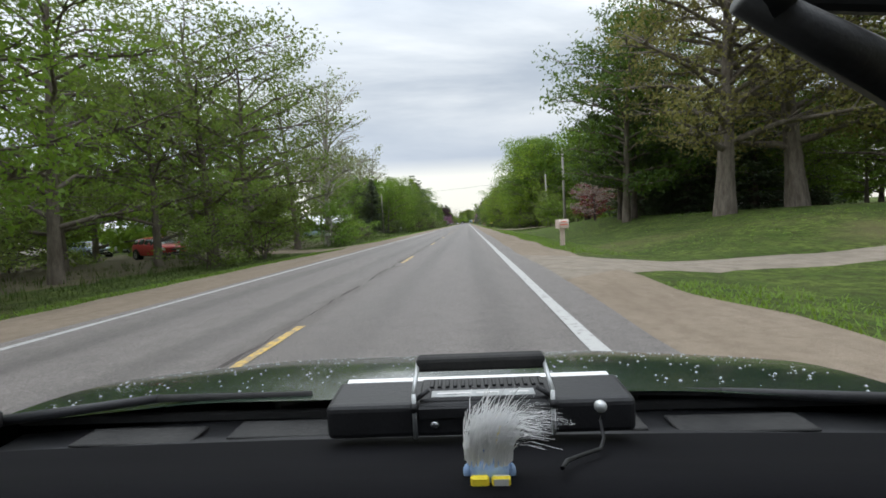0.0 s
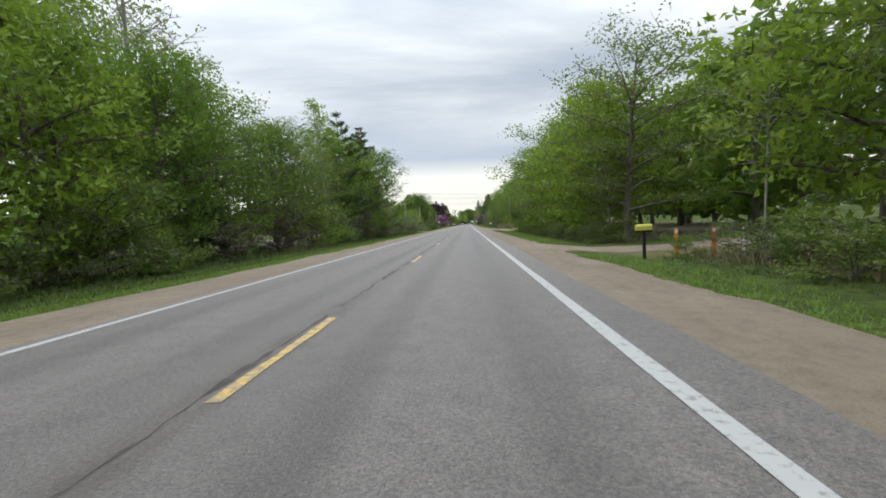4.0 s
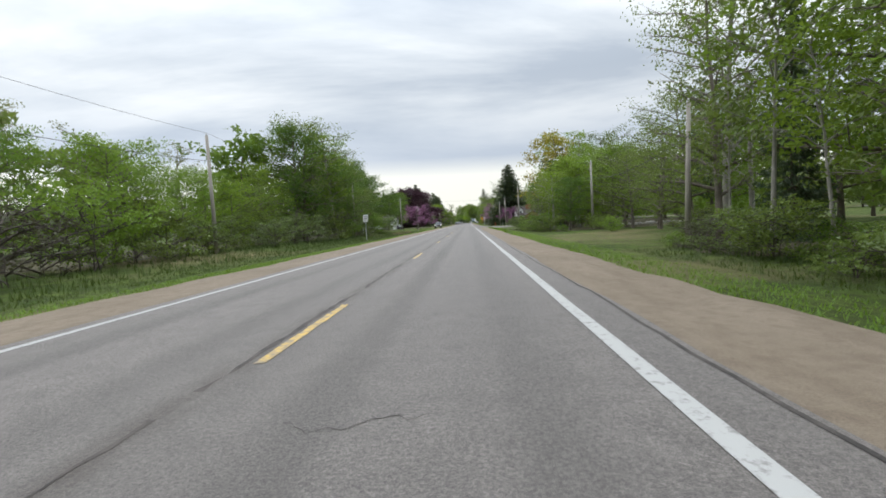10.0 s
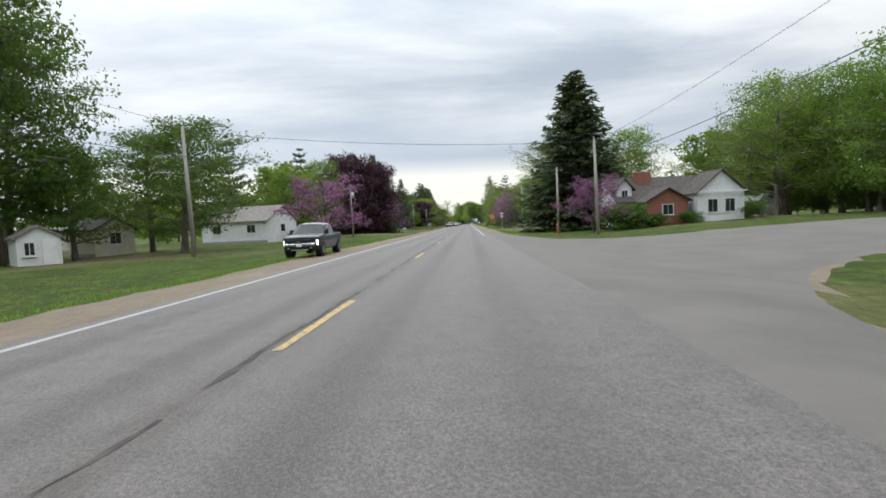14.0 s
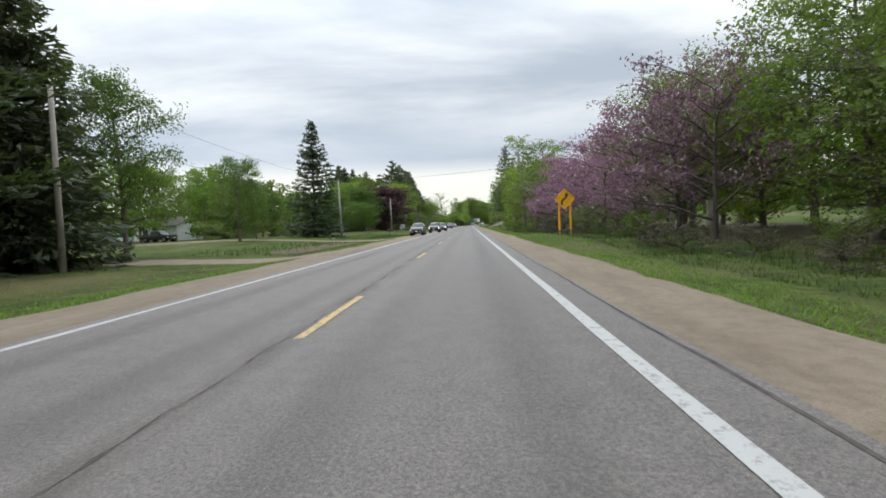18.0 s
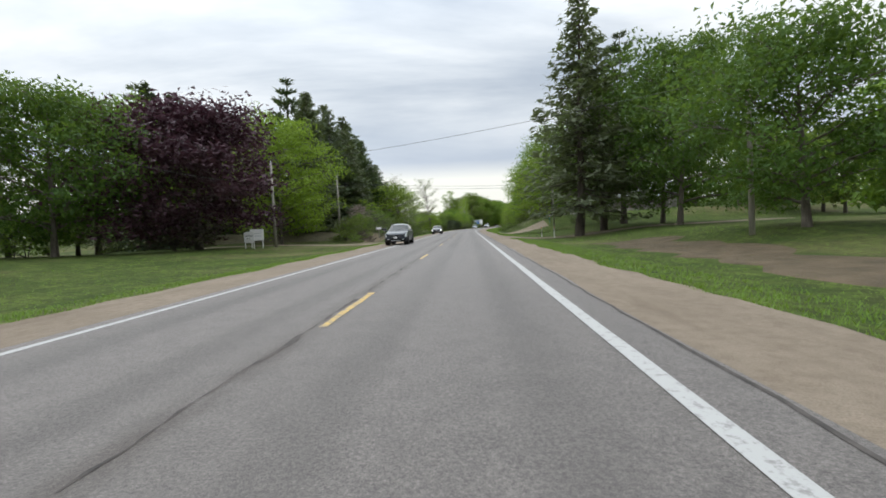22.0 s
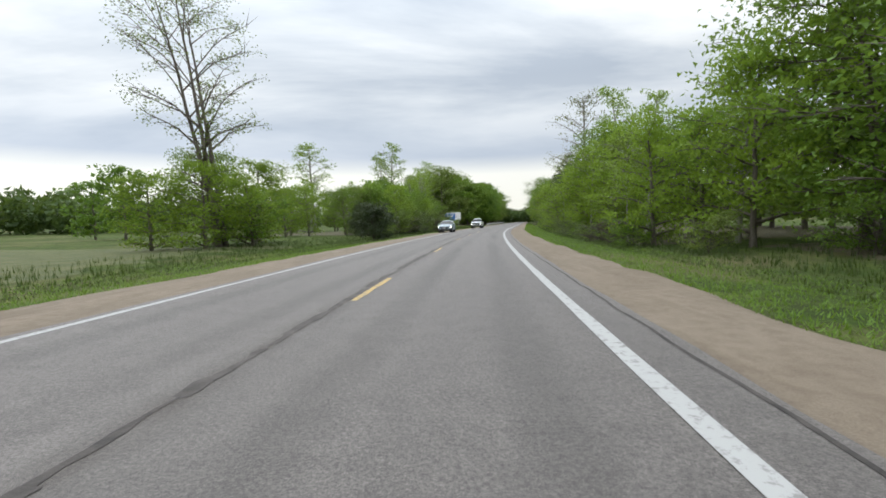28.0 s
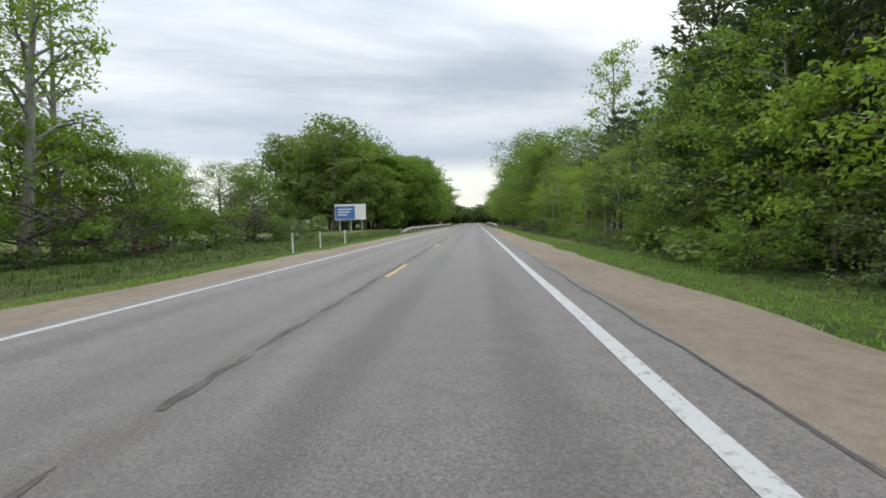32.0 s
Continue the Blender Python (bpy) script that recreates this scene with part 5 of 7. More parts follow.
rng = random.Random(9)
spots = []
for i in range(330):
    s, o = -60 + i * 4.4, -rng.uniform(120, 200) if i % 2 else -rng.uniform(230, 300)
    p = along(s, o, ground_z(s, o))
    spots.append((p.x, p.y, p.z - 0.5, rng.uniform(9, 15), rng.uniform(4, 6.5)))
for i in range(300):
    s, o = -60 + i * 4.6, rng.uniform(95, 170)
    p = along(s, o, ground_z(s, o))
    spots.append((p.x, p.y, p.z - 0.5, rng.uniform(11, 17), rng.uniform(4, 6.5)))
for i in range(130):
    p = along(1090 + rng.uniform(0, 60), -60 + i * 1.0, 0)
    spots.append((p.x, p.y, p.z - 0.5, rng.uniform(10, 16), rng.uniform(3.5, 5.5)))
for i in range(110):
    s, o = 640 + i * 2.7, -rng.uniform(150, 190)
    p = along(s, o, ground_z(s, o))
    spots.append((p.x, p.y, p.z - 0.5, rng.uniform(12, 17), rng.uniform(4, 6)))
far_woods("distant_woods", spots, "hazy green woods far off behind fields", 8)

# ---- utility poles and wires ----


def utility_pole(s, off, h, gear="", group="roadside utility poles"):
    z = ground_z(s, off)
    lean = random.Random(int(s)).uniform(-1.2, 1.2)
    t = thing("utility_pole", at(s, off, z) @ pose(0, 0, 0, 0, lean, 0), "weathered grey wooden utility pole" + (" with a grey transformer can" if gear == "can" else " standing in roadside grass"), "utility pole", group)
    rodded("mast", (0, 0, -0.5), (0, 0, h), 0.16, WOOD_GREY, t, 0.105, 10)
    if gear in ("arm", "can"):
        boxed("crossarm", (-1.1, 1.1, -0.17, -0.07, h - 0.75, h - 0.63), WOOD_GREY, t)
        for x in (-1.0, -0.4, 0.4, 1.0):
            rodded("insulator", (x, -0.12, h - 0.63), (x, -0.12, h - 0.47), 0.045, GALV, t)
    else:
        rodded("insulator", (0, 0, h), (0, 0, h + 0.18), 0.05, GALV, t)
    if gear == "can":
        rodded("transformer", (0.34, -0.05, h - 2.3), (0.34, -0.05, h - 1.35), 0.24, GALV, t, label="grey transformer can")
    rodded("cable_clamp", (0, -0.18, h - 1.9), (0, 0.18, h - 1.9), 0.035, GALV, t)
    return t


def wire(name, a, b, sag, r=0.014, label="dark overhead cable between utility poles"):
    a, b = Vector(a), Vector(b)
    pts = [a.lerp(b, i / 14) - Vector((0, 0, sag * 4 * (i / 14) * (1 - i / 14))) for i in range(15)]
    V, F = tube_arrays([(np.array([tuple(p) for p in pts]), [r * 0.72] * 15)], 4)
    return tagged(quick(name, V, F, WIRE), label, "cable", "overhead cables")


LEFT_POLES = [(14, -17, 8.8), (56, -17, 8.8), (98, -16.7, 8.8), (143, -16.5, 9), (188, -16.4, 9.5), (232, -17, 9), (273, -16.9, 8.8), (314, -16.8, 8.6), (367.5, -17, 8.8), (411, -17.2, 8.8),
              (455, -17.5, 9), (505.5, -18.5, 9), (547, -17.5, 8.6), (577, -18.2, 8.8), (596, -16.9, 8.8)]
RIGHT_POLES = [(47.2, 12.9, 8.6), (72, 15.5, 8.6), (104, 14.5, 8.4), (196.5, 15.1, 8.0), (227.3, 14.6, 8.2), (266, 14.2, 7.6), (294.4, 16.9, 8.0), (339, 13.3, 8.6), (378, 13.6, 8.4), (391.5, 12.8, 7.6),
               (427, 13.0, 8.4), (557, 17.6, 9.0), (605, 16.0, 8.8)]
for i, (s, o, h) in enumerate(LEFT_POLES):
    utility_pole(s, o, h, "can" if i in (4, 9) else "arm" if i == 5 else "")
for i, (s, o, h) in enumerate(RIGHT_POLES):
    utility_pole(s, o, h)


def top(pole, down=0.0, dx=0.0):
    s, o, h = pole
    return along(s, o + dx, ground_z(s, o) + h - down)


for a, b in zip(LEFT_POLES, LEFT_POLES[1:]):
    wire("power_cable", top(a, -0.15), top(b, -0.15), 0.7)
    wire("phone_cable", top(a, 1.9), top(b, 1.9), 0.9, 0.02)
for i, j in ((0, 1), (1, 2), (3, 4), (4, 5), (5, 6), (6, 7), (7, 8), (8, 9), (9, 10)):
    wire("power_cable", top(RIGHT_POLES[i], 0.1), top(RIGHT_POLES[j], 0.1), 0.6)
    wire("phone_cable", top(RIGHT_POLES[i], 1.9), top(RIGHT_POLES[j], 1.9), 0.7, 0.024)
wire("service_cable", top(RIGHT_POLES[0], 1.6), along(20, 30, 7.2), 0.5, 0.022)
wire("service_cable", top(RIGHT_POLES[0], 2.0), along(20, 31, 6.9), 0.5, 0.022)
wire("service_cable", top(LEFT_POLES[2], 0.2), top(RIGHT_POLES[1], 0.1), 0.5, 0.022)
for d in (0.0, 0.8, 1.3):
    wire("service_cable", top(LEFT_POLES[4], d), top(RIGHT_POLES[3], d * 0.6), 0.9, 0.022)
for d in (0.2, 0.7):
    wire("service_cable", top(RIGHT_POLES[4], d), along(250, -31, 12.2 - d), 1.6, 0.02)
wire("service_cable", top(LEFT_POLES[5], 1.5), along(262, -60, 6.5), 0.9, 0.022)
wire("service_cable", top(LEFT_POLES[8], 0.2), top(RIGHT_POLES[8], 0.1), 0.6, 0.02)
for d in (0.0, 0.6, 1.3):
    wire("power_cable", top(RIGHT_POLES[7], d), along(352, 70, 9.5 - d), 0.5, 0.024)
wire("service_cable", top(LEFT_POLES[11], 0.1), along(488, 20, 9.0), 0.6, 0.02)
wire("service_cable", top(LEFT_POLES[13], 0.2), top(RIGHT_POLES[11], 0.2), 0.5, 0.02)
for d in (1.1, 1.5):
    wire("service_cable", top(LEFT_POLES[14], d), top(RIGHT_POLES[12], d), 0.5, 0.028)
for d in (0.2, 1.0, 1.7):
    wire("power_cable", top(RIGHT_POLES[12], d), along(585, 60, 8.6 - d), 0.6, 0.022)
wire("power_cable", top(RIGHT_POLES[11], 0.2), top(RIGHT_POLES[12], 0.2), 0.7)
wire("phone_cable", top(RIGHT_POLES[11], 1.9), top(RIGHT_POLES[12], 1.9), 0.7, 0.024)

# ---- signs ----


def winding_road_sign(s, off):
    t = thing("winding_road_sign", at(s, off, ground_z(s, off)), "amber diamond warning sign with black winding arrow on yellow posts", "road sign")
    c, half = 2.72, 0.76
    for x in (-0.4, 0.4):
        rodded("post", (x, 0.05, -0.8), (x, 0.05, 0.55), 0.045, WOOD_BROWN, t)
        boxed("post_sleeve", (x - 0.065, x + 0.065, 0.0, 0.09, 0.5, 2.35), SIGNYELLOW, t, "amber reflective post sleeve")
    bm = bmesh.new()
    box(bm, -0.535, 0.535, -0.012, 0.0, -0.535, 0.535, 0.05)
    bmesh.ops.transform(bm, matrix=pose(0, 0, c, 0, 45, 0), verts=bm.verts)
    part("panel", bm, SIGNYELLOW, t)
    # the arrow: straight up, a bend to the right, straight up again
    line = [(-0.20, -0.42), (-0.20, -0.22), (-0.17, -0.12), (-0.08, -0.03), (0.06, 0.06), (0.12, 0.14), (0.13, 0.24)]
    V, F = [], []
    for i, (x, z) in enumerate(line):
        d = Vector((line[min(i + 1, 6)][0] - line[max(i - 1, 0)][0], line[min(i + 1, 6)][1] - line[max(i - 1, 0)][1])).normalized() * 0.065
        V += [(x - d.y, -0.018, c + z + d.x), (x + d.y, -0.018, c + z - d.x)]
    F = [(2 * i, 2 * i + 1, 2 * i + 3, 2 * i + 2) for i in range(6)]
    V += [(-0.04, -0.018, c + 0.23), (0.30, -0.018, c + 0.23), (0.13, -0.018, c + 0.47)]
    F.append((14, 15, 16))
    quick("arrow", V, F, SIGNBLACK, t)
    return t


winding_road_sign(467.5, 9.05)


def trail_sign(s, off):
    t = thing("trail_sign", at(s, off, ground_z(s, off)), "faded pink diamond sign under a white plate on steel post", "road sign")
    boxed("post", (-0.03, 0.03, 0.01, 0.05, -0.4, 3.35), GALV, t)
    bm = bmesh.new()
    box(bm, -0.27, 0.27, -0.01, 0.008, -0.27, 0.27, 0.03)
    bmesh.ops.transform(bm, matrix=pose(0, 0, 2.62, 0, 45, 0), verts=bm.verts)
    part("diamond", bm, SIGNWHITE, t)
    bm = bmesh.new()
    box(bm, -0.235, 0.235, -0.016, -0.011, -0.235, 0.235, 0.03)
    bmesh.ops.transform(bm, matrix=pose(0, 0, 2.62, 0, 45, 0), verts=bm.verts)
    part("diamond_face", bm, SIGNPINK, t, "faded pink sheeting")
    boxed("arrow_bar", (-0.03, 0.03, -0.022, -0.017, 2.5, 2.76), SIGNWHITE, t)
    boxed("plate", (-0.3, 0.3, -0.01, 0.008, 3.05, 3.32), SIGNWHITE, t)
    for z in (3.12, 3.2):
        boxed("text_bar", (-0.2, 0.2, -0.015, -0.011, z, z + 0.04), SIGNPINK, t, bevel=0)
    return t


trail_sign(427, 8.8)


def plate_sign(s, off, z, w, h, label):
    t = thing("road_sign", at(s, off, ground_z(s, off)), label, "road sign")
    boxed("post", (-0.035, 0.035, 0.01, 0.06, -0.4, z + h / 2), GALV, t)
    boxed("panel", (-w / 2, w / 2, -0.01, 0.009, z - h / 2, z + h / 2), SIGNWHITE, t)
    for i in range(3):
        boxed("text_bar", (-w * 0.33, w * 0.33, -0.016, -0.011, z + h * (0.22 - i * 0.24), z + h * (0.30 - i * 0.24)), SIGNBLACK, t, bevel=0)
    return t


plate_sign(296, -10.8, 2.75, 0.62, 0.85, "white rectangular sign with dark lines on a steel post")


def yard_sign(s, off, h):
    t = thing("yard_sign", at(s, off, ground_z(s, off)), "white two-panel yard sign with an arched top on a lawn", "sign")
    for x in (-0.42, 0.42):
        boxed("post", (x - 0.035, x + 0.035, 0.0, 0.07, -0.3, h - 0.12), SIGNWHITE, t)
    bm = bmesh.new()
    prism(bm, [(-0.5, h - 0.62), (0.5, h - 0.62), (0.5, h - 0.14), (0.36, h - 0.02), (0.0, h + 0.03), (-0.36, h - 0.02), (-0.5, h - 0.14)], -0.03, 0.0)
    bmesh.ops.transform(bm, matrix=pose(0, 0, 0, 0, 0, 90), verts=bm.verts)
    part("upper_panel", bm, SIGNWHITE, t)
    boxed("lower_panel", (-0.48, 0.48, -0.03, 0.0, h - 1.05, h - 0.68), SIGNWHITE, t)
    boxed("text_bar", (-0.36, 0.36, -0.038, -0.032, h - 0.42, h - 0.36), SIGNBLACK, t, bevel=0)
    return t


yard_sign(573, -19, 1.6)


def billboard(s, off):
    t = thing("billboard", at(s, off, ground_z(s, off), 4), "blue and white roadside billboard on steel posts", "billboard")
    for x in (-2.4, 0.0, 2.4):
        boxed("post", (x - 0.12, x + 0.12, 0.12, 0.36, -0.5, 5.4), GALV, t)
    boxed("backing", (-3.35, 3.35, -0.02, 0.12, 2.4, 5.7), SIGNWHITE, t, bevel=0.03)
    boxed("blue_face", (-3.25, 1.0, -0.035, -0.024, 2.5, 5.3), BLUEPANEL, t, "blue printed face", bevel=0)
    boxed("white_face", (1.06, 3.25, -0.035, -0.024, 2.5, 5.6), SIGNWHITE, t, "white printed face", bevel=0)
    for i in range(3):
        boxed("text_bar", (-2.7, 0.4 - 0.5 * i, -0.05, -0.038, 4.5 - 0.6 * i, 4.75 - 0.6 * i), SIGNWHITE, t, bevel=0)
    boxed("catwalk", (-3.3, 3.3, -0.75, -0.1, 2.2, 2.26), GALV, t)
    return t


billboard(865.6, -24.8)

# ---- letter boxes and marker posts ----


def mailbox(s, off, box_mat, post_mat, label, turn=-90, h=1.05, flag=False, size=1.0, name="mailbox"):
    t = thing(name, at(s, off, ground_z(s, off), turn, size), label, "mailbox", "roadside mailboxes")
    boxed("post", (-0.05, 0.05, -0.05, 0.05, -0.4, h), post_mat, t)
    boxed("arm", (-0.07, 0.07, -0.28, 0.28, h - 0.03, h + 0.02), post_mat, t)
    out_ = [(-0.09, 0), (0.09, 0), (0.09, 0.13)] + [(0.09 * math.cos(a), 0.13 + 0.09 * math.sin(a)) for a in np.linspace(0.3, 2.85, 7)] + [(-0.09, 0.13)]
    bm = bmesh.new()
    a = [bm.verts.new((x, -0.27, h + 0.02 + z)) for x, z in out_]
    b = [bm.verts.new((x, 0.27, h + 0.02 + z)) for x, z in out_]
    bm.faces.new(a)
    bm.faces.new(b[::-1])
    for i in range(len(a)):
        j = (i + 1) % len(a)
        bm.faces.new((a[i], b[i], b[j], a[j]))
    bmesh.ops.recalc_face_normals(bm, faces=bm.faces)
    part("box", bm, box_mat, t)
    boxed("door", (-0.085, 0.085, -0.29, -0.272, h + 0.03, h + 0.2), box_mat, t)
    rodded("latch", (0, -0.29, h + 0.2), (0, -0.31, h + 0.2), 0.012, GALV, t)
    if flag:
        boxed("flag", (0.092, 0.1, -0.05, 0.12, h + 0.12, h + 0.2), REDPAINT, t, "red signal flag")
    return t


def newspaper_mailbox(s, off):
    t = thing("large_mailbox", at(s, off, ground_z(s, off), 4), "large faded tan mailbox with red lettering bars on a thick post", "mailbox", "roadside mailboxes")
    boxed("post", (-0.11, 0.11, -0.11, 0.11, -0.4, 0.95), MAILTAN, t, bevel=0.02)
    boxed("base_plate", (-0.27, 0.27, -0.32, 0.32, 0.93, 0.99), MAILTAN, t)
    bm = bmesh.new()
    prism(bm, [(-0.34, 0.0), (0.34, 0.0), (0.34, 0.3), (0.24, 0.42), (-0.24, 0.42), (-0.34, 0.3)], -0.27, 0.27)
    bmesh.ops.transform(bm, matrix=pose(0, 0, 1.0), verts=bm.verts)
    part("box", bm, MAILTAN, t)
    for z, w in ((1.12, 0.2), (1.27, 0.14)):
        boxed("text_bar", (-w, w, -0.352, -0.344, z, z + 0.05), REDPAINT, t, bevel=0)
    boxed("flag", (0.275, 0.285, -0.2, 0.0, 1.2, 1.28), REDPAINT, t, "red signal flag")
    return t


newspaper_mailbox(22.6, 7.4)
WM = SIGNWHITE
mailbox(41.7, -11.6, WM, WOOD_GREY, "white mailbox on a grey wooden post")
mailbox(100.5, -13.2, WM, WOOD_GREY, "white mailbox on a leaning grey post")
mailbox(111.8, 8.4, YELLOWBOX, BLACKPLASTIC, "yellow newspaper box on a black post")
mailbox(199.2, 7.9, BLACKPLASTIC, TEALPAINT, "black mailbox with red flag on a teal post", flag=True, size=1.15)
mailbox(215.6, 8.5, WM, WOOD_BROWN, "white mailbox on a brown wooden post", size=1.1)
for o in (-15.2, -16.0, -16.7):
    mailbox(220, o, BLACKPLASTIC, WOOD_BROWN, "dark mailbox in a row beside the drive")
mailbox(421.2, -10.7, BLACKPLASTIC, WOOD_GREY, "dark mailbox on a grey wooden post")
mailbox(421.6, -10.1, MAILTAN, WOOD_GREY, "tan mailbox on a grey wooden post")
mailbox(498, -9.3, BLACKPLASTIC, BLACKPLASTIC, "black mailbox on a black post")
mailbox(597.0, -11.3, WM, WOOD_GREY, "white mailbox below a bank", size=1.25)
mailbox(597.6, -10.6, BLACKPLASTIC, WOOD_GREY, "black mailbox below a bank", size=1.25)


def marker(s, off, h, mat, label, w=0.09, cap=None):
    t = thing("marker_post", at(s, off, ground_z(s, off)), label, "marker post", "roadside marker posts")
    boxed("stake", (-w / 2, w / 2, -0.02, 0.02, -0.3, h), mat, t)
    boxed("reflector", (-w * 0.4, w * 0.4, -0.028, -0.022, h - 0.2, h - 0.06), cap or SIGNWHITE, t, bevel=0)
    return t


marker(113.7, 10.4, 1.1, ORANGEPAINT, "orange plastic marker post in the verge", 0.14)
marker(112.8, 11.4, 1.15, REDPAINT, "red marker post with white band", 0.16)
marker(112.6, 12.4, 1.05, SIGNWHITE, "white marker post with red top", 0.12, REDPAINT)
for s, o in ((765, -9.2), (794.7, -7.9), (800.2, -8.3), (808.2, -9.0)):
    marker(s, o, 1.15, SIGNWHITE, "thin white delineator post beside the shoulder", 0.1, GALV)
for s, o in ((586.3, 10.9), (579.9, 11.2), (612.3, 16.6)):
    marker(s, o, 1.2, SIGNWHITE if s < 600 else TEALPAINT, "slim driveway marker post in the lawn", 0.09, ORANGEPAINT)
for s, o in ((343, -9.6), (322.3, 8.4), (381, 10.6)):
    marker(s, o, 1.2, WOOD_GREY if s != 381 else REDPAINT, "plain stake marker in the grass", 0.09, GALV)


def notice_board(s, off):
    t = thing("white_notice_board", at(s, off, ground_z(s, off), 15), "small white board sign standing on a lawn", "sign")
    for x in (-0.5, 0.5):
        boxed("leg", (x - 0.04, x + 0.04, -0.04, 0.04, -0.3, 1.9), SIGNWHITE, t)
    boxed("board", (-0.62, 0.62, -0.06, -0.02, 0.75, 1.85), SIGNWHITE, t)
    for z in (1.15, 1.4):
        boxed("text_bar", (-0.4, 0.4, -0.068, -0.062, z, z + 0.07), GALV, t, bevel=0)
    return t


notice_board(574, -18.7)

# ---- houses ----


def gable_block(parent, name, x0, x1, y0, y1, h, rise, wall, roof, ridge="x", over=0.35, siding=True, base=0.0):
    """Walls with clapboard courses and a two-pitch roof with thickness."""
    bm = bmesh.new()
    if ridge == "x":
        prism(bm, [(y0, base - 0.4), (y1, base - 0.4), (y1, base + h), ((y0 + y1) / 2, base + h + rise), (y0, base + h)], x0, x1)
    else:
        prism(bm, [(x0, base - 0.4), (x1, base - 0.4), (x1, base + h), ((x0 + x1) / 2, base + h + rise), (x0, base + h)], -y1, -y0)
        bmesh.ops.transform(bm, matrix=Matrix(((0, 1, 0, 0), (-1, 0, 0, 0), (0, 0, 1, 0), (0, 0, 0, 1))), verts=bm.verts)
        bmesh.ops.recalc_face_normals(bm, faces=bm.faces)
    w = part(name, bm, wall, parent)
    if siding:
        n = int(h / 0.2)
        bm = bmesh.new()
        for i in range(n):
            z = base + 0.1 + i * h / n
            box(bm, x0 - 0.012, x1 + 0.012, y0 - 0.012, y1 + 0.012, z, z + 0.018)
        part("siding_course", bm, wall, w)
    lo, hi, th = base + h, base + h + rise, 0.14
    for sgn in (-1, 1):
        if ridge == "x":
            ym, ye = (y0 + y1) / 2, (y0 - over if sgn < 0 else y1 + over)
            ze = lo - rise * over / ((y1 - y0) / 2)
            q = [(x0 - over, ym, hi + 0.02), (x1 + over, ym, hi + 0.02), (x1 + over, ye, ze + 0.02), (x0 - over, ye, ze + 0.02)]
        else:
            xm, xe = (x0 + x1) / 2, (x0 - over if sgn < 0 else x1 + over)
            ze = lo - rise * over / ((x1 - x0) / 2)
            q = [(xm, y0 - over, hi + 0.02), (xm, y1 + over, hi + 0.02), (xe, y1 + over, ze + 0.02), (xe, y0 - over, ze + 0.02)]
        V = q + [(a, b, c + th) for a, b, c in q]
        quick("roof_slope", V, [(0, 1, 2, 3), (4, 5, 6, 7), (0, 1, 5, 4), (1, 2, 6, 5), (2, 3, 7, 6), (3, 0, 4, 7)], roof, parent)
    return w


def window(parent, x, y, z, w, h, face="y", out_=-1):
    """A framed window set on a wall: face y looks along the road, x across it."""
    m = pose(x, y, z, 0, 0, 0 if face == "y" else -90 if out_ < 0 else 90)
    f = boxed("window", (-w / 2 - 0.07, w / 2 + 0.07, -0.05, 0.0, -h / 2 - 0.07, h / 2 + 0.07), SIGNWHITE, parent, "white framed window", m=m)
    for sx in (-1, 1):
        boxed("pane", (min(0, sx * w / 2) + 0.02, max(0, sx * w / 2) - 0.02, -0.062, -0.052, -h / 2, h / 2), DARKGLASS, f, "dark glass pane", bevel=0, m=m)
    boxed("sill", (-w / 2 - 0.12, w / 2 + 0.12, -0.12, -0.0, -h / 2 - 0.13, -h / 2 - 0.075), SIGNWHITE, f, m=m)
    return f


def door(parent, x, y, z, w=0.9, h=2.05, mat=None):
    d = boxed("door", (x - w / 2, x + w / 2, y - 0.05, y, z, z + h), mat or WOOD_BROWN, parent, "panelled house door")
    rodded("handle", (x + w * 0.38, y - 0.05, z + 1.0), (x + w * 0.38, y - 0.11, z + 1.0), 0.03, GALV, d)
    return d


def corner_house(s, off):
    t = thing("corner_house", at(s, off, ground_z(s, off) + 0.2, 6, 0.92), "white sided house with brick gable and dark brown shingle roof", "house")
    gable_block(t, "main_wall", -6.5, 6.4, 0, 8, 2.7, 2.9, SIDING, ROOF_BROWN, "x")
    gable_block(t, "brick_wall", -4.2, 0.6, -2.4, 0.2, 2.5, 1.35, BRICK, ROOF_BROWN, "y", siding=False)
    gable_block(t, "wing_wall", 1.2, 6.6, -3.2, 0.2, 3.3, 2.3, SIDING, ROOF_BROWN, "y")
    gable_block(t, "dormer_wall", -6.3, -4.5, 0.6, 2.6, 1.7, 1.0, SIDING, ROOF_BROWN, "y", base=2.6)
    for x in (2.9, 4.9):
        window(t, x, -3.2, 1.7, 1.1, 1.4)
    window(t, -5.4, 0.6, 3.6, 0.7, 0.8)
    window(t, -1.8, -2.4, 1.5, 1.2, 1.1)
    window(t, -6.5, 4, 1.6, 1.2, 1.2, "x")
    boxed("chimney", (-2.9, -1.1, 2.6, 3.6, 3.2, 6.3), BRICK, t, bevel=0.03)
    boxed("eave_trim", (1.1, 6.7, -3.6, -3.5, 3.16, 3.34), SIGNWHITE, t)
    return t


corner_house(388, 24.4)


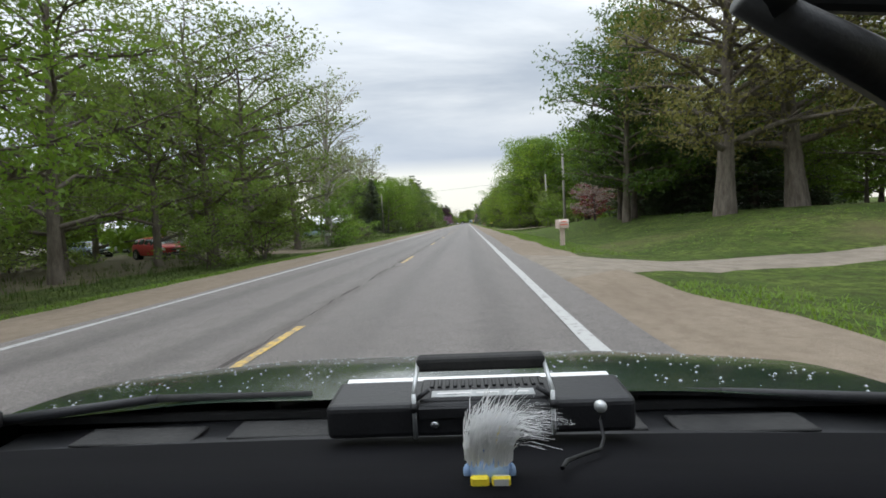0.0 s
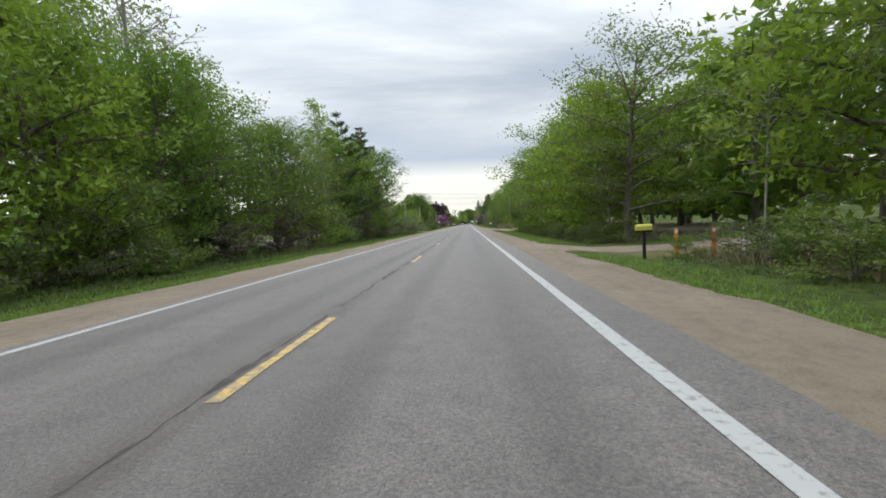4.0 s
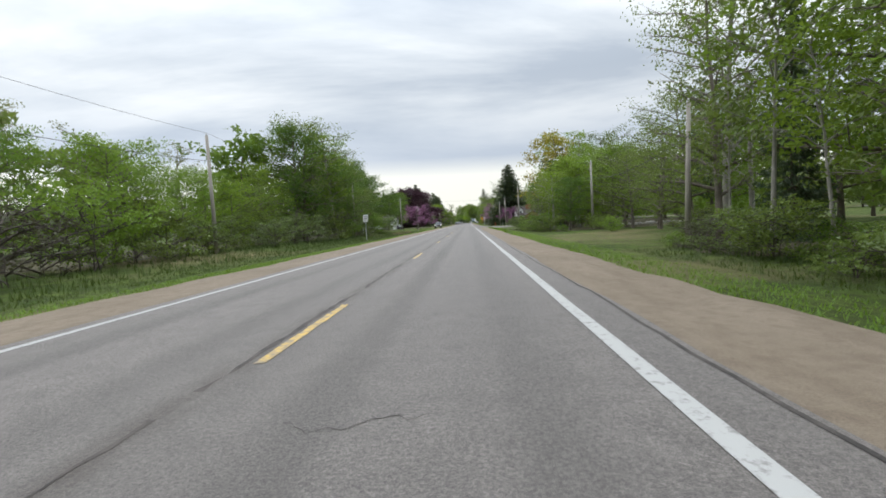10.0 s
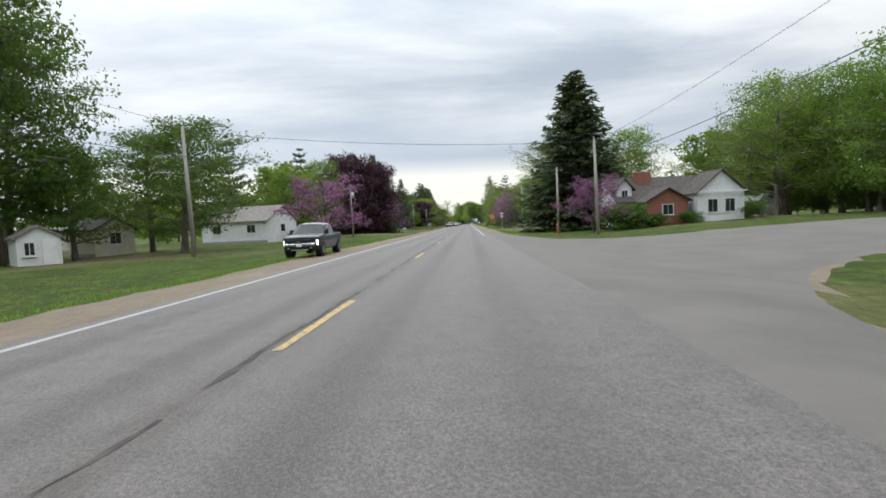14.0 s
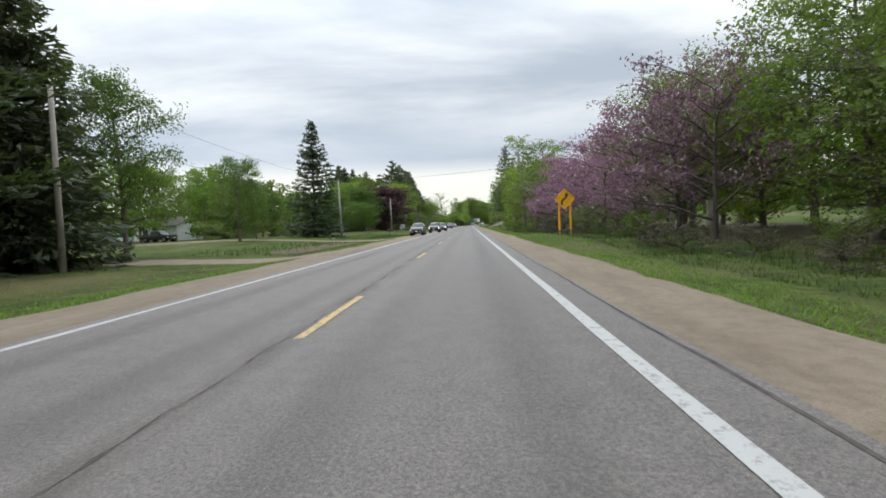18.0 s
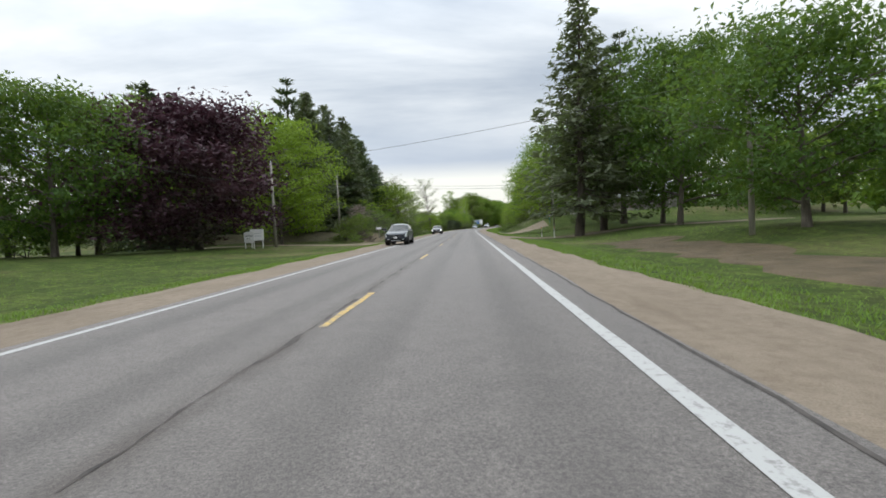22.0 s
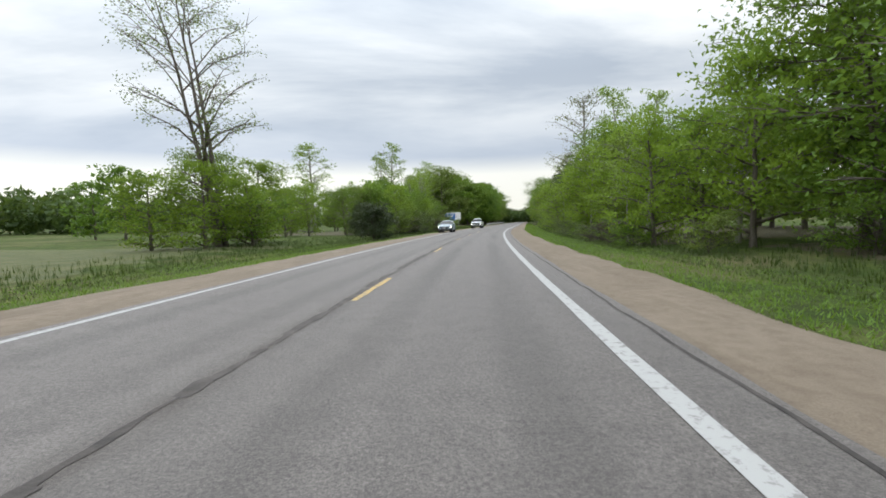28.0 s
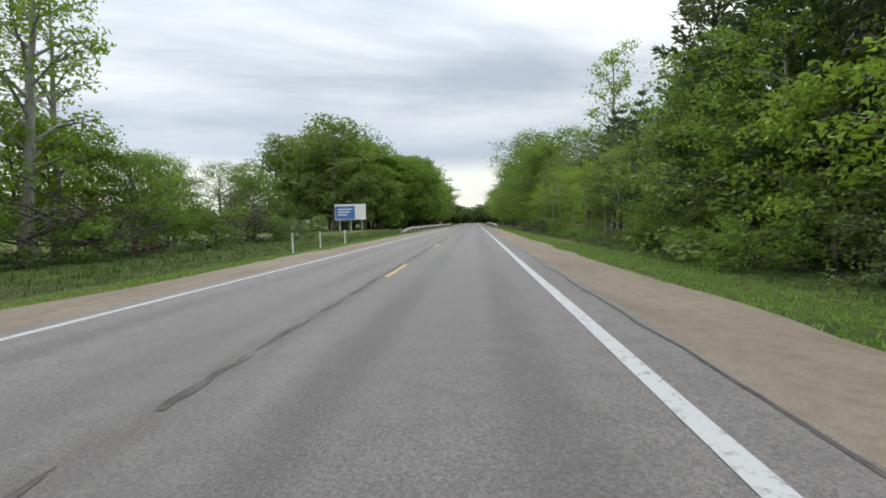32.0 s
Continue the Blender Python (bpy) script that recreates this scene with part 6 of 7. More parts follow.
def quonset(s, off):
    t = thing("round_roof_shed", at(s, off, ground_z(s, off) + 0.1, 20), "white round-roofed storage shed behind a house", "shed")
    bm = bmesh.new()
    prism(bm, [(-2.2, -0.3), (2.2, -0.3), (2.2, 1.2)] + [(2.2 * math.cos(a), 1.2 + 1.7 * math.sin(a)) for a in np.linspace(0.2, 2.94, 9)] + [(-2.2, 1.2)], -3, 3)
    bmesh.ops.transform(bm, matrix=pose(0, 0, 0, 0, 0, 90), verts=bm.verts)
    part("shell", bm, SIDING, t)
    door(t, 0, -3, 0.0, 1.6, 2.0, SIGNWHITE)
    return t


quonset(400, 39.9)


def low_house(s, off, turn, w, d, h, rise, wall, roof, label, windows, name="house", lift=0.3, door_x=None):
    t = thing(name, at(s, off, ground_z(s, off) + lift, turn), label, "house")
    gable_block(t, "wall", -w / 2, w / 2, 0, d, h, rise, wall, roof, "x")
    for x in windows:
        window(t, x, 0, h * 0.6, 1.2, 1.0)
    window(t, -w / 2, d * 0.5, h * 0.6, 1.1, 1.0, "x")
    window(t, w / 2, d * 0.5, h * 0.6, 1.1, 1.0, "x", 1)
    if door_x is not None:
        door(t, door_x, 0, 0.0)
        boxed("step", (door_x - 0.8, door_x + 0.8, -1.1, -0.05, -0.4, -0.06), WOOD_GREY, t)
    boxed("skirting", (-w / 2 + 0.03, w / 2 - 0.03, -0.02, d - 0.03, -0.6, 0.02), STONE, t)
    return t


low_house(204, 36.8, 8, 15, 5, 2.5, 0.9, SIDING, SHINGLE, "white mobile home with pale roof beside a gravel yard", (-5.5, -2.5, 5), lift=0.8, door_x=1.2)
low_house(390, -50, -12, 11, 4.5, 2.3, 0.5, SIDING_TAN, METALROOF, "cream mobile home on a grassy lot", (-3.5, 0, 3.5))
low_house(395, -29, -6, 9.5, 8, 2.6, 2.0, SIDING, SHINGLE, "white house with a grey gabled roof behind a lawn", (-2.5, 2.5))
low_house(376, -33, -10, 3.0, 4, 2.2, 1.0, SIDING_TAN, ROOF_BROWN, "small tan garden shed under trees", (), name="garden_shed")
low_house(48, -42, 8, 17, 7, 2.4, 1.1, SIDING_TAN, METALROOF, "long low cream house among yard trees", (-6, -2.5, 2.5, 6), door_x=0)
low_house(51, 37, -18, 9, 7, 2.6, 1.8, SIDING, SHINGLE, "white house half hidden by yard trees", (-2.6, 2.6), door_x=0.3)
low_house(514, -58, -10, 14, 7, 2.6, 1.6, SIDING, SHINGLE, "pale house at the back of a lawn", (-4, 0, 4))
low_house(446, -40, -10, 10, 7, 2.6, 1.6, SIDING, SHINGLE, "white house in the shade of dark trees", (-3, 3))


def little_shed(s, off):
    t = thing("garden_shed", at(s, off, ground_z(s, off) + 0.05, 55, 1.15), "small white gabled shed with dark window under trees", "shed")
    gable_block(t, "wall", -1.0, 1.0, 0, 2.6, 1.55, 0.65, SIDING, SHINGLE, "y", 0.15)
    window(t, -0.45, 0, 0.95, 0.45, 0.7)
    door(t, 0.45, 0, -0.02, 0.7, 1.5, SIGNWHITE)
    return t


little_shed(366, -26.8)


ROOF_GREY = mottled("weathered_grey_metal", (0.30, 0.30, 0.31), (0.40, 0.40, 0.41), 1.5, 18, 0.55, bump=0.15)


def porch_house(s, off):
    t = thing("log_house", at(s, off, 3.5, -6), "grey log house with metal roof and open porch on bank", "house")
    gable_block(t, "wall", -6, 9, 0, 7.5, 2.8, 2.6, WOOD_GREY, ROOF_GREY, "x", 0.5)
    q = [(-6.4, -2.6, 2.25), (7.4, -2.6, 2.25), (7.4, 0.1, 2.95), (-6.4, 0.1, 2.95)]
    V = q + [(a, b, c + 0.1) for a, b, c in q]
    quick("porch_roof", V, [(0, 1, 2, 3), (4, 5, 6, 7), (0, 1, 5, 4), (1, 2, 6, 5), (2, 3, 7, 6), (3, 0, 4, 7)], ROOF_GREY, t)
    boxed("porch_floor", (-6.2, 7.2, -2.5, -0.01, -1.4, 0.0), WOOD_GREY, t)
    for x in (-6, -3.4, -0.8, 1.8, 4.4, 7.0):
        boxed("porch_post", (x - 0.08, x + 0.08, -2.45, -2.29, 0, 2.3), WOOD_GREY, t)
    for z in (0.45, 0.85):
        boxed("porch_rail", (-6, 7, -2.42, -2.34, z, z + 0.07), WOOD_GREY, t)
    for x in (-4, 3.6):
        window(t, x, 0, 1.5, 1.3, 1.1)
    door(t, 0, 0, 0.0)
    return t


porch_house(627, 36.0)


def carport(s, off):
    t = thing("carport", at(s, off, ground_z(s, off) + 0.05, 4), "open carport with a pitched white metal roof", "carport")
    for y0, y1 in ((-0.3, 3.0), (6.3, 3.0)):
        q = [(-6.0, y0, 2.6), (6.0, y0, 2.6), (6.0, y1, 4.3), (-6.0, y1, 4.3)]
        V = q + [(a, b, c + 0.08) for a, b, c in q]
        quick("roof_slope", V, [(0, 1, 2, 3), (4, 5, 6, 7), (0, 1, 5, 4), (1, 2, 6, 5), (2, 3, 7, 6), (3, 0, 4, 7)], METALROOF, t)
    boxed("fascia", (-5.85, 5.85, -0.1, -0.03, 2.42, 2.6), SIGNWHITE, t)
    for x in (-5.5, -1.9, 1.9, 5.5):
        for y in (0.3, 5.7):
            boxed("post", (x - 0.07, x + 0.07, y - 0.07, y + 0.07, -0.3, 2.55), SIGNWHITE, t)
    boxed("back_wall", (-5.8, 5.8, 6.03, 6.13, -0.3, 2.6), SIDING_TAN, t)
    return t


carport(88.5, -28.0)

# ---- fences, walls, guard rails ----


def rail_fence(s0, s1, off):
    t = thing("split_rail_fence", Matrix.Identity(4), "weathered grey split-rail fence along a grassy bank", "fence")
    posts = np.arange(s0, s1 + 0.1, 3.0)
    for s in posts:
        p = along(s, off, ground_z(s, off))
        rodded("post", p - Vector((0, 0, 0.3)), p + Vector((0, 0, 1.15)), 0.07, WOOD_GREY, t, sides=6)
    for a, b in zip(posts, posts[1:]):
        for z in (0.45, 0.95):
            rodded("rail", along(a, off, ground_z(a, off) + z), along(b, off, ground_z(b, off) + z), 0.05, WOOD_GREY, t, sides=6)


rail_fence(624, 690, 17.2)


def stone_row(s, off0, off1, label):
    t = thing("stone_wall", Matrix.Identity(4), label, "stone wall")
    rng = random.Random(int(s))
    o = off0
    while o < off1:
        bm = bmesh.new()
        bmesh.ops.create_icosphere(bm, subdivisions=1, radius=1)
        sx, sy, sz = rng.uniform(0.25, 0.45), rng.uniform(0.25, 0.4), rng.uniform(0.18, 0.32)
        for v in bm.verts:
            v.co = Vector((v.co.x * sx, v.co.y * sy, v.co.z * sz)) * rng.uniform(0.85, 1.15)
        ss = s + rng.uniform(-0.4, 0.4)
        p = along(ss, o, ground_z(ss, o) + sz * 0.45)
        bmesh.ops.transform(bm, matrix=pose(p.x, p.y, p.z, 0, 0, rng.uniform(0, 360)), verts=bm.verts)
        part("stone", bm, STONE, t)
        o += sx * 1.25


stone_row(624, 17, 34, "low wall of grey field stones below a house")
stone_row(623.3, 18, 33, "low wall of grey field stones below a house")
stone_row(302, 20, 36, "pale row of field stones at a lawn edge")


def guard_rail(s0, s1, off, label):
    t = thing("guard_rail", Matrix.Identity(4), label, "guard rail")
    sec = [(0.0, 0.42), (0.05, 0.47), (0.05, 0.52), (0.0, 0.57), (0.05, 0.62), (0.05, 0.68), (0.0, 0.73)]
    V, F = [], []
    side = -1 if off < 0 else 1
    ss = np.arange(s0, s1 + 0.1, 4.0)
    for s in ss:
        dip = 0.35 * (1 - soft(s, s0, s0 + 8))
        for o, z in sec:
            V.append(along(s, off - side * o, z - dip))
        for o, z in sec[::-1]:
            V.append(along(s, off - side * (o - 0.012), z - dip))
    n = 2 * len(sec)
    for i in range(len(ss) - 1):
        for j in range(n):
            F.append((i * n + j, i * n + (j + 1) % n, (i + 1) * n + (j + 1) % n, (i + 1) * n + j))
    quick("rail", V, F, GALV, t)
    for s in ss:
        p = along(s, off + side * 0.12, 0)
        boxed("post", (p.x - 0.07, p.x + 0.07, p.y - 0.08, p.y + 0.08, -0.7, 0.7), WOOD_GREY, t)


guard_rail(822, 930, -6.4, "galvanised steel guard rail on wooden posts")
guard_rail(862, 960, 6.5, "galvanised steel guard rail on wooden posts")

# ---- vehicles ----
k = Mat("lit_headlamp", 0.2)
k.color((0.8, 0.8, 0.76))
k.b.inputs["Emission Color"].default_value = (1, 0.96, 0.88, 1)
k.b.inputs["Emission Strength"].default_value = 2.5
LAMP_ON = k.m

# keys along the length from the nose: (y, value) for the sill, the body's half width, the belt, the roof's half width and the top
SHAPES = {
    "suv": dict(L=4.52, sill=((0, .40), (.15, .27), (.6, .23), (4.0, .23), (4.35, .30), (4.52, .42)), w=((0, .70), (.12, .82), (.45, .89), (1.4, .92), (3.6, .92), (4.2, .88), (4.52, .78)),
                belt=((0, .74), (.12, .85), (.5, .94), (1.25, 1.03), (3.9, 1.13), (4.35, 1.06), (4.52, .92)), wt=((0, .60), (.5, .74), (1.2, .80), (2.0, .66), (2.6, .645), (3.8, .62), (4.3, .68), (4.52, .64)),
                top=((0, .82), (.1, .92), (.5, 1.02), (1.1, 1.09), (1.2, 1.11), (2.0, 1.60), (2.6, 1.68), (3.4, 1.665), (4.0, 1.585), (4.36, 1.14), (4.46, 1.07), (4.52, .98)),
                cowl=1.2, roof=2.0, pillars=((2.56, 2.66), (3.36, 3.46)), tail=4.0, end=4.36, axles=(0.90, 3.58), r=0.35),
    "pickup": dict(L=5.8, sill=((0, .50), (.1, .38), (.5, .34), (5.4, .36), (5.8, .5)), w=((0, .86), (.08, .93), (.4, .97), (1.4, .99), (5.4, .98), (5.8, .93)),
                   belt=((0, .98), (.08, 1.04), (.5, 1.10), (1.45, 1.16), (3.62, 1.19), (3.76, 1.16), (5.8, 1.14)), wt=((0, .80), (.4, .86), (1.4, .88), (2.1, .74), (2.6, .73), (3.4, .73), (3.62, .76), (3.76, .93), (5.8, .92)),
                   top=((0, 1.05), (.08, 1.12), (.5, 1.18), (1.4, 1.24), (1.45, 1.25), (2.1, 1.78), (2.6, 1.86), (3.4, 1.85), (3.6, 1.76), (3.74, 1.24), (5.74, 1.23), (5.8, 1.18)),
                   cowl=1.45, roof=2.1, pillars=((2.74, 2.84),), tail=3.5, end=3.72, axles=(0.98, 4.55), r=0.40),
}


def reshaped(kind, fl, fz, ft):
    """The same keys, longer or lower: factors for the length, the body's height and the height of the cabin."""
    a = SHAPES[kind]
    q = {}
    for k_, v in a.items():
        if k_ in ("belt", "top"):
            q[k_] = tuple((y * fl, (z * fz if z < 1.12 else 1.12 * fz + (z - 1.12) * ft)) for y, z in v)
        elif isinstance(v, tuple) and k_ != "axles" and k_ != "pillars":
            q[k_] = tuple((y * fl, z) for y, z in v)
        elif k_ in ("axles",):
            q[k_] = tuple(y * fl for y in v)
        elif k_ == "pillars":
            q[k_] = tuple((y0 * fl, y1 * fl) for y0, y1 in v)
        else:
            q[k_] = v if k_ == "r" else v * fl
    return q


SHAPES["hatch"] = reshaped("suv", 0.96, 0.95, 0.86)
SHAPES["wagon"] = reshaped("suv", 1.055, 0.95, 0.92)
CAR_MESH = {}


def wheel(parent, x, y, r, name="wheel"):
    side = 1 if x > 0 else -1
    if ("hub", r) not in CAR_MESH:
        bm = bmesh.new()
        rod(bm, (-0.05, 0, 0), (0.02, 0, 0), r * 0.5, sides=16)
        me = bpy.data.meshes.new("hub")
        bm.to_mesh(me)
        bm.free()
        me.materials.append(BLACKPLASTIC)
        CAR_MESH["hub", r] = me
    w = link_mesh(name, CAR_MESH["hub", r], parent)
    w.location = (x, y, r)
    if ("tyre", r, side) not in CAR_MESH:
        bm = bmesh.new()
        prof = [(0.0, 0.66), (0.02, 0.95), (0.06, 1.0), (0.17, 1.0), (0.21, 0.95), (0.22, 0.66)]
        n = 22
        rows = [[bm.verts.new((side * (0.11 - px), r * pr * math.cos(a), r * pr * math.sin(a))) for px, pr in prof] for a in np.arange(n) * 2 * math.pi / n]
        for i in range(n):
            for j in range(len(prof) - 1):
                bm.faces.new((rows[i][j], rows[(i + 1) % n][j], rows[(i + 1) % n][j + 1], rows[i][j + 1]))
        bmesh.ops.recalc_face_normals(bm, faces=bm.faces)
        me = bpy.data.meshes.new("tyre")
        bm.to_mesh(me)
        bm.free()
        me.materials.append(RUBBER)
        CAR_MESH["tyre", r, side] = me
        bm = bmesh.new()
        rod(bm, (side * 0.05, 0, 0), (side * 0.07, 0, 0), r * 0.2, sides=12)
        for kk in range(5):
            a = kk * 1.2566
            vs = box(bm, 0.045, 0.075, -0.045, 0.045, 0.0, r * 0.66, 0.008)
            bmesh.ops.transform(bm, matrix=pose(0 if side > 0 else -0.12, 0, 0, math.degrees(a), 0, 0), verts=vs)
        ring = [[bm.verts.new((side * px, r * pr * math.cos(a), r * pr * math.sin(a))) for px, pr in ((0.09, 0.68), (0.09, 0.60), (-0.06, 0.58))] for a in np.arange(22) * 2 * math.pi / 22]
        for i in range(22):
            for j in range(2):
                bm.faces.new((ring[i][j], ring[(i + 1) % 22][j], ring[(i + 1) % 22][j + 1], ring[i][j + 1]))
        bmesh.ops.recalc_face_normals(bm, faces=bm.faces)
        me = bpy.data.meshes.new("rim")
        bm.to_mesh(me)
        bm.free()
        me.materials.append(ALLOY)
        CAR_MESH["rim", r, side] = me
    link_mesh("tyre", CAR_MESH["tyre", r, side], w)
    link_mesh("rim", CAR_MESH["rim", r, side], w, label="alloy rim")
    return w


def car_loft(spec):
    """Rings of points round the body from nose to tail, with the places of the rings."""
    L = spec["L"]
    ys = set(np.linspace(0, L, 34).round(3)) | {0.03, 0.09, 0.16, 0.24, 0.42, spec["cowl"], spec["roof"], spec["tail"], spec["end"], L - 0.03}
    ys |= {y for p in spec["pillars"] for y in p} | {y for y, z in spec["top"]}
    ys = sorted(ys)
    ys = [y for i, y in enumerate(ys) if i == 0 or y - ys[i - 1] > 0.012]
    val = lambda key, y: float(np.interp(y, *zip(*spec[key])))
    rings = []
    for y in ys:
        zb, w, zl, wt, zt = (val(k_, y) for k_ in ("sill", "w", "belt", "wt", "top"))
        zl = min(zl, zt - 0.015)
        h = zl - zb
        g = zt - zl
        pts = [(w * 0.80, zb), (w * 0.95, zb + 0.09 * min(1, h)), (w * 0.995, zb + 0.36 * h), (w, zb + 0.62 * h), (w * 0.992, zb + 0.82 * h), (w * 0.968, zl)]
        for t in (0.06, 0.34, 0.67, 0.92):
            bow = 0.03 * math.sin(math.pi * t) * min(1, g / 0.4)
            pts.append((w * 0.955 * (1 - t) + wt * t + bow, zl + (g - 0.05 * min(1, g / 0.2)) * t))
        pts += [(wt * 0.93, zt - 0.028 * min(1, g / 0.1)), (wt * 0.55, zt), (0.0, zt + 0.012)]
        ring = []
        for x, z in pts + [(-x, z) for x, z in pts[-2::-1]]:
            f = abs(x) / max(w, 0.01)
            ring.append((x, y + 0.20 * f ** 3 * max(0.0, 1 - y / 0.7) - 0.16 * f ** 3 * max(0.0, 1 - (L - y) / 0.6), z))
        rings.append(ring)
    return ys, rings


def vehicle(kind, m, colour, label, lit=False, name="car", cat="car", rails=False, size=1.0):
    spec = SHAPES[kind]
    ys, rings = car_loft(spec)
    L, n, big = spec["L"], len(rings[0]), kind == "pickup"
    t = thing(name, m @ Matrix.Diagonal((size, size, size, 1)), label, cat)
    flat = [p for row in rings for p in row]
    idx = lambda i, j: i * n + j % n
    groups = {}
    for i in range(len(ys) - 1):
        y = (ys[i] + ys[i + 1]) / 2
        for j in range(n):
            q = j if j < n // 2 else n - 2 - j  # strip from the sill up, the same on both sides
            side = "a" if j < n // 2 else "b"
            key = "body"
            if j == n - 1:
                key = "underside"
            elif q >= 9 and spec["cowl"] < y < spec["roof"]:
                key = "windscreen"
            elif q >= 9 and spec["tail"] + 0.02 < y < spec["end"]:
                key = "rear_window"
            elif 6 <= q <= 8 and spec["cowl"] + 0.3 < y < spec["tail"] - 0.02 and not any(a < y < b for a, b in spec["pillars"]):
                k_ = sum(y > b for a, b in spec["pillars"])
                key = "side_window_%s%d" % (side, k_)
            elif q <= 1 and (y < 0.5 or y > L - 0.4) or q == 0:
                key = "lower_cladding"
            elif q in (3, 4) and 0.03 < y < 0.42 and not big:
                key = "headlight_" + side
            elif q in (2, 3) and 0.0 < y < 0.16 and big:
                key = "headlight_" + side
            elif q in (3, 4) and y > L - 0.3:
                key = "tail_lamp_" + side
            groups.setdefault(key, []).append((idx(i, j), idx(i, j + 1), idx(i + 1, j + 1), idx(i + 1, j)))
    look_of = {"body": PAINT[colour], "underside": BLACKPLASTIC, "lower_cladding": BLACKPLASTIC, "windscreen": CARGLASS, "rear_window": CARGLASS}
    for key, faces in groups.items():
        nm = key.rsplit("_", 1)[0] if key[:4] in ("side", "head", "tail") else key
        mat = look_of.get(key) or (CARGLASS if key[:4] == "side" else (LAMP_ON if lit else LAMPGLASS) if key[:4] == "head" else REDPAINT)
        used = sorted({v for f in faces for v in f})
        back = {v: i for i, v in enumerate(used)}
        lab = {"windscreen": "dark reflecting windscreen", "side_window": "tinted side window", "headlight": "clear headlamp", "tail_lamp": "red tail lamp", "lower_cladding": "black plastic cladding"}.get(nm, "")
        ob = quick(nm, [flat[v] for v in used], [tuple(back[v] for v in f) for f in faces], mat, t, lab, smooth=True)
        ob.data.set_sharp_from_angle(angle=radians(38))
    # the flat of the nose and of the tail
    mid = [p for p in rings[0]]
    quick("front_panel", mid, [tuple(range(n))], PAINT[colour], t)
    quick("rear_panel", rings[-1], [tuple(range(n))[::-1]], PAINT[colour], t)
    val = lambda key, y: float(np.interp(y, *zip(*spec[key])))
    z1, zb, w1 = val("belt", 0.02), val("sill", 0.1), val("w", 0.05)
    gw = 0.66 if big else 0.48
    g0, g1 = (z1 - 0.32, z1 - 0.02) if big else (z1 - 0.15, z1 - 0.01)
    g = boxed("grille", (-gw, gw, -0.02, 0.08, g0, g1), BLACKPLASTIC, t, "dark front grille", 0.03)
    for i in range(2):
        z = g0 + (g1 - g0) * (0.3 + 0.32 * i)
        boxed("grille_bar", (-gw + 0.04, gw - 0.04, -0.028, -0.018, z, z + 0.016), BLACKPLASTIC if big else CHROME, g, "grille bar")
    boxed("badge", (-0.09, 0.09, -0.036, -0.02, (g0 + g1) / 2 - 0.03, (g0 + g1) / 2 + 0.03), CHROME, t, bevel=0.02)
    boxed("air_intake", (-w1 * 0.62, w1 * 0.62, -0.018, 0.08, zb + 0.06, zb + 0.2), BLACKPLASTIC, t, "black lower air intake", 0.03)
    boxed("front_bumper", (-w1 * 0.9, w1 * 0.9, -0.05, 0.14, zb + 0.22, zb + (0.38 if big else 0.27)), CHROME if big else PAINT[colour], t, "front bumper", 0.04)
    boxed("skid_plate", (-w1 * 0.5, w1 * 0.5, -0.035, 0.1, zb + 0.0, zb + 0.05), ALLOY, t, "silver skid plate", 0.015)
    boxed("number_plate", (-0.15, 0.15, -0.062, -0.052, zb + 0.2, zb + 0.31), SIGNWHITE, t, bevel=0)
    yc, zc = spec["cowl"], val("belt", spec["cowl"])
    for sx in (-1, 1):
        boxed("fog_lamp", (sx * 0.58 - 0.06, sx * 0.58 + 0.06, 0.015, 0.09, zb + 0.09, zb + 0.16), LAMPGLASS, t, bevel=0.02)
        boxed("wing_mirror", (min(sx * 0.93, sx * 1.1), max(sx * 0.93, sx * 1.1), yc + 0.36, yc + 0.48, zc + 0.03, zc + (0.32 if big else 0.19)), BLACKPLASTIC if big else PAINT[colour], t, bevel=0.04)
        rodded("mirror_foot", (sx * 0.86, yc + 0.42, zc + 0.0), (sx * 0.97, yc + 0.42, zc + 0.09), 0.025, BLACKPLASTIC, t)
        for a, b in ((spec["roof"] + 0.34, spec["roof"] + 0.5), (spec["roof"] + 1.2, spec["roof"] + 1.36)):
            if b < spec["tail"]:
                zz = val("belt", a) - 0.14
                boxed("door_handle", (min(sx * 0.9, sx * 0.945), max(sx * 0.9, sx * 0.945), a, b, zz, zz + 0.03), PAINT[colour], t, bevel=0.008)
        if rails:
            y0, y1 = spec["roof"] + 0.3, spec["tail"] - 0.1
            rodded("roof_rail", (sx * 0.57, y0, val("top", y0) + 0.045), (sx * 0.57, y1, val("top", y1) + 0.045), 0.018, BLACKPLASTIC, t)
    if big:
        # the bed is closed: the shade inside it is a flat black panel
        boxed("load_bed", (-0.78, 0.78, 3.9, 5.62, 1.2, 1.262), BLACKPLASTIC, t, "dark open load bed")
    r = spec["r"]
    for ya in spec["axles"]:
        wx = val("w", ya)
        for sx in (-1, 1):
            wheel(t, sx * (wx - 0.055), ya, r)
            bm = bmesh.new()
            rod(bm, (sx * (wx + 0.012), ya, r + 0.02), (sx * (wx - 0.32), ya, r + 0.02), r * 1.15, sides=24)
            part("wheel_arch", bm, BLACKPLASTIC, t, "dark wheel arch")
    return t


def lane(s, off=-1.9, turn=0.0):
    """A pose for an oncoming vehicle: its nose at station s, towards the camera."""
    return at(s, off, 0.0, turn)


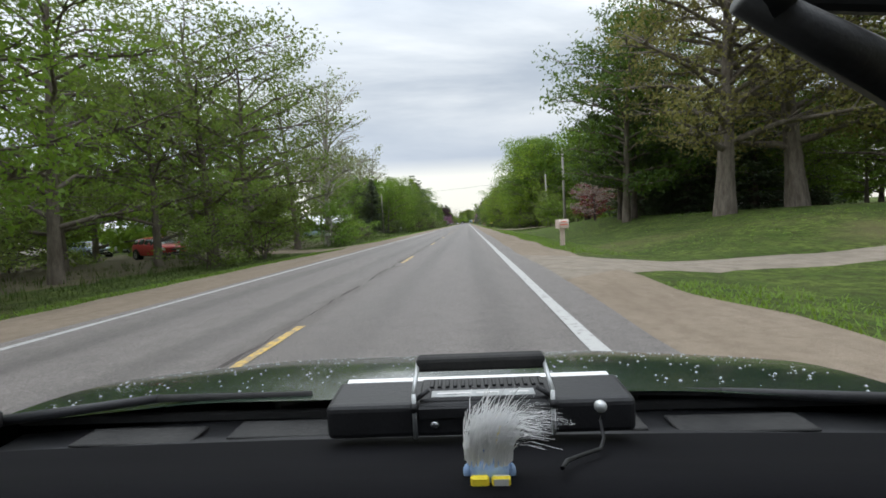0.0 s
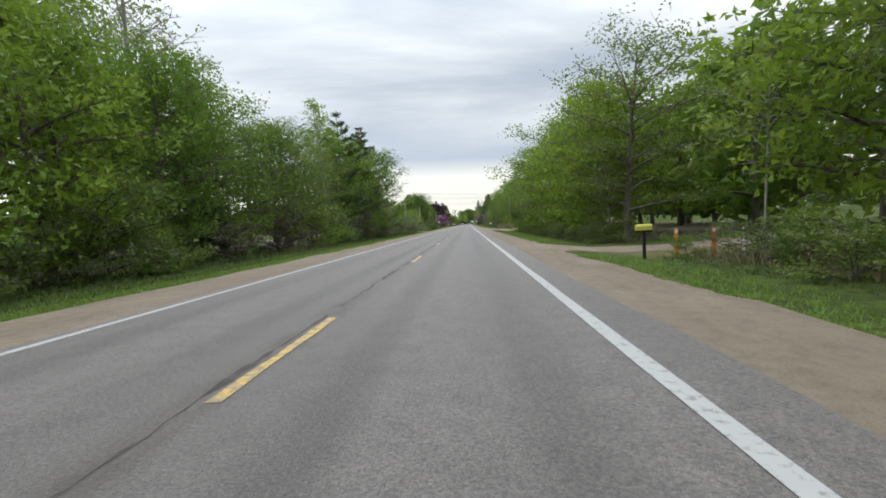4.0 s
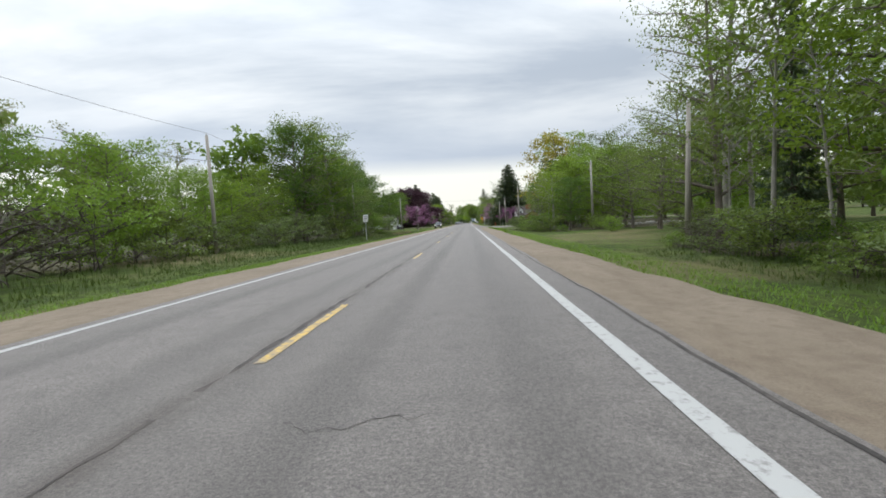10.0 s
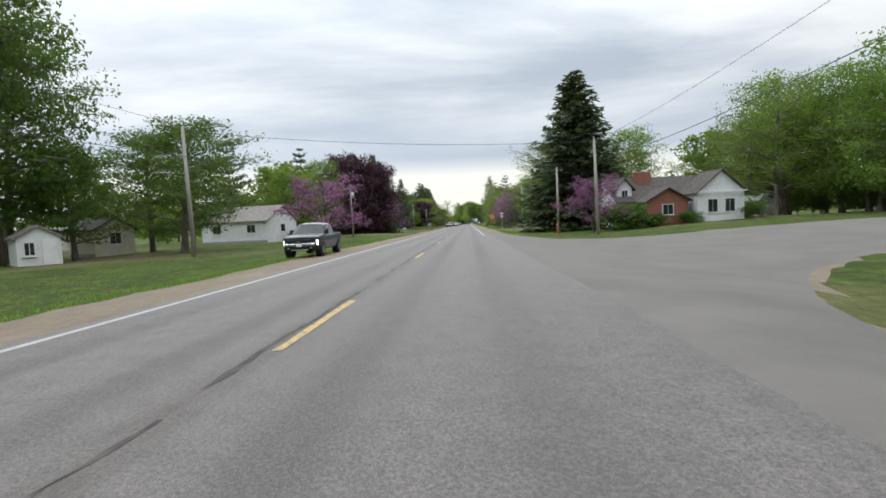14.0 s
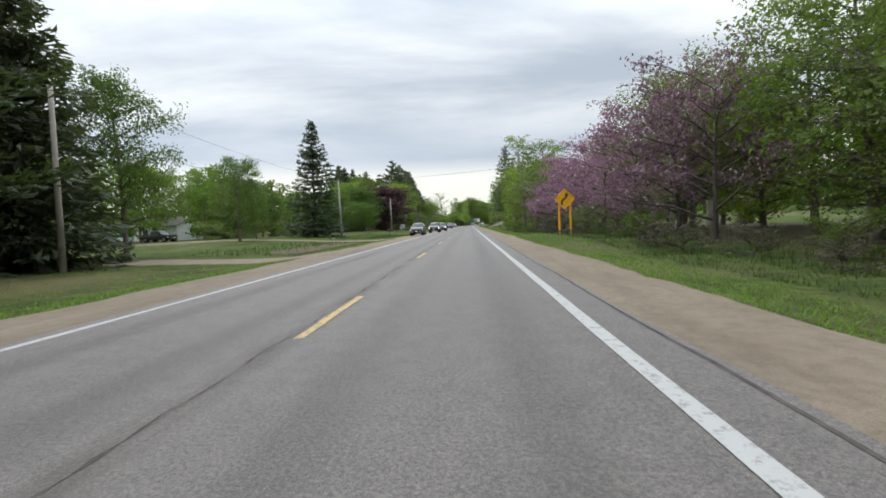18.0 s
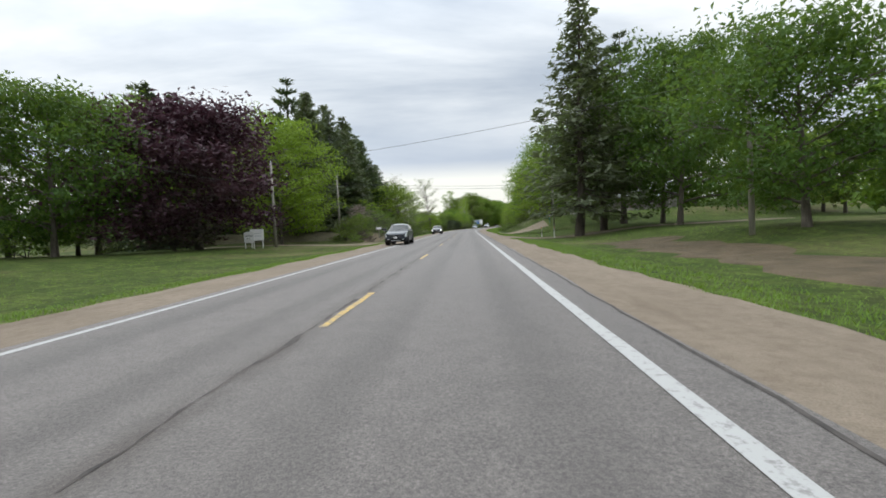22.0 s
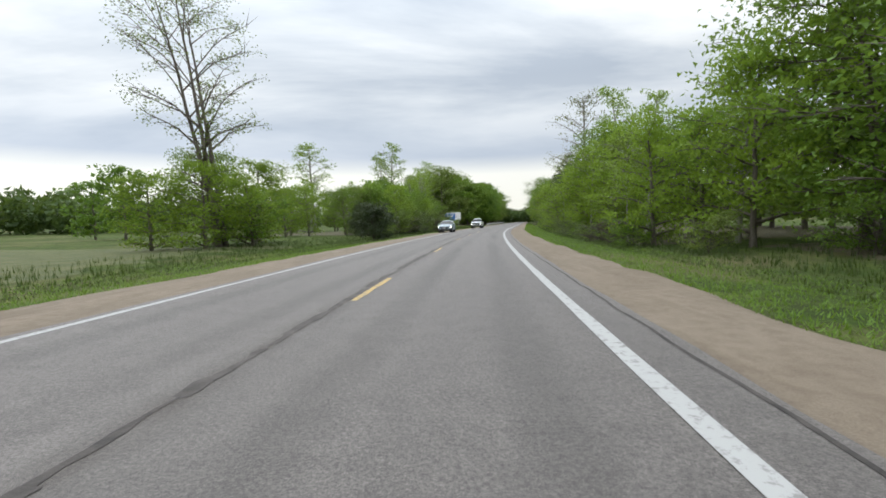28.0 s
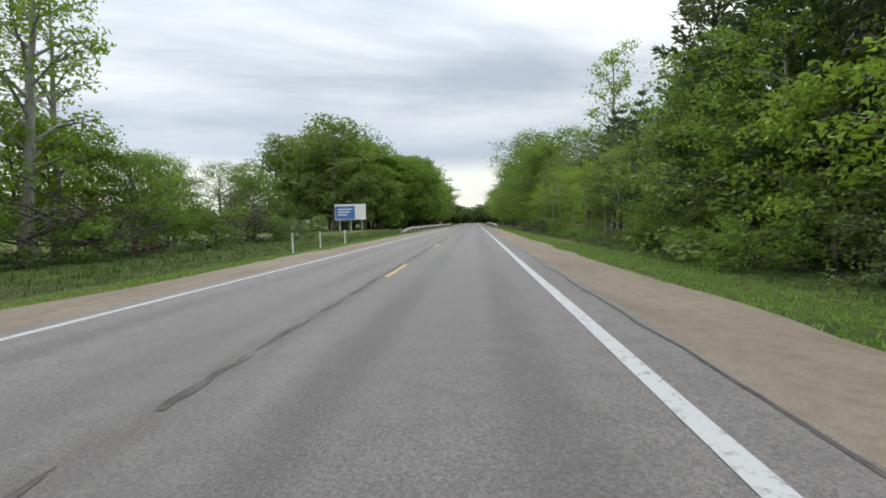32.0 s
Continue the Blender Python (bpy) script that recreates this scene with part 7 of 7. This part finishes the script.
vehicle("pickup", at(358.5, -6.0, -0.04, 3), "slate", "dark grey-green compact pickup truck on the road's shoulder", True, "pickup_truck", "pickup truck", size=0.9)
vehicle("suv", lane(491.4, -4.7), "slate", "dark slate compact suv in the oncoming lane", name="suv", rails=True, size=0.96)
vehicle("suv", lane(508.8, -3.8), "black", "black suv in the oncoming lane", True, name="suv", rails=True)
vehicle("suv", lane(521.8, -3.35), "blue", "dark blue suv in the oncoming lane", True, name="suv", size=0.97)
vehicle("suv", lane(566.2, -3.75), "slate", "dark slate suv with roof rails in the oncoming lane", name="suv", rails=True)
vehicle("hatch", lane(614.6, -4.0), "grey", "grey crossover with lit headlamps in the oncoming lane", True, name="crossover_car")
vehicle("wagon", lane(733.6, -4.3), "silver", "silver-blue station wagon in the oncoming lane", True, name="station_wagon", rails=True)
vehicle("pickup", lane(766.5, -3.6), "white", "large white pickup truck in the oncoming lane", True, "pickup_truck", "pickup truck", size=1.06)
for s, o, a, kind, col, lab in ((27.5, -17.5, 65, "hatch", "red", "red hatchback parked in a yard"), (46, -34, 80, "suv", "white", "white van-like car parked in a yard"), (36, -30, 70, "hatch", "silver", "silver car parked among trees"),
                                (86.5, -25.5, 85, "pickup", "silver", "pale blue pickup parked under a carport"), (242, -46, 88, "wagon", "silver", "silver wagon parked in a yard"),
                                (240, -39, 95, "suv", "slate", "dark suv parked in a yard"), (197, 46, 70, "pickup", "slate", "dark pickup parked by a mobile home"),
                                (512, -41, 85, "suv", "black", "black suv parked on a driveway"), (503, -45, 80, "pickup", "black", "black pickup parked on a driveway"),
                                (398, -22, 20, "hatch", "slate", "dark car parked beside a house"), (496, -47, 75, "wagon", "silver", "pale wagon parked on a driveway")):
    vehicle(kind, at(s, o, ground_z(s, o) + 0.02, a), col, lab, name="parked_car")

# dead grass on the cut bank
DRYBANK = mottled("dry_bank_soil", (0.072, 0.056, 0.032), (0.135, 0.10, 0.06), 1.1, 16, 0.95, bump=0.9, dist=0.05)
# leaf litter under the woods
LITTER = mottled("brown_leaf_litter", (0.058, 0.052, 0.028), (0.10, 0.085, 0.045), 1.2, 18, 0.95, bump=0.9, dist=0.06)


def litter(side, s0, s1, o0, o1, mat=LITTER, lab="brown leaf litter on the floor of the woods"):
    n = 8
    ss = np.arange(s0, s1 + 0.1, 1.5)
    rng = random.Random(int(s0))
    V, F = [], []
    for s in ss:
        e0, e1 = o0 + rng.uniform(-0.8, 0.8), o1 + rng.uniform(-1, 1)
        for j in range(n + 1):
            o = side * (e0 + (e1 - e0) * j / n)
            V.append(along(s, o, ground_z(s, o) + (0.035 if 0 < j < n and ss[0] < s < ss[-1] else -0.05)))
    for i in range(len(ss) - 1):
        for j in range(n):
            a = i * (n + 1) + j
            F.append((a, a + 1, a + n + 2, a + n + 1))
    tagged(quick("forest_floor", V, F, mat), lab, "forest floor", kind="structure")


for side, s0, s1, o0, o1 in ((-1, 0, 56, 11.5, 34), (-1, 88, 182, 14, 40), (-1, 262, 345, 18, 44), (-1, 590, 654, 14, 50), (-1, 742, 782, 12.5, 45), (-1, 870, 990, 16, 45), (-1, 402, 462, 24, 40),
                             (1, 86, 112, 10.2, 40), (1, 124, 175, 9.9, 40), (1, 229, 264, 10.4, 44), (1, 294, 324, 10.6, 50), (1, 324, 340, 15, 50), (1, 424, 500, 13, 44), (1, 500, 534, 10.2, 44), (1, 646, 702, 14, 40), (1, 704, 990, 10, 40), (1, 28, 60, 27, 45)):
    litter(side, s0, s1, o0, o1)
DUSTY = mottled("brown_worn_turf", (0.055, 0.042, 0.022), (0.108, 0.078, 0.047), 0.9, 20, 0.95, bump=0.9, dist=0.05)
DRYFIELD = mottled("brown_field_grass", (0.062, 0.076, 0.024), (0.108, 0.108, 0.042), 0.6, 20, 0.95, bump=0.9, dist=0.05)
litter(-1, 655, 712, 11.5, 60, DRYFIELD, "brown-green uncut grass in an open field")
litter(-1, 589, 607, 9.8, 14.2, DRYBANK, "tan dead grass and soil on a cut bank")
litter(1, 536, 567, 10.8, 15.6, DUSTY, "tan dead leaves and bare soil in a grassy ditch")
litter(-1, 465, 486, 9.8, 13.4, DUSTY, "brownish dead weeds in a shallow ditch")
litter(1, 621, 650, 12.2, 16.5, DRYFIELD, "brown-green worn grass on a sloping bank")

# ---- the car in which the drive begins, with its bonnet and dashboard ----
ME = at(station(0.0), 2.20, 0.0)
X0 = 0.10  # the phone stands a hand's width right of the car's middle
me_car = thing("dark_green_car", ME, "dark green wet car with a black dashboard, front window down", "car")
k = Mat("soft_black_dashboard", 0.85, 0, 0.06)
k.color(k.mix(k.noise(6, 4), (0.004, 0.004, 0.0048), (0.007, 0.007, 0.0085)))
k.bump(k.noise(380, 2), 0.35, 0.0015)
DASHPAD = k.m
HAIRWHITE = leafy("white_plush_fibre", (0.66, 0.66, 0.66), (0.85, 0.85, 0.85), (0.76, 0.76, 0.76), 0.35, thru=(0.7, 0.7, 0.7))
TOYBLUE = mottled("pale_blue_vinyl", (0.26, 0.38, 0.62), (0.32, 0.45, 0.68), 8, 60, 0.5)
TOYYELLOW = mottled("yellow_vinyl", (0.80, 0.62, 0.03), (0.86, 0.68, 0.05), 8, 60, 0.4)


def skin(name, sections, material, parent, label="", smooth=True):
    """A surface through rows of points, each row of the same length."""
    n = len(sections[0])
    V = [p for row in sections for p in row]
    F = [(i * n + j, i * n + j + 1, (i + 1) * n + j + 1, (i + 1) * n + j) for i in range(len(sections) - 1) for j in range(n - 1)]
    ob = quick(name, V, F, material, parent, label, smooth=smooth)
    return ob


def bonnet_z(x, y):
    return 0.90 - 0.255 * (y - 0.93) ** 2 - 0.045 * (abs(x) / 1.05) ** 2.5 + 0.006 * math.exp(-((abs(x) - 0.5) / 0.16) ** 2)


bon = skin("bonnet", [[(x, y, bonnet_z(x, y)) for x in np.linspace(-1.05, 1.05, 25)] for y in np.linspace(0.93, 2.15, 16)], PAINT["green"], me_car, "wet dark green bonnet")
skin("nose", [[(x, 2.15 + 0.12 * q, bonnet_z(x, 2.15) - 0.42 * q * q - 0.1 * q) for x in np.linspace(-1.0, 1.0, 15)] for q in np.linspace(0, 1, 5)], PAINT["green"], me_car)
for sx in (-1, 1):
    skin("wing", [[(sx * (1.05 + 0.03 * math.sin(q * 3)), y, bonnet_z(1.05, y) - 0.5 * q) for y in np.linspace(0.93, 2.2, 9)] for q in np.linspace(0, 1, 5)], PAINT["green"], me_car)
    boxed("door", (min(sx * 0.93, sx * 1.02), max(sx * 0.93, sx * 1.02), -0.55, 0.9, 0.32, 0.93), PAINT["green"], me_car, bevel=0.03)
    boxed("rear_side", (min(sx * 0.93, sx * 1.02), max(sx * 0.93, sx * 1.02), -2.5, -0.58, 0.32, 0.95), PAINT["green"], me_car, bevel=0.03)
    rodded("front_pillar", (sx * 0.97, 0.88, 0.88), (sx * 0.80, 0.10, 1.52), 0.04, BLACKPLASTIC, me_car)
    rodded("rear_pillar", (sx * 0.97, -2.35, 0.93), (sx * 0.78, -1.9, 1.52), 0.06, PAINT["green"], me_car)
    rodded("door_pillar", (sx * 0.97, -0.56, 0.93), (sx * 0.8, -0.6, 1.52), 0.035, BLACKPLASTIC, me_car)
    for y in (1.55, -1.55):
        wheel(me_car, sx * 0.88, y, 0.36)
boxed("roof", (-0.86, 0.86, -2.05, 0.12, 1.50, 1.56), PAINT["green"], me_car, bevel=0.03)
boxed("tail", (-0.96, 0.96, -2.56, -2.46, 0.32, 0.95), PAINT["green"], me_car, bevel=0.03)
boxed("floor_pan", (-0.92, 0.92, -2.45, 2.1, 0.26, 0.34), BLACKPLASTIC, me_car)
boxed("firewall", (-0.92, 0.92, 0.86, 0.90, 0.34, 0.80), BLACKPLASTIC, me_car)
boxed("front_bumper", (-0.95, 0.95, 2.2, 2.34, 0.3, 0.5), BLACKPLASTIC, me_car, bevel=0.04)
# the cowl under the windscreen, its vents and seams
skin("cowl", [[(x, y, z - 0.03 * (abs(x)) ** 2) for x in np.linspace(-0.97, 0.97, 15)] for y, z in ((0.965, 0.85), (0.90, 0.845), (0.84, 0.862), (0.80, 0.868))], BLACKPLASTIC, me_car, "black plastic cowl")
for x in (-0.62, -0.28, 0.30, 0.62):
    boxed("cowl_vent", (x - 0.13, x + 0.13, 0.85, 0.925, 0.855 - 0.03 * x * x, 0.861 - 0.03 * x * x), RUBBER, me_car, bevel=0.002)
boxed("cowl_seal", (-0.97, 0.97, 0.955, 0.972, 0.845, 0.866), RUBBER, me_car, "rubber seal along the bonnet", 0.004)
for a, b, c in (((-1.0, 0.90, 0.878), (-0.62, 0.95, 0.905), (-0.27, 0.965, 0.898)), ((0.98, 0.93, 0.868), (0.62, 0.95, 0.885), (0.31, 0.955, 0.895))):
    w = rodded("wiper_arm", a, b, 0.013, BLACKPLASTIC, me_car, 0.01)
    rodded("wiper_blade", b, c, 0.009, RUBBER, w)
    rodded("wiper_pivot", (a[0], a[1], a[2] - 0.03), (a[0], a[1], a[2] + 0.012), 0.02, BLACKPLASTIC, w)
# the dashboard pad
skin("dashboard", [[(x, y, z - 0.02 * abs(x) ** 2) for x in np.linspace(-0.92, 0.92, 19)] for y, z in ((0.82, 0.862), (0.76, 0.895), (0.66, 0.945), (0.56, 0.975), (0.47, 1.008), (0.40, 1.034), (0.365, 1.038), (0.35, 1.028), (0.345, 0.98), (0.37, 0.80))], DASHPAD, me_car, "soft black dashboard")
boxed("dash_edge", (-0.9, 0.9, 0.335, 0.35, 0.985, 1.0), BLACKPLASTIC, me_car, bevel=0.004)
# the arm of the mirror at the top of the opening
mir = rodded("mirror_arm", (X0 + 0.205, 0.34, 1.422), (X0 + 0.345, 0.36, 1.352), 0.012, BLACKPLASTIC, me_car, 0.02, 12)
rodded("mirror_joint", (X0 + 0.202, 0.33, 1.442), (X0 + 0.232, 0.335, 1.413), 0.014, BLACKPLASTIC, me_car, 0.014, 12)
bm = bmesh.new()
box(bm, -0.13, 0.13, -0.012, 0.012, -0.035, 0.035, 0.012, pose(X0 + 0.36, 0.33, 1.425, -12, 14, -18), 3)
part("mirror_housing", bm, BLACKPLASTIC, me_car)
# rain on the bonnet
rng = np.random.default_rng(5)
V, F = [], []
for _ in range(900):
    x, y, r = rng.uniform(-0.98, 0.98), rng.uniform(0.98, 2.1), rng.uniform(0.0015, 0.0045)
    b = len(V)
    z = bonnet_z(x, y)
    V += [(x + r * math.cos(a), y + r * math.sin(a), z) for a in np.arange(6) * math.pi / 3] + [(x, y, z + r * 0.8)]
    F += [(b + i, b + (i + 1) % 6, b + 6) for i in range(6)]
k = Mat("water_drop", 0.05, 0, 0.6)
k.color((0.7, 0.72, 0.74))
k.b.inputs["Transmission Weight"].default_value = 0.6
tagged(quick("rain_drop", V, F, k.m, bon, "scattered rain drops"), kind="stuff")


def folding_handle_box():
    """A flat black electrical box with a folding wire handle, standing on the dashboard."""
    t = thing("handled_box", ME @ pose(X0 + 0.004, 0.60, 0.972, 4, 0, 0.8), "flat black plastic box with folded carrying handle on the dashboard", "electric box")
    bm = bmesh.new()
    box(bm, -0.215, 0.215, 0.0, 0.085, 0.0, 0.05, 0.009, seg=3)
    part("case", bm, BLACKPLASTIC, t, smooth=False)
    boxed("top_panel", (-0.083, 0.098, 0.008, 0.078, 0.0485, 0.053), BLACKPLASTIC, t, "ribbed top panel", 0.002)
    for i in range(15):
        x = -0.07 + i * 0.0115
        boxed("rib", (x, x + 0.006, 0.045, 0.07, 0.0525, 0.0555), BLACKPLASTIC, t, bevel=0.001)
    boxed("label_plate", (-0.066, 0.08, 0.014, 0.034, 0.0527, 0.0537), GALV, t, "grey printed label", bevel=0)
    for x0, x1 in ((-0.058, -0.01), (-0.002, 0.03), (0.045, 0.072)):
        boxed("text_bar", (x0, x1, 0.022, 0.026, 0.0539, 0.0543), SIGNWHITE, t, bevel=0)
    boxed("front_lip", (-0.085, 0.1, -0.004, 0.004, 0.03, 0.047), BLACKPLASTIC, t, bevel=0.002)
    for x in (-0.089, 0.101):
        h = rodded("handle_arm", (x, -0.004, 0.004), (x, 0.0, 0.066), 0.0032, GALV, t)
        rodded("handle_bend", (x, 0.0, 0.066), (x * 0.97 + 0.0, 0.05, 0.09), 0.0032, GALV, h)
        rodded("pivot_screw", (x, -0.009, 0.048), (x, 0.004, 0.048), 0.006, BLACKPLASTIC, t)
        rodded("brace", (x, 0.004, 0.054), (x + (0.02 if x < 0 else -0.02), 0.012, 0.066), 0.0035, BLACKPLASTIC, t)
    bm = bmesh.new()
    box(bm, -0.088, 0.1, 0.04, 0.064, 0.078, 0.1, 0.006, seg=2)
    part("handle_grip", bm, RUBBER, t, "black rubber grip")
    boxed("paper_strip", (-0.205, 0.205, 0.086, 0.1, 0.03, 0.047), SIGNWHITE, t, "pale strip behind the case", bevel=0.001)
    rodded("screw", (-0.062, -0.002, 0.02), (-0.062, 0.002, 0.02), 0.006, CHROME, t)
    return t


folding_handle_box()
# a thin black cable with a small grey plug
pts = np.array([(0.165, 0.585, 1.012), (0.163, 0.582, 1.0), (0.158, 0.55, 0.992), (0.14, 0.50, 1.005), (0.11, 0.46, 1.02), (0.085, 0.42, 1.036), (0.075, 0.39, 1.046)]) + np.array([X0, 0, 0])
V, F = tube_arrays([(pts, [0.0021] * 7)], 6)
cable = thing("thin_cable", ME, "thin black cable with a grey plug on the dashboard", "cable")
quick("cord", V, F, BLACKPLASTIC, cable, smooth=True)
bm = bmesh.new()
bmesh.ops.create_icosphere(bm, subdivisions=2, radius=0.0085)
bmesh.ops.transform(bm, matrix=pose(X0 + 0.165, 0.585, 1.018), verts=bm.verts)
part("plug", bm, GALV, cable, "grey plug head", smooth=True)


def hair_toy():
    """A small toy: a head with a windswept tuft of white fibre, one plain mesh."""
    bm = bmesh.new()
    bmesh.ops.create_icosphere(bm, subdivisions=3, radius=1.0)
    for v in bm.verts:
        v.co = Vector((v.co.x * 0.019, v.co.y * 0.018, v.co.z * 0.022 + 0.0))
    for sx in (-1, 1):
        r = bmesh.ops.create_icosphere(bm, subdivisions=2, radius=1.0)
        for v in r["verts"]:
            v.co = Vector((v.co.x * 0.005 + sx * 0.020, v.co.y * 0.005, v.co.z * 0.008 - 0.004))
    n_head = len(bm.faces)
    for sx in (-1, 1):
        box(bm, sx * 0.0095 - 0.0085, sx * 0.0095 + 0.0085, -0.024, -0.018, -0.016, 0.004, 0.002)
    n_eye = len(bm.faces)
    rg = random.Random(3)
    for _ in range(560):
        a, rr = rg.uniform(0, 6.283), 0.021 * math.sqrt(rg.random())
        p = Vector((rr * math.cos(a) * 1.05, rr * math.sin(a) * 0.8, 0.008 + 0.012 * (1 - (rr / 0.02) ** 2)))
        bend = Vector((rg.uniform(0.35, 1.6), rg.uniform(-0.35, 0.35), 0))
        ln = rg.uniform(0.035, 0.07)
        up_ = Vector((rg.uniform(-0.35, 0.1), rg.uniform(-0.25, 0.25), 1.0)).normalized()
        prev, w = None, 0.0009
        for i in range(5):
            f = i / 4
            c = p + up_ * ln * f + bend * ln * 0.62 * f * f - Vector((0, 0, 0.35 * ln * f ** 3 * bend.x))
            ww = w * (1 - 0.75 * f)
            cur = (bm.verts.new(c - Vector((ww, 0, 0))), bm.verts.new(c + Vector((ww, ww, 0))))
            if prev:
                bm.faces.new((prev[0], prev[1], cur[1], cur[0]))
            prev = cur
    bm.faces.ensure_lookup_table()
    for i, f in enumerate(bm.faces):
        f.material_index = 0 if i < n_head else 1 if i < n_eye else 2
    me = bpy.data.meshes.new("plush_hair_toy")
    bm.to_mesh(me)
    bm.free()
    for x in (TOYBLUE, TOYYELLOW, HAIRWHITE):
        me.materials.append(x)
    ob = link_mesh("plush_hair_toy", me, m=ME @ pose(X0 + 0.010, 0.405, 1.040))
    return tagged(ob, "small blue toy head with windswept white plush hair", "toy")


hair_toy()
